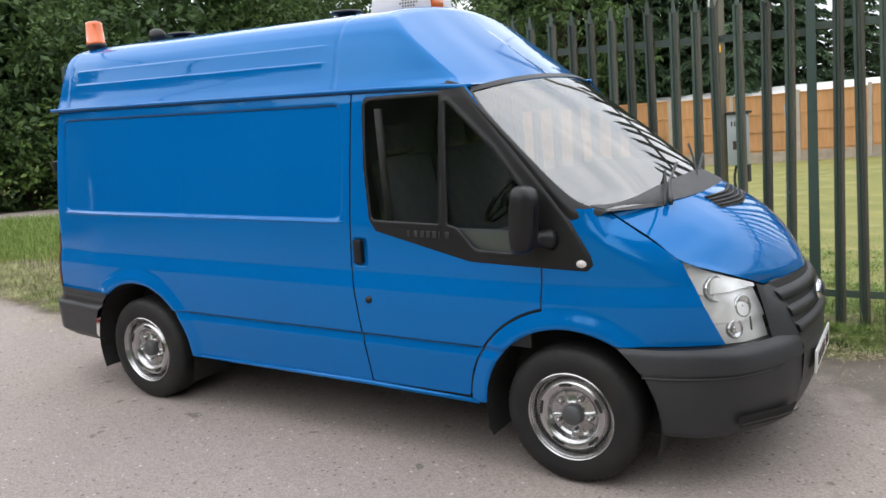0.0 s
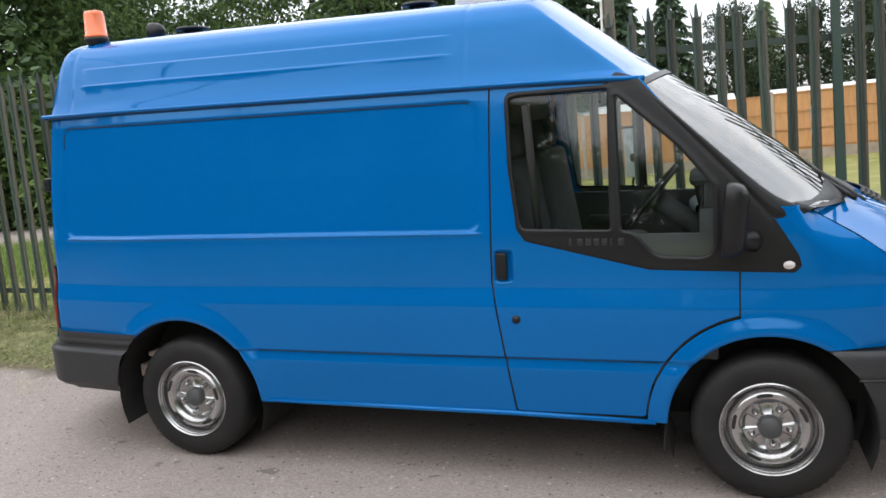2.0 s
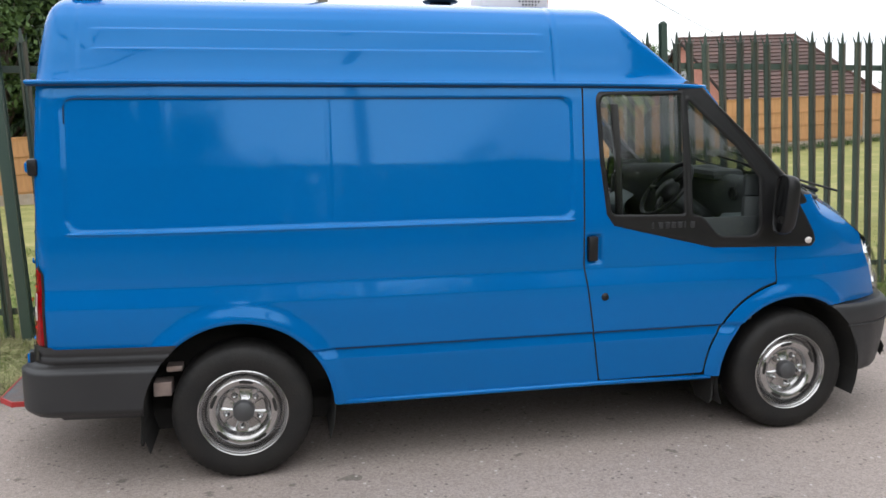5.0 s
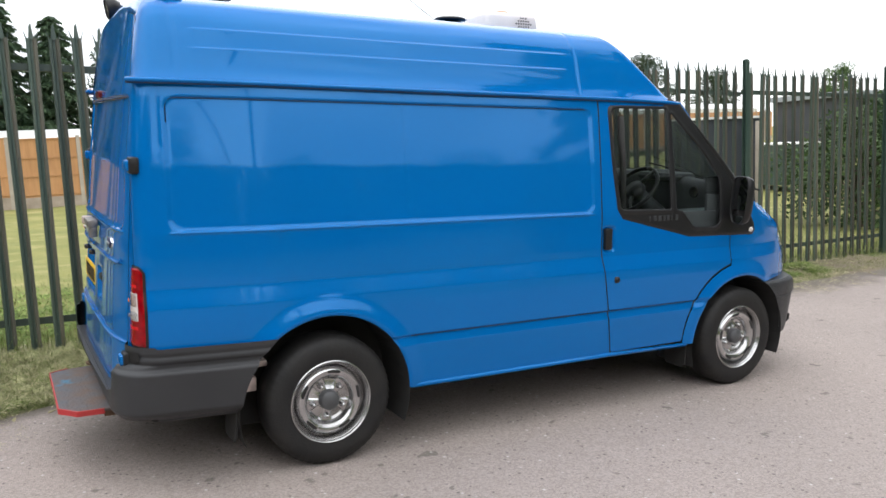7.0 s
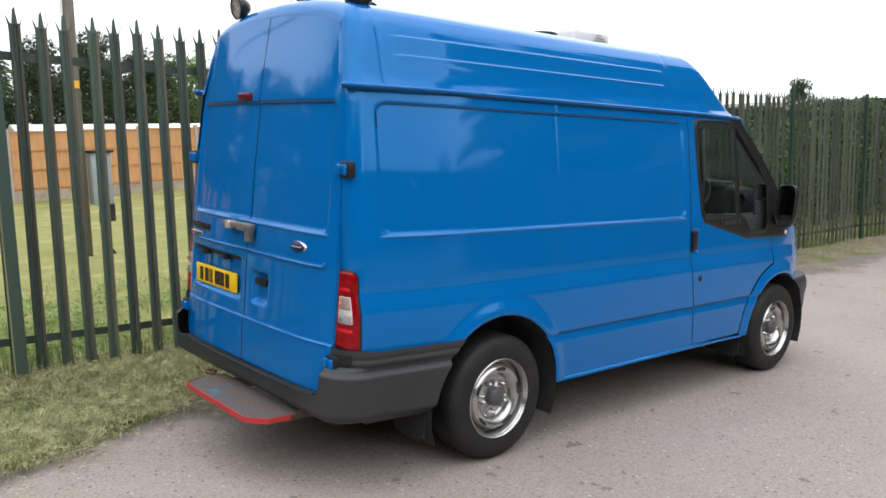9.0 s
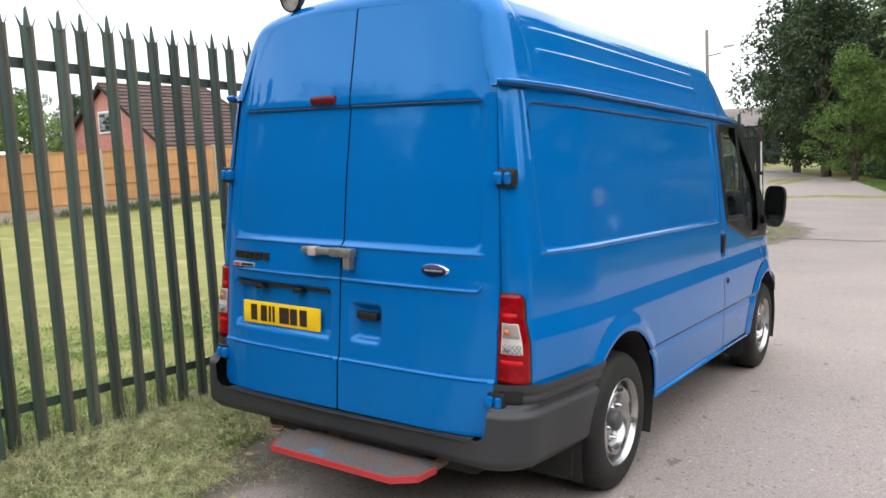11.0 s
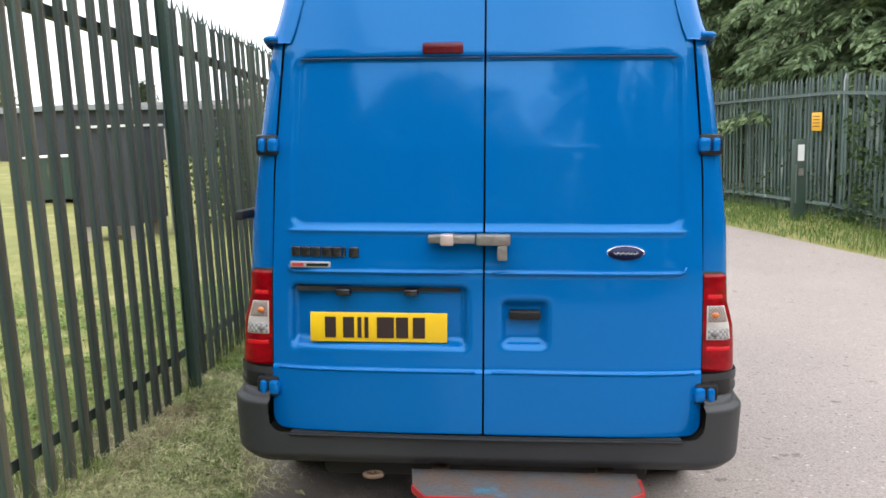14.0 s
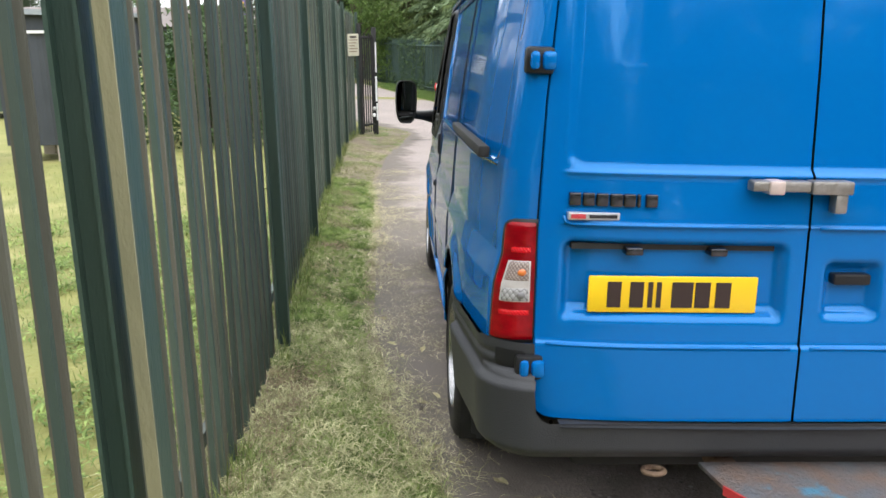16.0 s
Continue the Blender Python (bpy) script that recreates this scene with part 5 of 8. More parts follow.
for a, b in (((0.46, -0.90, 0.32), (2.38, -0.60, 0.36)), ((0.46, 0.60, 0.32), (2.38, 0.90, 0.36)), ((-0.90, -0.85, 0.60), (-0.46, 0.85, 0.64))):
    box("floor_pan", a, b, MATT, van)
box("rear_axle", (-0.06, -0.75, 0.26), (0.06, 0.75, 0.38), MATT, van, bevel=0.02)
for cx, z0 in ((-0.462, 0.185), (2.482, 0.165)):
    for side in (1, -1):
        bm = box_bm((cx - 0.006, -side * 0.905, z0), (cx + 0.006, -side * 0.72, 0.62))
        for v in bm.verts:
            v.co.x += 0.03 * max(0.0, v.co.z - 0.45) / 0.17
        bmesh.ops.bevel(bm, geom=[e for e in bm.edges if all(v.co.z < z0 + 0.01 for v in e.verts) and abs(e.verts[0].co.y - e.verts[1].co.y) < 0.01], offset=0.02, segments=3, affect='EDGES')
        part("mud_flap", bm, MATT, van, "black rubber mud flap", False)
# two small pale blocks behind each rear wheel
for side in (1, -1):
    box("axle_bracket", (-0.410, -side * 0.80, 0.395), (-0.325, -side * 0.70, 0.465), LOCKPINK, van, "small pale block behind the wheel", 0.006)
    box("axle_bracket", (-0.345, -side * 0.80, 0.515), (-0.270, -side * 0.72, 0.543), LOCKPINK, van, "small pale block behind the wheel", 0.005)
# dark backing strips added to keep the shut-line gaps dark
for side in (1, -1):
    for seam_pts in ([(1.7335, 1.87), (1.724, 0.98), (1.815, 0.36)], [(2.808, 1.03), (2.808, 0.83)]):
        pts = [Vector((p[0], -side * (float(side_y(p[1])) - 0.016), p[1])) for p in seam_pts]
        line = [pts[0].lerp(pts[1], k / 12) for k in range(13)] + ([pts[1].lerp(pts[2], k / 8) for k in range(1, 9)] if len(pts) > 2 else [])
        line = [Vector((p.x, -side * (float(side_y(p.z)) - 0.014), p.z)) for p in line]
        mk("shut_line_seal", *tube(line, 0.011, 6), MATT, van)
    arc = [(2.925 + 0.5155 * math.cos(radians(a)), 0.335 + 0.5155 * math.sin(radians(a))) for a in range(104, 180, 6)]
    mk("shut_line_seal", *tube([(x, -side * (float(side_y(z)) - 0.012), z) for x, z in arc], 0.009, 6), MATT, van)
    # navy tubes put the shade under the lower body crease into colour
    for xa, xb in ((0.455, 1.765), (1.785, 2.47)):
        mk("crease_shadow_gap", *tube([(xa, -side * 0.9465, 0.6225), (xb, -side * 0.9465, 0.6225)], 0.0042, 6), SHADE_NAVY, van)
# sill highlight strip under the doors
for side in (1, -1):
    V, F = tube([(0.46, -side * 0.938, 0.348), (1.8, -side * 0.938, 0.346), (2.45, -side * 0.936, 0.335)], 0.013, 8)
    mk("sill_edge", V, F, BLUE, van)
# sliding-door rail and seam on the near side
box("slide_rail", (-0.79, 0.912, 1.228), (0.42, 0.945, 1.262), MATT, van, "black sliding door rail", 0.006)
for x0 in (0.49, 1.70):
    V, F = tube([(x0, side_y(z) + 0.001, z) for z in np.linspace(0.36, 1.86, 14)], 0.004, 5)
    mk("door_gap", V, F, MATT, van)
# door mirrors
def mirror_outline(scale, n=40):
    """A tall rounded shape, a little narrower towards its foot."""
    pts = []
    for i in range(n):
        a = 2 * math.pi * i / n
        y = 0.074 * math.copysign(abs(math.cos(a)) ** 0.48, math.cos(a))
        z = 0.150 * math.copysign(abs(math.sin(a)) ** 0.48, math.sin(a))
        y *= 1 - 0.22 * max(0.0, -z / 0.150) ** 2
        pts.append((y * scale, z * (1 - (1 - scale) * 0.56)))
    return pts


for side, yc in ((1, 1.034), (-1, 1.130)):
    mir = new("door_mirror")
    mir.parent = van
    mir.matrix_basis = Matrix.Translation((2.775, -side * yc, 1.264)) @ pose(0, 0, 0, 0, 4.0, -side * 9)
    rings = ((0.004, 0.93), (-0.022, 0.94), (-0.029, 0.98), (-0.024, 1.03), (0.006, 1.03), (0.032, 0.92), (0.050, 0.66), (0.057, 0.28), (0.058, 0.04))
    n = 40
    V = [(x, y, z) for x, sc in rings for y, z in mirror_outline(sc)]
    F = [(r * n + i, r * n + (i + 1) % n, (r + 1) * n + (i + 1) % n, (r + 1) * n + i) for r in range(len(rings) - 1) for i in range(n)]
    shell = mk("mirror_shell", V, F, BLACK, mir, "black door mirror housing")
    face = mirror_outline(0.94)
    mk("mirror_back", [(0.0, y, z) for y, z in face], [tuple(range(n))], MATT, shell)
    upper = [p for p in face if p[1] > -0.075]
    lower = [p for p in face if p[1] < -0.088]
    for nm, ring, lab in (("mirror_pane", upper, "silvered mirror glass"), ("wide_angle_pane", lower, "small wide-angle mirror glass")):
        ring = sorted(ring, key=lambda p: math.atan2(p[1] - sum(q[1] for q in ring) / len(ring), p[0]))
        V = [(x, y * 0.96, z) for x in (-0.018, -0.012) for y, z in ring]
        m_ = len(ring)
        mk(nm, V, [tuple(range(m_)), tuple(range(2 * m_ - 1, m_ - 1, -1))] + [(i, (i + 1) % m_, m_ + (i + 1) % m_, m_ + i) for i in range(m_)], MIRROR, mir, lab, False)
    d = yc - 0.905
    mk("mirror_arm", *tube(spline([(0.020, side * 0.02, -0.085), (0.032, side * d * 0.55, -0.092), (0.070, side * d, -0.100)], 8), [0.030, 0.030, 0.031, 0.033, 0.036, 0.040, 0.046, 0.052], 12), BLACK, mir)
# things on the roof
def on_roof(name, label, category, at):
    ob = new(name)
    ob.parent = van
    ob.matrix_basis = at
    return tagged(ob, label)


beacon = on_roof("amber_beacon", "amber warning beacon on a black base", "beacon", pose(-0.635, -0.53, 2.258))
mk("beacon_base", *lathe([(0.0001, 0.0), (0.048, 0.0), (0.050, 0.018), (0.066, 0.040), (0.066, 0.058), (0.055, 0.062)], 32, 'z'), BLACK, beacon)
mk("beacon_lens", *lathe([(0.062, 0.058), (0.064, 0.062), (0.063, 0.072), (0.060, 0.074), (0.056, 0.185), (0.050, 0.203), (0.03, 0.208), (0.0001, 0.209)], 32, 'z'), AMBER, beacon, "ribbed amber lens")
for px, py, tilt in ((-0.742, 0.437, 25), (-0.592, -0.01, 25)):
    wl_ob = on_roof("work_lamp", "round black work lamp on a bracket", "lamp", pose(px, py, 2.226 if py > 0.2 else 2.266))
    mk("lamp_bracket", *tube([(0.03, 0, 0), (0.03, 0, 0.055), (0.01, 0, 0.09)], 0.014, 8), MATT, wl_ob)
    LV, LF = lathe([(0.0001, -0.065), (0.03, -0.055), (0.055, -0.02), (0.062, 0.01), (0.064, 0.02), (0.058, 0.024)], 28, 'z')
    head = mk("lamp_head", LV, LF, BLACK, wl_ob, at=pose(-0.02, 0, 0.115, 0, -100, 0))
    LV, LF = lathe([(0.0001, 0.02), (0.057, 0.016)], 28, 'z')
    mk("lamp_glass", LV, LF, CLEAR, head)
for px in (-0.31, 1.165):
    cowl_ob = on_roof("roof_vent", "black mushroom roof vent", "vent", pose(px, -0.06, 2.318))
    mk("vent_stem", *lathe([(0.0001, 0.0), (0.062, 0.0), (0.062, 0.042), (0.055, 0.045)], 32, 'z'), BLACK, cowl_ob)
    mk("vent_cap", *lathe([(0.055, 0.040), (0.098, 0.045), (0.102, 0.052), (0.085, 0.062), (0.0001, 0.066)], 36, 'z'), BLACK, cowl_ob)
tank = on_roof("roof_housing", "white plastic roof housing with a perforated grille and amber lens", "roof unit", pose(1.60, 0.02, 2.305))
bm = box_bm((-0.22, -0.16, 0.0), (0.20, 0.16, 0.135), 0.035, 4)
for v in bm.verts:
    v.co.x *= 1 - 0.55 * max(v.co.z, 0)
    v.co.y *= 1 - 0.6 * max(v.co.z, 0)
part("housing_shell", bm, WHITEPL, tank, "off-white plastic shell")
mk("amber_cap", *lathe([(0.075, 0.0), (0.075, 0.014), (0.06, 0.024), (0.0001, 0.026)], 28, 'z'), AMBER, tank, "amber cap", at=pose(-0.01, 0.02, 0.133))
box("amber_side_lens", (0.165, -0.11, 0.03), (0.205, 0.02, 0.10), AMBER, tank, bevel=0.008)
for i in range(7):
    for j in range(5):
        if (i - 3) ** 2 / 9.5 + (j - 2) ** 2 / 5.0 < 1:
            DV, DF = lathe([(0.0001, -0.003), (0.0062, -0.002)], 8)
            mk("grille_hole", DV, DF, MATT, tank, at=pose(0.07 + (i - 3) * 0.019, -0.1605 + j * 0.0028, 0.030 + j * 0.018, 9))
# cab interior
inside = new("cab_interior")
inside.parent = van
box("bulkhead", (1.68, -0.79, 0.45), (1.71, 0.79, 1.86), INNER, inside)
box("cab_floor", (1.70, -0.88, 0.55), (2.44, 0.88, 0.60), INNER, inside)
V, F = loft([[(2.80, -0.86, 1.00), (2.74, 0, 1.00), (2.80, 0.86, 1.00)], [(2.70, -0.84, 1.20), (2.64, 0, 1.20), (2.70, 0.84, 1.20)],
             [(2.66, -0.83, 1.34), (2.62, 0, 1.38), (2.66, 0.83, 1.34)], [(2.74, -0.81, 1.375), (2.72, 0, 1.42), (2.74, 0.81, 1.375)],
             [(2.94, -0.79, 1.33), (3.0, 0, 1.37), (2.94, 0.79, 1.33)], [(3.12, -0.79, 1.26), (3.30, 0, 1.25), (3.12, 0.79, 1.26)]], 26, 24)
V = [(v[0], v[1], v[2] + 0.035 * math.exp(-((v[1] + 0.42) / 0.16) ** 2 - ((v[0] - 2.70) / 0.10) ** 2)) for v in V]
tray, _ = loft([[(2.50, -0.855, 1.02), (2.54, -0.58, 1.02)], [(2.46, -0.855, 1.09), (2.52, -0.56, 1.08)], [(2.48, -0.855, 1.135), (2.54, -0.56, 1.12)], [(2.60, -0.855, 1.150), (2.66, -0.56, 1.13)],
                [(2.70, -0.855, 1.21), (2.70, -0.58, 1.18)], [(2.80, -0.855, 1.315), (2.80, -0.60, 1.29)]], 14, 6)
mk("dash_tray", tray, _, INNERGREY, inside, "pale grey moulded tray below the dashboard")
mk("dashboard", V, F, INNER, inside, "moulded dark grey dashboard")
V, F = loft([[(2.60, 0.855, 1.02), (2.64, 0.60, 1.02)], [(2.58, 0.855, 1.12), (2.62, 0.58, 1.11)], [(2.70, 0.855, 1.20), (2.70, 0.58, 1.18)], [(2.80, 0.855, 1.315), (2.80, 0.60, 1.29)]], 10, 6)
mk("dash_tray", V, [tuple(reversed(f)) for f in F], INNERGREY, inside, "pale grey moulded tray below the dashboard")
for s_ in (1, -1):
    box("dash_end", (2.64, s_ * 0.850, 0.86), (3.05, s_ * 0.872, 1.30), INNER, inside, bevel=0.02)
    box("demister_panel", (2.66, s_ * 0.818, 1.26), (2.90, s_ * 0.842, 1.41), INNER, inside, bevel=0.02)
for yv in (-0.74, -0.10, 0.10, 0.74):
    mk("air_vent", *lathe([(0.0001, -0.004), (0.030, -0.004), (0.036, -0.010), (0.040, 0.004)], 18), BLACK, inside, at=Matrix.Translation((2.655, yv, 1.30)) @ pose(0, 0, 0, 0, 0, -90))
box("instrument_hood", (2.60, -0.62, 1.36), (2.80, -0.24, 1.42), INNER, inside, bevel=0.03)
box("dash_lower", (2.80, -0.84, 0.83), (3.05, 0.84, 1.03), INNER, inside, bevel=0.04)
box("centre_console", (2.66, -0.16, 0.75), (2.86, 0.16, 1.20), INNER, inside, bevel=0.03)
for side in (1, -1):
    card = box("door_card", (1.76, -side * 0.885, 0.62), (2.72, -side * 0.865, 1.19), INNER, inside, "grey moulded door card", 0.008)
    box("door_pull", (1.95, -side * 0.865, 0.98), (2.35, -side * 0.82, 1.04), INNER, card, bevel=0.015)
wheel_at = pose(2.42, -0.42, 1.30, 0, -50, 0)
sw = mk("steering_wheel", *tube([(0.185 * math.cos(k * math.pi / 16), 0.185 * math.sin(k * math.pi / 16), 0) for k in range(33)], 0.014, 8), BLACK, inside, "black steering wheel", at=wheel_at)
mk("wheel_hub", *lathe([(0.0001, 0.02), (0.07, 0.012), (0.075, -0.03)], 20, 'z'), BLACK, sw)
for a in (-25, 90, 205):
    mk("wheel_spoke", *tube([(0.06 * math.cos(radians(a)), 0.06 * math.sin(radians(a)), 0), (0.18 * math.cos(radians(a)), 0.18 * math.sin(radians(a)), 0)], 0.014, 6), BLACK, sw)
mk("steering_column", *tube([(2.44, -0.42, 1.285), (2.74, -0.42, 1.08)], 0.05, 10), INNER, inside)


def cab_seat(y0, y1):
    ob = new("cab_seat")
    ob.parent = inside
    tagged(ob, "dark grey cloth cab seat")
    box("seat_cushion", (1.84, y0, 0.80), (2.34, y1, 0.96), SEAT, ob, bevel=0.05)
    bm = box_bm((-0.07, y0 + 0.01, 0.0), (0.07, y1 - 0.01, 0.62), 0.05, 3)
    part("seat_back", bm, SEAT, ob, at=pose(1.86, 0, 0.90, 0, -10, 0))
    w = min(0.26, (y1 - y0) * 0.6)
    for c in ([(y0 + y1) / 2] if y1 - y0 < 0.6 else [y0 * 0.72 + y1 * 0.28, y0 * 0.28 + y1 * 0.72]):
        bm = box_bm((-0.045, c - w / 2, 0.63), (0.045, c + w / 2, 0.80), 0.035, 3)
        part("headrest", bm, SEAT, ob, at=pose(1.86, 0, 0.90, 0, -10, 0))
    box("seat_base", (1.86, y0 + 0.04, 0.60), (2.28, y1 - 0.04, 0.81), INNER, ob, bevel=0.02)


cab_seat(-0.70, -0.20)
cab_seat(-0.10, 0.74)
V, F = tube([(1.90, -0.845, 1.78), (1.92, -0.86, 1.5), (1.95, -0.86, 1.0)], 0.02, 6)
mk("seat_belt", V, F, MATT, inside)
V, F = loft([[(1.70, -0.80, 1.86), (1.70, 0, 1.90), (1.70, 0.80, 1.86)], [(2.40, -0.76, 1.86), (2.46, 0, 1.88), (2.40, 0.76, 1.86)]], 4, 8)
mk("roof_lining", V, F, INNERGREY, inside)


# ---- the ground: falls gently along the lane, with a little cross-fall ----
FENCE_LINE = [(-4.12, 1.68), (-1.634, 1.735), (0.83, 1.79), (3.66, 1.92), (6.46, 2.04), (9.27, 2.11), (12.07, 2.17), (14.15, 2.06)]


def level(x, y):
    # the verge is a low bank along the fence
    beside = y - np.interp(x, [p[0] for p in FENCE_LINE], [p[1] for p in FENCE_LINE])
    verge = 0.05 * np.interp(beside, [-0.60, -0.12, 1.5, 5.0], [0, 1, 1, 0]) * np.interp(x, [-7, -4, 13, 15], [0, 1, 1, 0])
    f = np.interp(x, [-60, -30, -7, 7, 30, 60], [15, 14, 7, -7, -19, -22]) * 0.044
    g = np.interp(y, [-60, -12, -6, 2.6, 10, 21, 40, 60], [-7, -7, -6, 2.6, -0.6, 9.6, 18.5, 20]) * 0.0362
    # the lane's far side climbs past the bend, and the field levels out along the garden fence
    bend = 0.34 * np.interp(x, [5, 10], [0, 1]) * np.interp(y, [-5, -0.5], [1, 0])
    even = np.interp(y, [7, 21], [0, 1])
    bank = np.interp(x, [-60, -14, 0, 5, 15, 45, 60], [0.95, 0.45, 0.13, 0.22, 0.36, 0.40, 0.40]) + g - 0.348
    return (f + g + bend) * (1 - even) + bank * even + verge


def ground_z(x, y):
    return float(level(x, y))


def axis(dense_lo, dense_hi, step, far):
    mid = list(np.arange(dense_lo, dense_hi + 1e-6, step))
    lo, hi = [], []
    d = step
    p = dense_lo
    while p > -far:
        d *= 1.35
        p -= d
        lo.append(p)
    d, p = step, dense_hi
    while p < far:
        d *= 1.35
        p += d
        hi.append(p)
    return np.array(lo[::-1] + mid + hi)


gx, gy = axis(-8, 18, 0.5, 900), axis(-8, 26, 0.5, 900)
GX, GY = np.meshgrid(gx, gy, indexing='ij')
GZ = level(np.clip(GX, -60, 60), np.clip(GY, -60, 60)) - 0.012
under = GY - np.interp(GX, [p[0] for p in FENCE_LINE], [p[1] for p in FENCE_LINE])
GZ -= 0.07 * ((under > -1.3) & (under < 0.1) & (GX > -7) & (GX < 16))
GZ += 0.025 * np.sin(GX * 0.9 + 1.3) * np.sin(GY * 0.7) * (GY > 3.5)
nY = len(gy)
verts = np.stack([GX.ravel(), GY.ravel(), GZ.ravel()], axis=1)
faces = [(i * nY + j, (i + 1) * nY + j, (i + 1) * nY + j + 1, i * nY + j + 1) for i in range(len(gx) - 1) for j in range(nY - 1)]
tagged(mk("ground", verts, faces, TURF), "mown yellow-green grass field beyond the fence", "ground", kind="structure")

# the lane: from beside the verge to its far grass edge, bending left past the fence's end
VERGE_EDGE = [(-60, 6.0), (-30, 2.2), (-12, 1.0), (-6, 0.72), (-4.4, 0.62), (-3.0, 0.42), (-1.9, 0.36), (-1.35, 0.66), (-0.75, 1.0), (0.2, 1.30), (1.5, 1.42),
              (3.2, 1.46), (5.0, 1.46), (7.4, 1.58), (10.0, 1.52), (12.5, 1.22), (15.0, 0.95), (17.0, 1.6), (19.5, 3.2), (24, 4.4), (32, 6.2), (42, 9.0), (60, 16)]
FAR_EDGE = [(-60, -9), (-30, -9), (-8, -9), (0, -8.2), (4.5, -6.1), (7.0, -5.0), (8.5, -4.35), (9.7, -3.88), (11.9, -3.26), (13.8, -2.86), (16.0, -2.45), (18.0, -2.05), (22.3, -1.40), (26.7, -0.45), (31, 0.55), (41, 3.2), (60, 10.5)]


def edge_y(line, x):
    xs, ys = zip(*line)
    return np.interp(x, xs, ys)


xs = np.concatenate([np.arange(-60, -8, 2.0), np.arange(-8, 20, 0.12), np.arange(20, 60.1, 1.0)])
rows_n = 36
V, F, DIRT_SHADE = [], [], []
wob = random.Random(5)
jag = np.array([wob.uniform(-0.05, 0.05) for _ in xs])
jag = (jag + np.roll(jag, 1) + np.roll(jag, -1)) * 0.8
for i, x in enumerate(xs):
    lo, hi = edge_y(FAR_EDGE, x), edge_y(VERGE_EDGE, x) + jag[i] + 0.16 * noise.noise(Vector((x * 1.1, 4.0, 0))) + 0.10 * noise.noise(Vector((x * 3.3, 9.0, 0)))
    for k in range(rows_n):
        y = lo + (hi - lo) * (1 - (1 - k / (rows_n - 1)) ** 2.4)
        V.append((x, y, level(x, y)))
        # reach widens beside the van, where the dirt colour also stands for its shade
        reach = float(np.interp(x, [-8, -1.5, 0.0, 4.0, 7.0, 14.0], [0.15, 0.2, 0.95, 1.05, 0.75, 0.4])) * (1 + 0.5 * noise.noise(Vector((x * 0.9, 1.5, 0))))
        DIRT_SHADE.append(math.exp(-((hi - y) / reach) ** 2))
for i in range(len(xs) - 1):
    for k in range(rows_n - 1):
        F.append((i * rows_n + k, (i + 1) * rows_n + k, (i + 1) * rows_n + k + 1, i * rows_n + k + 1))
road = mk("road", V, F, ASPHALT)
litter_shade = road.data.attributes.new("litter_shade", 'FLOAT', 'POINT')
litter_shade.data.foreach_set("value", DIRT_SHADE)
tagged(road, "worn grey-brown tarmac lane", "road", kind="structure")
# strips of worn soil and cut grass between the lane and the fences
def strip(name, inner, outer, mat, label, x0, x1, step=0.25):
    V, F = [], []
    n = 8
    sx = np.arange(x0, x1, step)
    for x in sx:
        a, b = inner(x), outer(x)
        for k in range(n):
            y = a + (b - a) * k / (n - 1)
            V.append((x, y, level(x, y) - 0.006 + (0.022 + 0.022 * noise.noise(Vector((x * 1.7, k * 0.5, 2.0))) if 0 < k < n - 1 else 0.0)))
    for i in range(len(sx) - 1):
        for k in range(n - 1):
            F.append((i * n + k, (i + 1) * n + k, (i + 1) * n + k + 1, i * n + k + 1))
    return tagged(mk(name, V, F, mat), label, "verge", kind="structure")


RIGHT_LINE = [(6.4, -6.4), (10.0, -5.6), (13.0, -5.0), (16.2, -4.05), (19.2, -3.35), (22.7, -2.45), (27.5, -1.6), (32.3, -0.75), (41.0, 1.7), (51.0, 4.9)]
strip("verge_near", lambda x: float(edge_y(VERGE_EDGE, x)) - 0.14, lambda x: float(edge_y(FENCE_LINE, x)) + 0.35, VERGE, "worn grass verge with dry cuttings under the fence", -6.0, 16.5)
strip("verge_far", lambda x: float(edge_y(RIGHT_LINE, x)) - 0.6, lambda x: float(edge_y(FAR_EDGE, x)) + 0.1, TURF, "rough green verge under the far fence", 6.4, 51.0, 0.5)
# the side road past the end of the fence
V = [(-26, -9.3), (-8.5, 8.2), (-14.8, 14.7), (-32.5, -3.0)]
F, W3 = [], []
for i in range(21):
    for k in range(5):
        a = Vector((*V[0], 0)).lerp(Vector((*V[1], 0)), i / 20)
        b = Vector((*V[3], 0)).lerp(Vector((*V[2], 0)), i / 20)
        p = a.lerp(b, k / 4)
        W3.append((p.x, p.y, level(p.x, p.y) + 0.004))
F = [(i * 5 + k, (i + 1) * 5 + k, (i + 1) * 5 + k + 1, i * 5 + k + 1) for i in range(20) for k in range(4)]
tagged(mk("side_road", W3, F, ASPHALT), "grey side road beyond the grass", "road", kind="structure")
V = [(13.98 - 0.115 * (k / 14 * 3.4) + 0.02 * math.sin(k * 1.9) + w, -2.45 + k / 14 * 3.4) for k in range(15) for w in (0, 0.06)]
mk("tar_joint", [(x, y, ground_z(x, y) + 0.006) for x, y in V], [(2 * k, 2 * k + 1, 2 * k + 3, 2 * k + 2) for k in range(14)], MATT)
tagged(bpy.data.objects["tar_joint"], "dark tarred joint across the lane", "road joint", kind="structure")


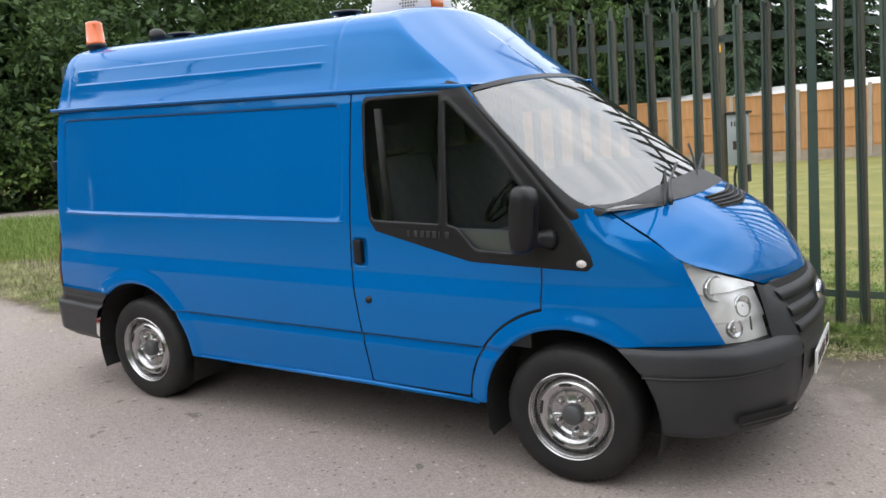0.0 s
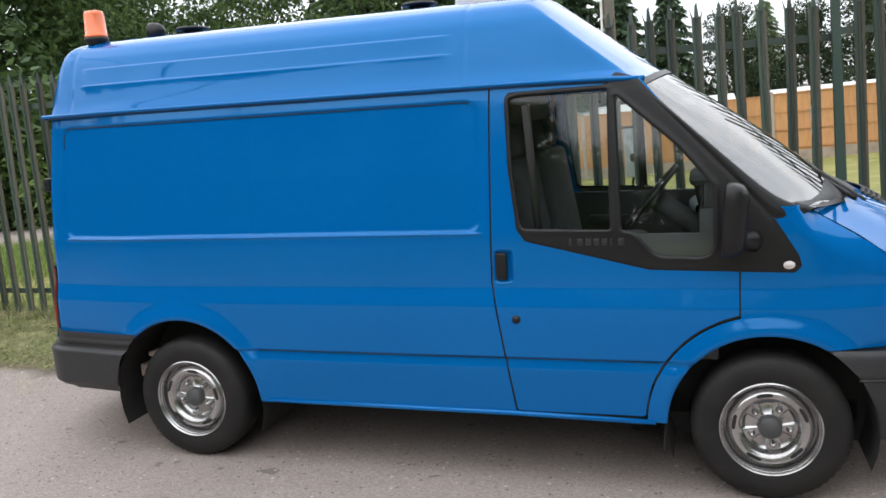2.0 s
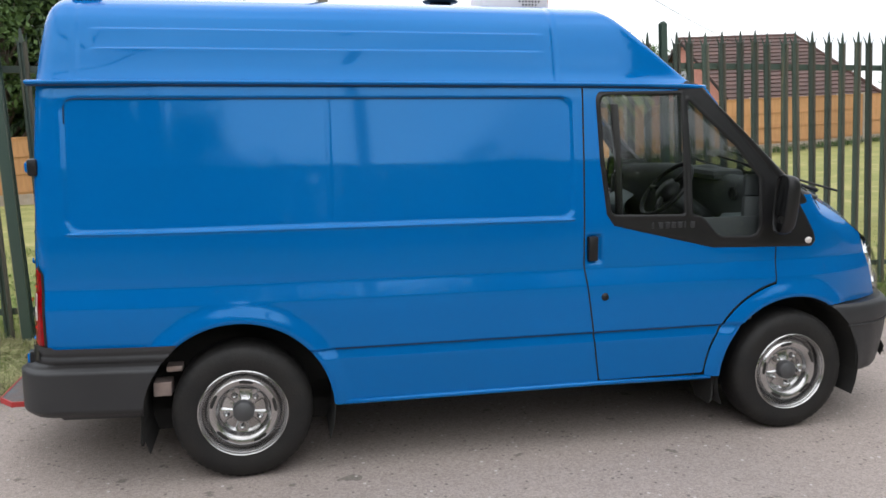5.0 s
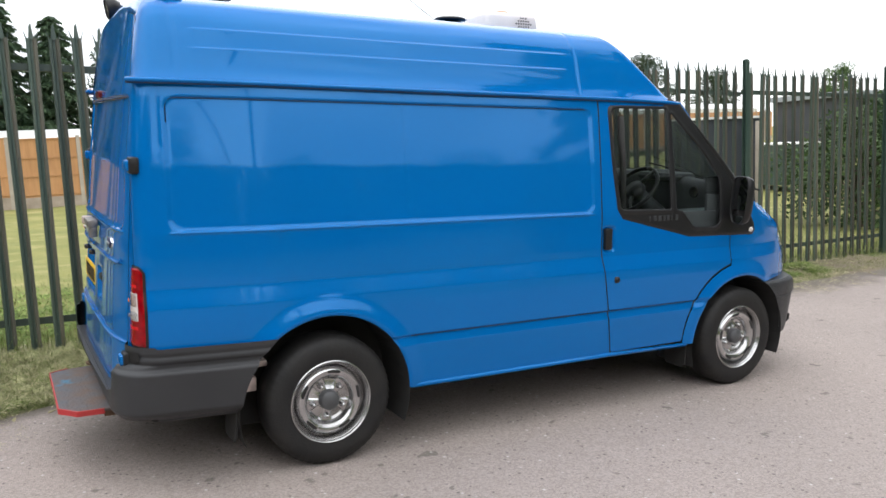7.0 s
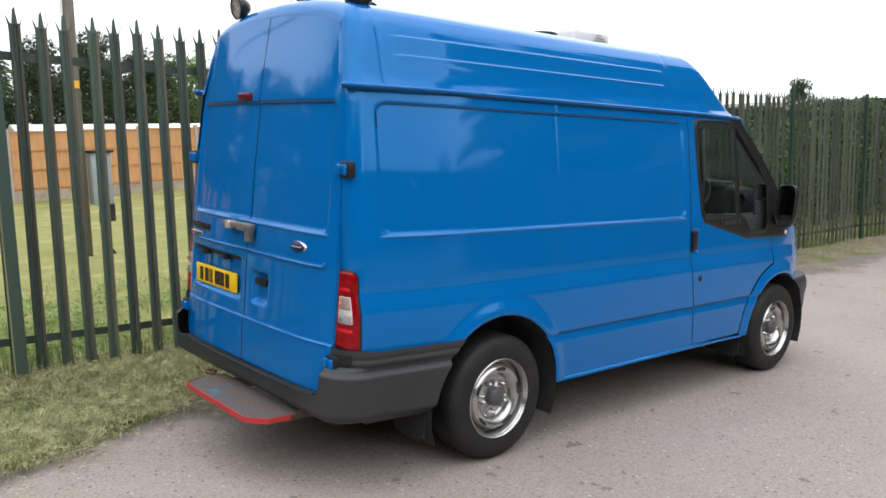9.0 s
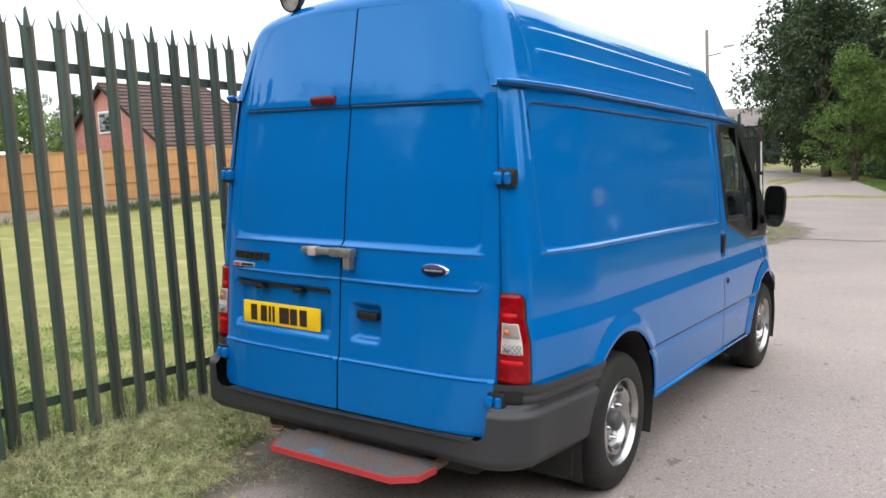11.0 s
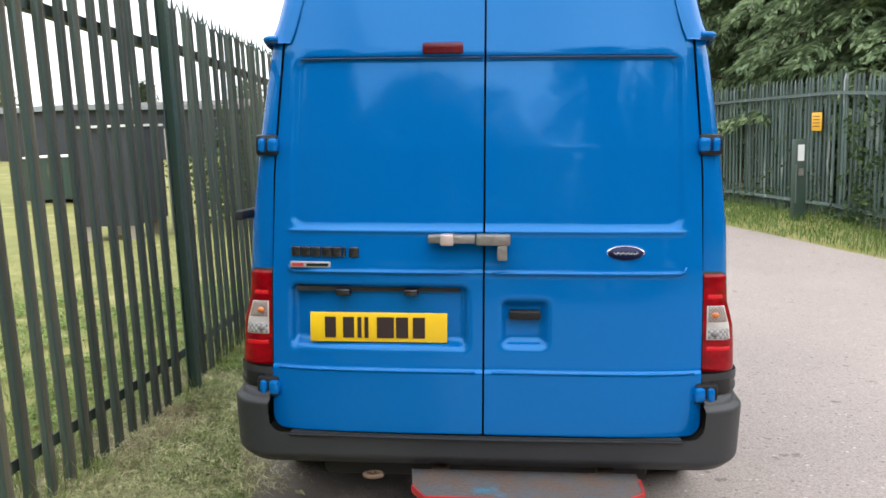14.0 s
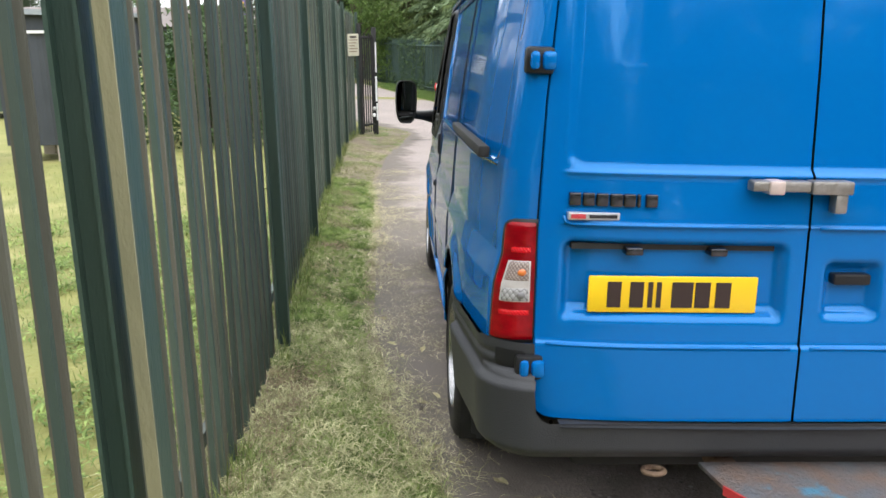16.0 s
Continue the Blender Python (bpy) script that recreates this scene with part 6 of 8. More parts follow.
# ---- steel palisade fences ----
def pale_mesh(name, mat, deep=1.0, edge=None):
    """One pressed W-section pale with a split, pointed head; its foot at the origin, its face to -y."""
    prof = [(-0.036, 0.001), (-0.032, -0.007), (-0.016, -0.008), (-0.007, 0.0), (0.007, 0.0), (0.016, -0.008), (0.032, -0.007), (0.036, 0.001)]
    th = 0.003 * deep
    prof = [(x * 0.97, y * deep) for x, y in prof]
    H = 2.27
    V, F = [], []
    for z in (0.0, H):
        V += [(x, y, z) for x, y in prof] + [(x, y + th, z) for x, y in prof]
    n = len(prof)
    for k in range(n - 1):
        F.append((k, k + 1, 2 * n + k + 1, 2 * n + k))
        F.append((n + k + 1, n + k, 3 * n + k, 3 * n + k + 1))
    F.append((0, 2 * n, 3 * n, n))
    F.append((n - 1, 2 * n - 1, 4 * n - 1, 3 * n - 1))
    base = len(V)
    # middle spear
    V += [(-0.018, -0.010, H - 0.01), (0.018, -0.010, H - 0.01), (0.018, 0.002, H - 0.01), (-0.018, 0.002, H - 0.01), (-0.010, -0.006, H + 0.085), (0.006, -0.004, H + 0.105)]
    F += [(base, base + 1, base + 5, base + 4), (base + 1, base + 2, base + 5), (base + 2, base + 3, base + 4, base + 5), (base + 3, base, base + 4)]
    for s in (-1, 1):
        b = len(V)
        V += [(s * 0.034, 0.006, H - 0.02), (s * 0.020, -0.012, H - 0.02), (s * 0.024, 0.010, H - 0.02), (s * 0.050, -0.030 if s > 0 else 0.02, H + 0.075)]
        F += [(b, b + 1, b + 3), (b + 1, b + 2, b + 3), (b + 2, b, b + 3)]
    me = bpy.data.meshes.new(name)
    me.from_pydata(V, [], F)
    me.materials.append(mat)
    me.materials.append(edge or mat)
    for i in (8, 10, 2 * n - 4, 2 * n - 2, 2 * n - 1):
        me.polygons[i].material_index = 1
    me.update()
    return me


PALE = pale_mesh("pale", GREEN, 1.7, MOSSY)
PALE_FAR = pale_mesh("pale_far", GREEN, 1.7, MOSSY)
PALE_GREY = pale_mesh("pale_grey", GALV, 1.6)
PALE_DEEP = pale_mesh("pale_deep", DEEPGREEN, 1.6)


def post_verts(h, w=0.036, d=0.058, t=0.008):
    """An I-section post, flanges towards and away from the lane."""
    prof = [(-w, -d / 2), (w, -d / 2), (w, -d / 2 + t), (t / 2, -d / 2 + t), (t / 2, d / 2 - t), (w, d / 2 - t), (w, d / 2), (-w, d / 2), (-w, d / 2 - t), (-t / 2, d / 2 - t), (-t / 2, -d / 2 + t), (-w, -d / 2 + t)]
    n = len(prof)
    V = [(x, y, 0) for x, y in prof] + [(x * (0.75), y, h) if abs(x) > 0.02 else (x, y, h + 0.02) for x, y in prof]
    F = [(k, (k + 1) % n, n + (k + 1) % n, n + k) for k in range(n)] + [tuple(range(2 * n - 1, n - 1, -1))]
    return V, F


def fence_run(parent, line, pale_data, post_mat, rail_mat, pitch, tall=lambda x: 1.0, posts=True, post_front=0.10, only=None, seed=1):
    rnd = random.Random(seed)
    extra_v, extra_f = [], []
    for (xa, ya), (xb, yb) in zip(line, line[1:]):
        run = Vector((xb - xa, yb - ya, 0))
        length, turn = run.length, math.degrees(math.atan2(run.y, run.x))
        side = Vector((run.y, -run.x, 0)).normalized()
        count = max(1, round(length / pitch))
        height_scale = tall((xa + xb) / 2)
        if posts:
            foot = Vector((xa, ya, 0)) + side * post_front
            V, F = post_verts(2.40 * height_scale + 0.1)
            mk("post", V, F, post_mat, parent, "green I-section fence post", False, pose(foot.x, foot.y, ground_z(xa, ya) - 0.1, 0, 0, turn))
        for hz in (0.24, 2.06 * height_scale):
            za, zb = ground_z(xa, ya) + hz, ground_z(xb, yb) + hz
            a = Vector((xa, ya, za)) - side * 0.025
            b = Vector((xb, yb, zb)) - side * 0.025
            bm = bmesh.new()
            pr = ((0.0, -0.025), (0.0, 0.025), (-0.005, 0.025), (-0.005, -0.020), (-0.045, -0.020), (-0.045, -0.025))
            ra = [bm.verts.new(a + side * p + Vector((0, 0, q))) for p, q in pr]
            rb = [bm.verts.new(b + side * p + Vector((0, 0, q))) for p, q in pr]
            for k in range(6):
                bm.faces.new((ra[k], ra[(k + 1) % 6], rb[(k + 1) % 6], rb[k]))
            bm.faces.new(ra)
            bm.faces.new(list(reversed(rb)))
            part("rail", bm, rail_mat, parent, smooth=False)
        for k in range(1 if posts else 0, count):
            f = k / count
            x, y = xa + run.x * f, ya + run.y * f
            m = pose(x, y, ground_z(x, y) + rnd.uniform(-0.012, 0.012), rnd.uniform(-0.45, 0.45), rnd.uniform(-0.7, 0.7), turn + rnd.uniform(-4, 4)) @ Matrix.Diagonal((1, 1, tall(x), 1))
            if only is None or only(x, y):
                ob = new("pale", pale_data)
                ob.parent = parent
                ob.matrix_basis = m
            else:
                b0 = len(extra_v)
                extra_v += [tuple(m @ v.co) for v in pale_data.vertices]
                extra_f += [tuple(b0 + i for i in p.vertices) for p in pale_data.polygons]
    if extra_v:
        tagged(mk("pale_run", extra_v, extra_f, pale_data.materials[0], parent, "rows of pointed steel pales farther off", False), kind="stuff")


near_fence = thing("palisade_fence", "dark green steel palisade fence with pointed pales and lichen", "fence")
NEAR_TALL = lambda x: float(np.interp(x, [-1.5, 0, 3.2, 5.5, 7.3, 12], [0.982, 0.992, 1.012, 1.028, 1.035, 1.048]))
fence_run(near_fence, FENCE_LINE[:4], PALE, GREENPOST, GREEN, 0.1555, NEAR_TALL, seed=3, post_front=0.047)
fence_run(near_fence, FENCE_LINE[3:], PALE_FAR, GREENPOST, GREEN, 0.1555, NEAR_TALL, seed=7, post_front=0.047)
mk("post", *post_verts(2.58), GREENPOST, near_fence, "green I-section fence post", False, pose(14.19, 1.99, ground_z(14.19, 2.0) - 0.1))
box("post_plate", (-1.670, 1.6035, ground_z(-1.634, 1.68)), (-1.598, 1.6295, 2.36), GREENPOST, near_fence)
box("lichened_flange", (-1.6745, 1.6030, ground_z(-1.634, 1.68)), (-1.6695, 1.6300, 2.36), LICHEN, near_fence, "lichen-yellowed post edge")
# one pale has lost its paint in strips
flake_rng = random.Random(4)
for z0, z1, wide in ((1.30, 1.62, 0.012), (1.08, 1.28, 0.007), (0.84, 1.02, 0.016), (0.70, 0.76, 0.006)):
    L_, R_ = [], []
    for k in range(11):
        z = z0 + (z1 - z0) * k / 10
        c, w = 3.503 + flake_rng.uniform(-0.004, 0.004), wide * math.sin(math.pi * (k + 0.6) / 11.2) * flake_rng.uniform(0.5, 1.2)
        L_.append((c - w - 0.014, 1.8955, z))
        R_.append((c + w - 0.014, 1.8955, z))
    V = L_ + R_ + [(x, y + 0.003, z) for x, y, z in L_ + R_]
    F = [(k, k + 1, 12 + k, 11 + k) for k in range(10)] + [(22 + k, 33 + k, 34 + k, 23 + k) for k in range(10)]
    mk("bare_patch", V, F, BAREZINC, near_fence, "pale bare zinc where paint flaked off", False)
far_fence = thing("palisade_fence", "grey-green steel palisade fence with ivy at its foot", "fence")
fence_run(far_fence, RIGHT_LINE[:4], PALE_GREY, GREENPOST, GALV, 0.118, seed=5, post_front=0.06)
deep_fence = thing("palisade_fence", "deep green steel palisade fence past the gate posts", "fence")
fence_run(deep_fence, RIGHT_LINE[3:], PALE_DEEP, GREENPOST, DEEPGREEN, 0.118, only=lambda x, y: x < 26, seed=6, post_front=0.06)
# the black gate posts and parked gate leaves
gate = thing("gate_post", "pair of dark square gate posts with rusty white streaks", "gate post")
for gx0, gy0, h in ((16.35, -3.72, 2.55), (16.75, -3.62, 2.45)):
    box("post_tube", (gx0 - 0.09, gy0 - 0.09, ground_z(gx0, gy0) - 0.1), (gx0 + 0.09, gy0 + 0.09, ground_z(gx0, gy0) + h), MATT, gate, bevel=0.01)
box("hinge_stile", (16.22, -3.80, ground_z(16.3, -3.7)), (16.26, -3.76, ground_z(16.3, -3.7) + 2.4), WHITE, gate, "flaking white stile")
end_gate = thing("gate_leaf", "folded-back dark steel gate leaf at the fence's end", "gate")
gz = ground_z(14.4, 1.8)
for k in range(6):
    f = k / 5
    x, y = 14.24 + 0.22 * f, 1.93 - 0.22 * f
    box("gate_bar", (x - 0.032, y - 0.014, gz + 0.06), (x + 0.032, y + 0.014, gz + 2.10 - 0.05 * (k % 2)), MATT, end_gate)
box("gate_stile", (14.16, 1.90, gz - 0.05), (14.24, 1.98, gz + 2.30), MATT, end_gate, bevel=0.01)
box("gate_stile", (14.47, 1.60, gz - 0.05), (14.57, 1.70, gz + 2.22), MATT, end_gate, bevel=0.01)
for hz in (0.22, 2.02):
    V, F = tube([(14.20, 1.95, gz + hz), (14.52, 1.65, gz + hz)], 0.028, 6)
    mk("gate_rail", V, F, MATT, end_gate)
for k, (z0, z1) in enumerate(((0.30, 0.66), (0.70, 1.22), (1.30, 1.92))):
    box("gate_edge", (14.452, 1.602, gz + z0), (14.468, 1.63 + 0.012 * (k % 2), gz + z1), WHITE, end_gate, "flaking white gate edge")
mk("gate_reflector", *lathe([(0.0001, -0.012), (0.038, -0.010), (0.042, 0.0)], 16), WHITE, end_gate, "round white reflector", at=pose(14.36, 1.68, gz + 0.42, 0, 0, -45))
mk("gate_reflector", *lathe([(0.0001, -0.012), (0.038, -0.010), (0.042, 0.0)], 16), WHITE, end_gate, "round white reflector", at=pose(14.37, 1.67, gz + 0.56, 0, 0, -45))
# small signs
sign = thing("notice_board", "cream metal notice with dark bars on the green fence", "sign")
nb = pose(13.32, 2.02, 1.478, 0, 0, -28)
box("board", (-0.21, -0.008, -0.21), (0.21, 0.008, 0.21), SIGNCREAM, sign, bevel=0.004, at=nb)
box("text_bar", (-0.12, -0.0115, 0.13), (0.12, -0.0075, 0.17), INK, sign, at=nb)
for k in range(5):
    box("text_bar", (-0.16, -0.0115, 0.085 - k * 0.055), (0.16 - 0.05 * (k % 3), -0.0075, 0.10 - k * 0.055), RUST, sign, at=nb)
box("stand_off", (-0.02, 0.006, -0.1), (0.02, 0.16, 0.1), GREENPOST, sign, at=nb)
ys = thing("yellow_notice", "small yellow notice with faint bars on the far fence", "sign")
mf = Matrix.Translation((10.40, -5.42, 1.36)) @ pose(0, 0, 0, 0, 0, 11.3 + 180)
box("board", (-0.14, -0.008, -0.15), (0.14, 0.008, 0.15), SIGNYELLOW, ys, bevel=0.004, at=mf)
for k in range(4):
    box("text_bar", (-0.10, -0.0115, 0.08 - k * 0.055), (0.10, -0.0075, 0.095 - k * 0.055), RUST, ys, at=mf)
bol = thing("bollard", "square dark green steel lock post with flaking white edge", "bollard")
bz = ground_z(9.9, -4.95)
box("post_tube", (9.80, -5.05, bz - 0.05), (9.98, -4.87, bz + 1.32), GREENPOST, bol, bevel=0.012)
box("flaking_edge", (9.772, -4.90, bz + 0.3), (9.797, -4.880, bz + 0.92), GALV, bol)
box("post_label", (9.788, -5.01, bz + 0.98), (9.797, -4.91, bz + 1.24), WHITE, bol)
box("lock_plate", (9.775, -5.0, bz + 0.74), (9.797, -4.92, bz + 0.86), LOCK, bol)
rs = thing("speed_sign", "round white speed sign with a red ring reading 10", "sign")
sz = ground_z(30.1, -0.5) - 0.36
mk("sign_pole", *tube([(30.16, -0.50, sz + 0.3), (30.16, -0.50, sz + 0.9)], 0.025, 8), GREYBOX, rs)
mk("sign_ring", *lathe([(0.0001, 0), (0.235, 0), (0.235, 0.012), (0.0001, 0.012)], 32), SIGNRED, rs, at=pose(30.11, -0.50, sz + 0.85, 0, 0, 88))
mk("sign_face", *lathe([(0.0001, 0.0), (0.172, 0.0), (0.172, 0.014), (0.0001, 0.014)], 32), WHITE, rs, at=pose(30.102, -0.50, sz + 0.85, 0, 0, 88))
txt = bpy.data.curves.new("ten", 'FONT')
txt.body, txt.size, txt.extrude, txt.align_x, txt.align_y = "10", 0.27, 0.004, 'CENTER', 'CENTER'
ten = new("numeral", txt)
ten.data.materials.append(INK)
ten.parent = rs
ten.matrix_basis = pose(30.080, -0.50, sz + 0.85, 90, 0, -92)
wp = thing("marker_post", "short white marker post with a grey head", "post")
mz = ground_z(26.8, -1.7)
box("post_body", (26.72, -1.80, mz - 0.02), (26.90, -1.60, mz + 0.48), WHITE, wp, bevel=0.01)
box("post_head", (26.74, -1.775, mz + 0.48), (26.88, -1.625, mz + 0.76), WHITEPLATE, wp, bevel=0.01)
box("head_plate", (26.735, -1.74, mz + 0.55), (26.742, -1.66, mz + 0.68), GREYBOX, wp)
ban = thing("flag_banner", "purple printed banner on a thin mast behind the fence", "banner")
mk("mast", *tube([(25.2, 6.53, 0), (25.2, 6.53, 3.2)], 0.025, 8), GREYBOX, ban)
V, F = loft([[(25.2, 6.50, 3.15), (25.28, 6.26, 3.16), (25.36, 6.02, 3.15)], [(25.2, 6.50, 2.32), (25.30, 6.26, 2.33), (25.36, 6.02, 2.32)]], 6, 8)
mk("cloth", V, F, PURPLE, ban, "purple cloth")
V, F = loft([[(25.22, 6.34, 2.80), (25.27, 6.20, 2.78)], [(25.24, 6.32, 2.50), (25.29, 6.16, 2.48)]], 3, 3)
mk("printed_mark", [(v[0] - 0.05, v[1], v[2]) for v in V], F, SIGNYELLOW, ban)
lp = thing("lamp_column", "grey steel column carrying a small camera", "column")
mk("column", *tube([(35.0, 8.55, ground_z(35, 8)), (35.0, 8.55, 6.6)], 0.085, 12), POLE, lp)
mk("bracket", *tube([(35.0, 8.55, 5.4), (35.0, 7.9, 5.5)], 0.04, 8), GREYBOX, lp)
mk("camera_head", *tube([(34.8, 7.75, 5.75), (35.1, 7.4, 5.82)], 0.09, 12), WHITEPL, lp)

# ---- beyond the fence: pole, garden fence, house, caravans, container ----
pole = thing("timber_pole", "weathered timber utility pole with a white cable cover", "pole")
pz = ground_z(1.2, 9.9)
mk("pole_shaft", *tube([(1.32, 9.9, pz - 0.2), (1.34, 9.9, 4.0), (1.37, 9.9, 8.6)], [0.092, 0.088, 0.08], 14), POLE, pole)
mk("cable_cover", *tube([(1.235, 9.845, 0.9), (1.22, 9.85, 1.9), (1.205, 9.85, 3.2), (1.25, 9.84, 5.0), (1.28, 9.84, 8.2)], 0.022, 8), WHITE, pole)
box("warning_tag", (1.30, 9.785, 2.58), (1.38, 9.80, 2.70), SIGNYELLOW, pole)
cab = thing("meter_cabinet", "grey steel meter cabinet on the pole", "cabinet")
box("cabinet_body", (1.45, 9.72, 0.72), (1.76, 9.98, 1.56), GREYBOX, cab, bevel=0.012)
box("cabinet_roof", (1.43, 9.68, 1.56), (1.80, 10.0, 1.60), MATT, cab, bevel=0.01)
box("cabinet_label", (1.54, 9.7145, 0.98), (1.63, 9.7195, 1.12), INK, cab)
for k in range(3):
    box("cabinet_vent", (1.52 + k * 0.05, 9.7145, 1.36), (1.54 + k * 0.05, 9.7195, 1.44), INK, cab)
mk("cable", *tube(spline([(1.57, 9.8, 0.72), (1.54, 9.78, 0.45), (1.62, 9.8, 0.1), (1.74, 9.8, pz)], 10), 0.022, 6), MATT, cab)
box("cabinet_low", (1.64, 9.76, 0.44), (1.78, 9.92, 0.72), MATT, cab)

for k, (a, b) in enumerate((((-4.4, 9.2, 4.75), (-12.0, 34.0, 9.0)), ((1.25, 9.95, 8.4), (-14.0, 40.0, 9.5)), ((1.28, 9.9, 8.2), (24.0, 33.0, 5.2)))):
    wire = thing("overhead_cable", "thin black overhead cable sagging between poles", "cable")
    a, b = Vector(a), Vector(b)
    if k == 0:
        a = b + (a - b) * 1.9
    mk("strand", *tube([a.lerp(b, i / 16) - Vector((0, 0, 0.5 * math.sin(math.pi * i / 16) * (k > 0))) for i in range(17)], 0.012, 5), MATT, wire)

garden = thing("garden_fence", "new orange timber panel fence with concrete posts", "fence")
GF_Y = lambda x: float(np.interp(x, [-14, 12, 18, 40, 60], [21.2, 21.2, 22.0, 31.5, 40]))
bay = 1.83
gx0 = -13.6
PANEL = None
x = gx0
while x < 46:
    x2 = x + bay * (1 if x < 13 else 0.92)
    y1, y2 = GF_Y(x), GF_Y(x2)
    z1 = ground_z(min(x, 40), min(y1, 40))
    turn = math.degrees(math.atan2(y2 - y1, x2 - x))
    at = pose(x, y1, z1, 0, 0, turn)
    box("concrete_post", (-0.05, -0.06, -0.1), (0.05, 0.06, 2.02), CONCRETE, garden, at=at)
    box("gravel_board", (0.05, -0.025, -0.05), (bay - 0.05, 0.025, 0.30), GRAVELBOARD, garden, at=at)
    if PANEL is None:
        # feather-edge boards pressed into one sheet: each step is a board's thick edge
        n = 13
        V, F = [], []
        for k in range(n):
            a, b = 0.055 + (bay - 0.11) * k / n, 0.055 + (bay - 0.11) * (k + 1) / n
            for z in (0.30, 1.95):
                V += [(a, -0.008, z), (b, -0.024, z)]
            F.append((4 * k, 4 * k + 1, 4 * k + 3, 4 * k + 2))
            if k:
                F.append((4 * k - 3, 4 * k, 4 * k + 2, 4 * k - 1))
        V += [(0.055, 0.004, 0.30), (bay - 0.055, 0.004, 0.30), (bay - 0.055, 0.004, 1.95), (0.055, 0.004, 1.95)]
        e = len(V)
        F += [(e - 1, e - 2, e - 3, e - 4), (2, 4 * n - 1, e - 2, e - 1)]
        PANEL = bpy.data.meshes.new("fence_panel")
        PANEL.from_pydata(V, [], F)
        PANEL.materials.append(TIMBER)
        RAILBAR = bpy.data.meshes.new("panel_rail")
        q = [(s, y, z) for s in (0.05, bay - 0.05) for y, z in ((-0.046, 0.0), (-0.024, 0.0), (-0.024, 0.038), (-0.046, 0.038))]
        RAILBAR.from_pydata(q, [], [(0, 1, 5, 4), (1, 2, 6, 5), (2, 3, 7, 6), (3, 0, 4, 7), (3, 2, 1, 0), (4, 5, 6, 7)])
        RAILBAR.materials.append(TIMBER)
    sheet = new("fence_panel", PANEL)
    sheet.parent, sheet.matrix_basis = garden, at
    for hz in (0.36, 0.88, 1.40, 1.93):
        bar = new("panel_rail", RAILBAR)
        bar.parent, bar.matrix_basis = garden, at @ Matrix.Translation((0, 0, hz))
    x = x2

house = thing("brick_house", "pink brick bungalow with a brown tiled hipped roof", "house")
HZ = 0.3
bm = bmesh.new()
vs = [bm.verts.new(p) for p in ((21.5, 30.2, HZ - 0.5), (28.8, 30.2, HZ - 0.5), (28.8, 39.2, HZ - 0.5), (21.5, 39.2, HZ - 0.5), (21.5, 30.2, 2.7), (28.8, 30.2, 2.7), (28.8, 39.2, 2.7), (21.5, 39.2, 2.7), (21.5, 34.7, 5.75))]
for f in ((0, 1, 5, 4), (1, 2, 6, 5), (2, 3, 7, 6), (3, 0, 4, 8, 7)):
    bm.faces.new([vs[i] for i in f])
part("wall", bm, BRICK, house, "pink brick wall", False)
ridge_a, ridge_b = Vector((21.2, 34.7, 5.95)), Vector((27.9, 34.7, 5.95))
eave = [Vector((21.2, 29.8, 2.45)), Vector((29.2, 29.8, 2.45)), Vector((29.2, 39.6, 2.45)), Vector((21.2, 39.6, 2.45))]
roof_ob = new("roof")
roof_ob.parent = house
tagged(roof_ob, "brown concrete tile roof in courses")


def tiled(a0, a1, b0, b1, rows):
    """Overlapping courses of tiles between an eave (a0 to a1) and a ridge or hip (b0 to b1)."""
    for k in range(rows):
        f0, f1 = k / rows, (k + 1.15) / rows
        p, q = a0.lerp(b0, f0), a1.lerp(b1, f0)
        r, s = a1.lerp(b1, min(f1, 1)), a0.lerp(b0, min(f1, 1))
        nrm = (q - p).cross(s - p).normalized()
        up = nrm * 0.055
        V = [p + up, q + up, r, s, p - nrm * 0.02, q - nrm * 0.02, r - nrm * 0.05, s - nrm * 0.05]
        mk("tile_course", V, [(0, 1, 2, 3), (4, 5, 1, 0), (5, 6, 2, 1), (7, 4, 0, 3), (6, 7, 3, 2), (7, 6, 5, 4)], ROOFTILE, roof_ob, smooth=False)


tiled(eave[0], eave[1], ridge_a, ridge_b, 17)
tiled(eave[1], eave[2], ridge_b, ridge_b + Vector((0, 0.01, 0)), 17)
tiled(eave[2], eave[3], ridge_b, ridge_a, 17)
mk("ridge", *tube([ridge_a, ridge_b, eave[1] + Vector((0, 0, 0.1))], 0.09, 8), ROOFTILE, roof_ob)
for e0 in (eave[0], eave[3]):
    a, b = e0 + Vector((0, 0, -0.03)), ridge_a + Vector((0, 0, -0.03))
    d = Vector((0, 0, 0.16))
    mk("barge_board", [a, b, b - d, a - d, a + Vector((0.06, 0, 0)), b + Vector((0.06, 0, 0)), b - d + Vector((0.06, 0, 0)), a - d + Vector((0.06, 0, 0))], [(0, 1, 2, 3), (7, 6, 5, 4), (0, 4, 5, 1), (3, 2, 6, 7)], MATT, house, smooth=False)
win = box("window", (21.44, 34.2, 3.5), (21.52, 35.3, 4.6), WHITE, house, "white-framed gable window")
box("pane", (21.42, 34.3, 3.6), (21.45, 35.2, 4.5), WINDOW, win)
box("fascia", (21.2, 29.72, 2.32), (29.2, 29.80, 2.47), MATT, house)
for wx in (23.0, 26.2):
    win = box("window", (wx, 30.14, 1.0), (wx + 1.8, 30.22, 2.2), WHITE, house, "white-framed window")
    box("pane", (wx + 0.08, 30.12, 1.08), (wx + 1.72, 30.15, 2.12), WINDOW, win)


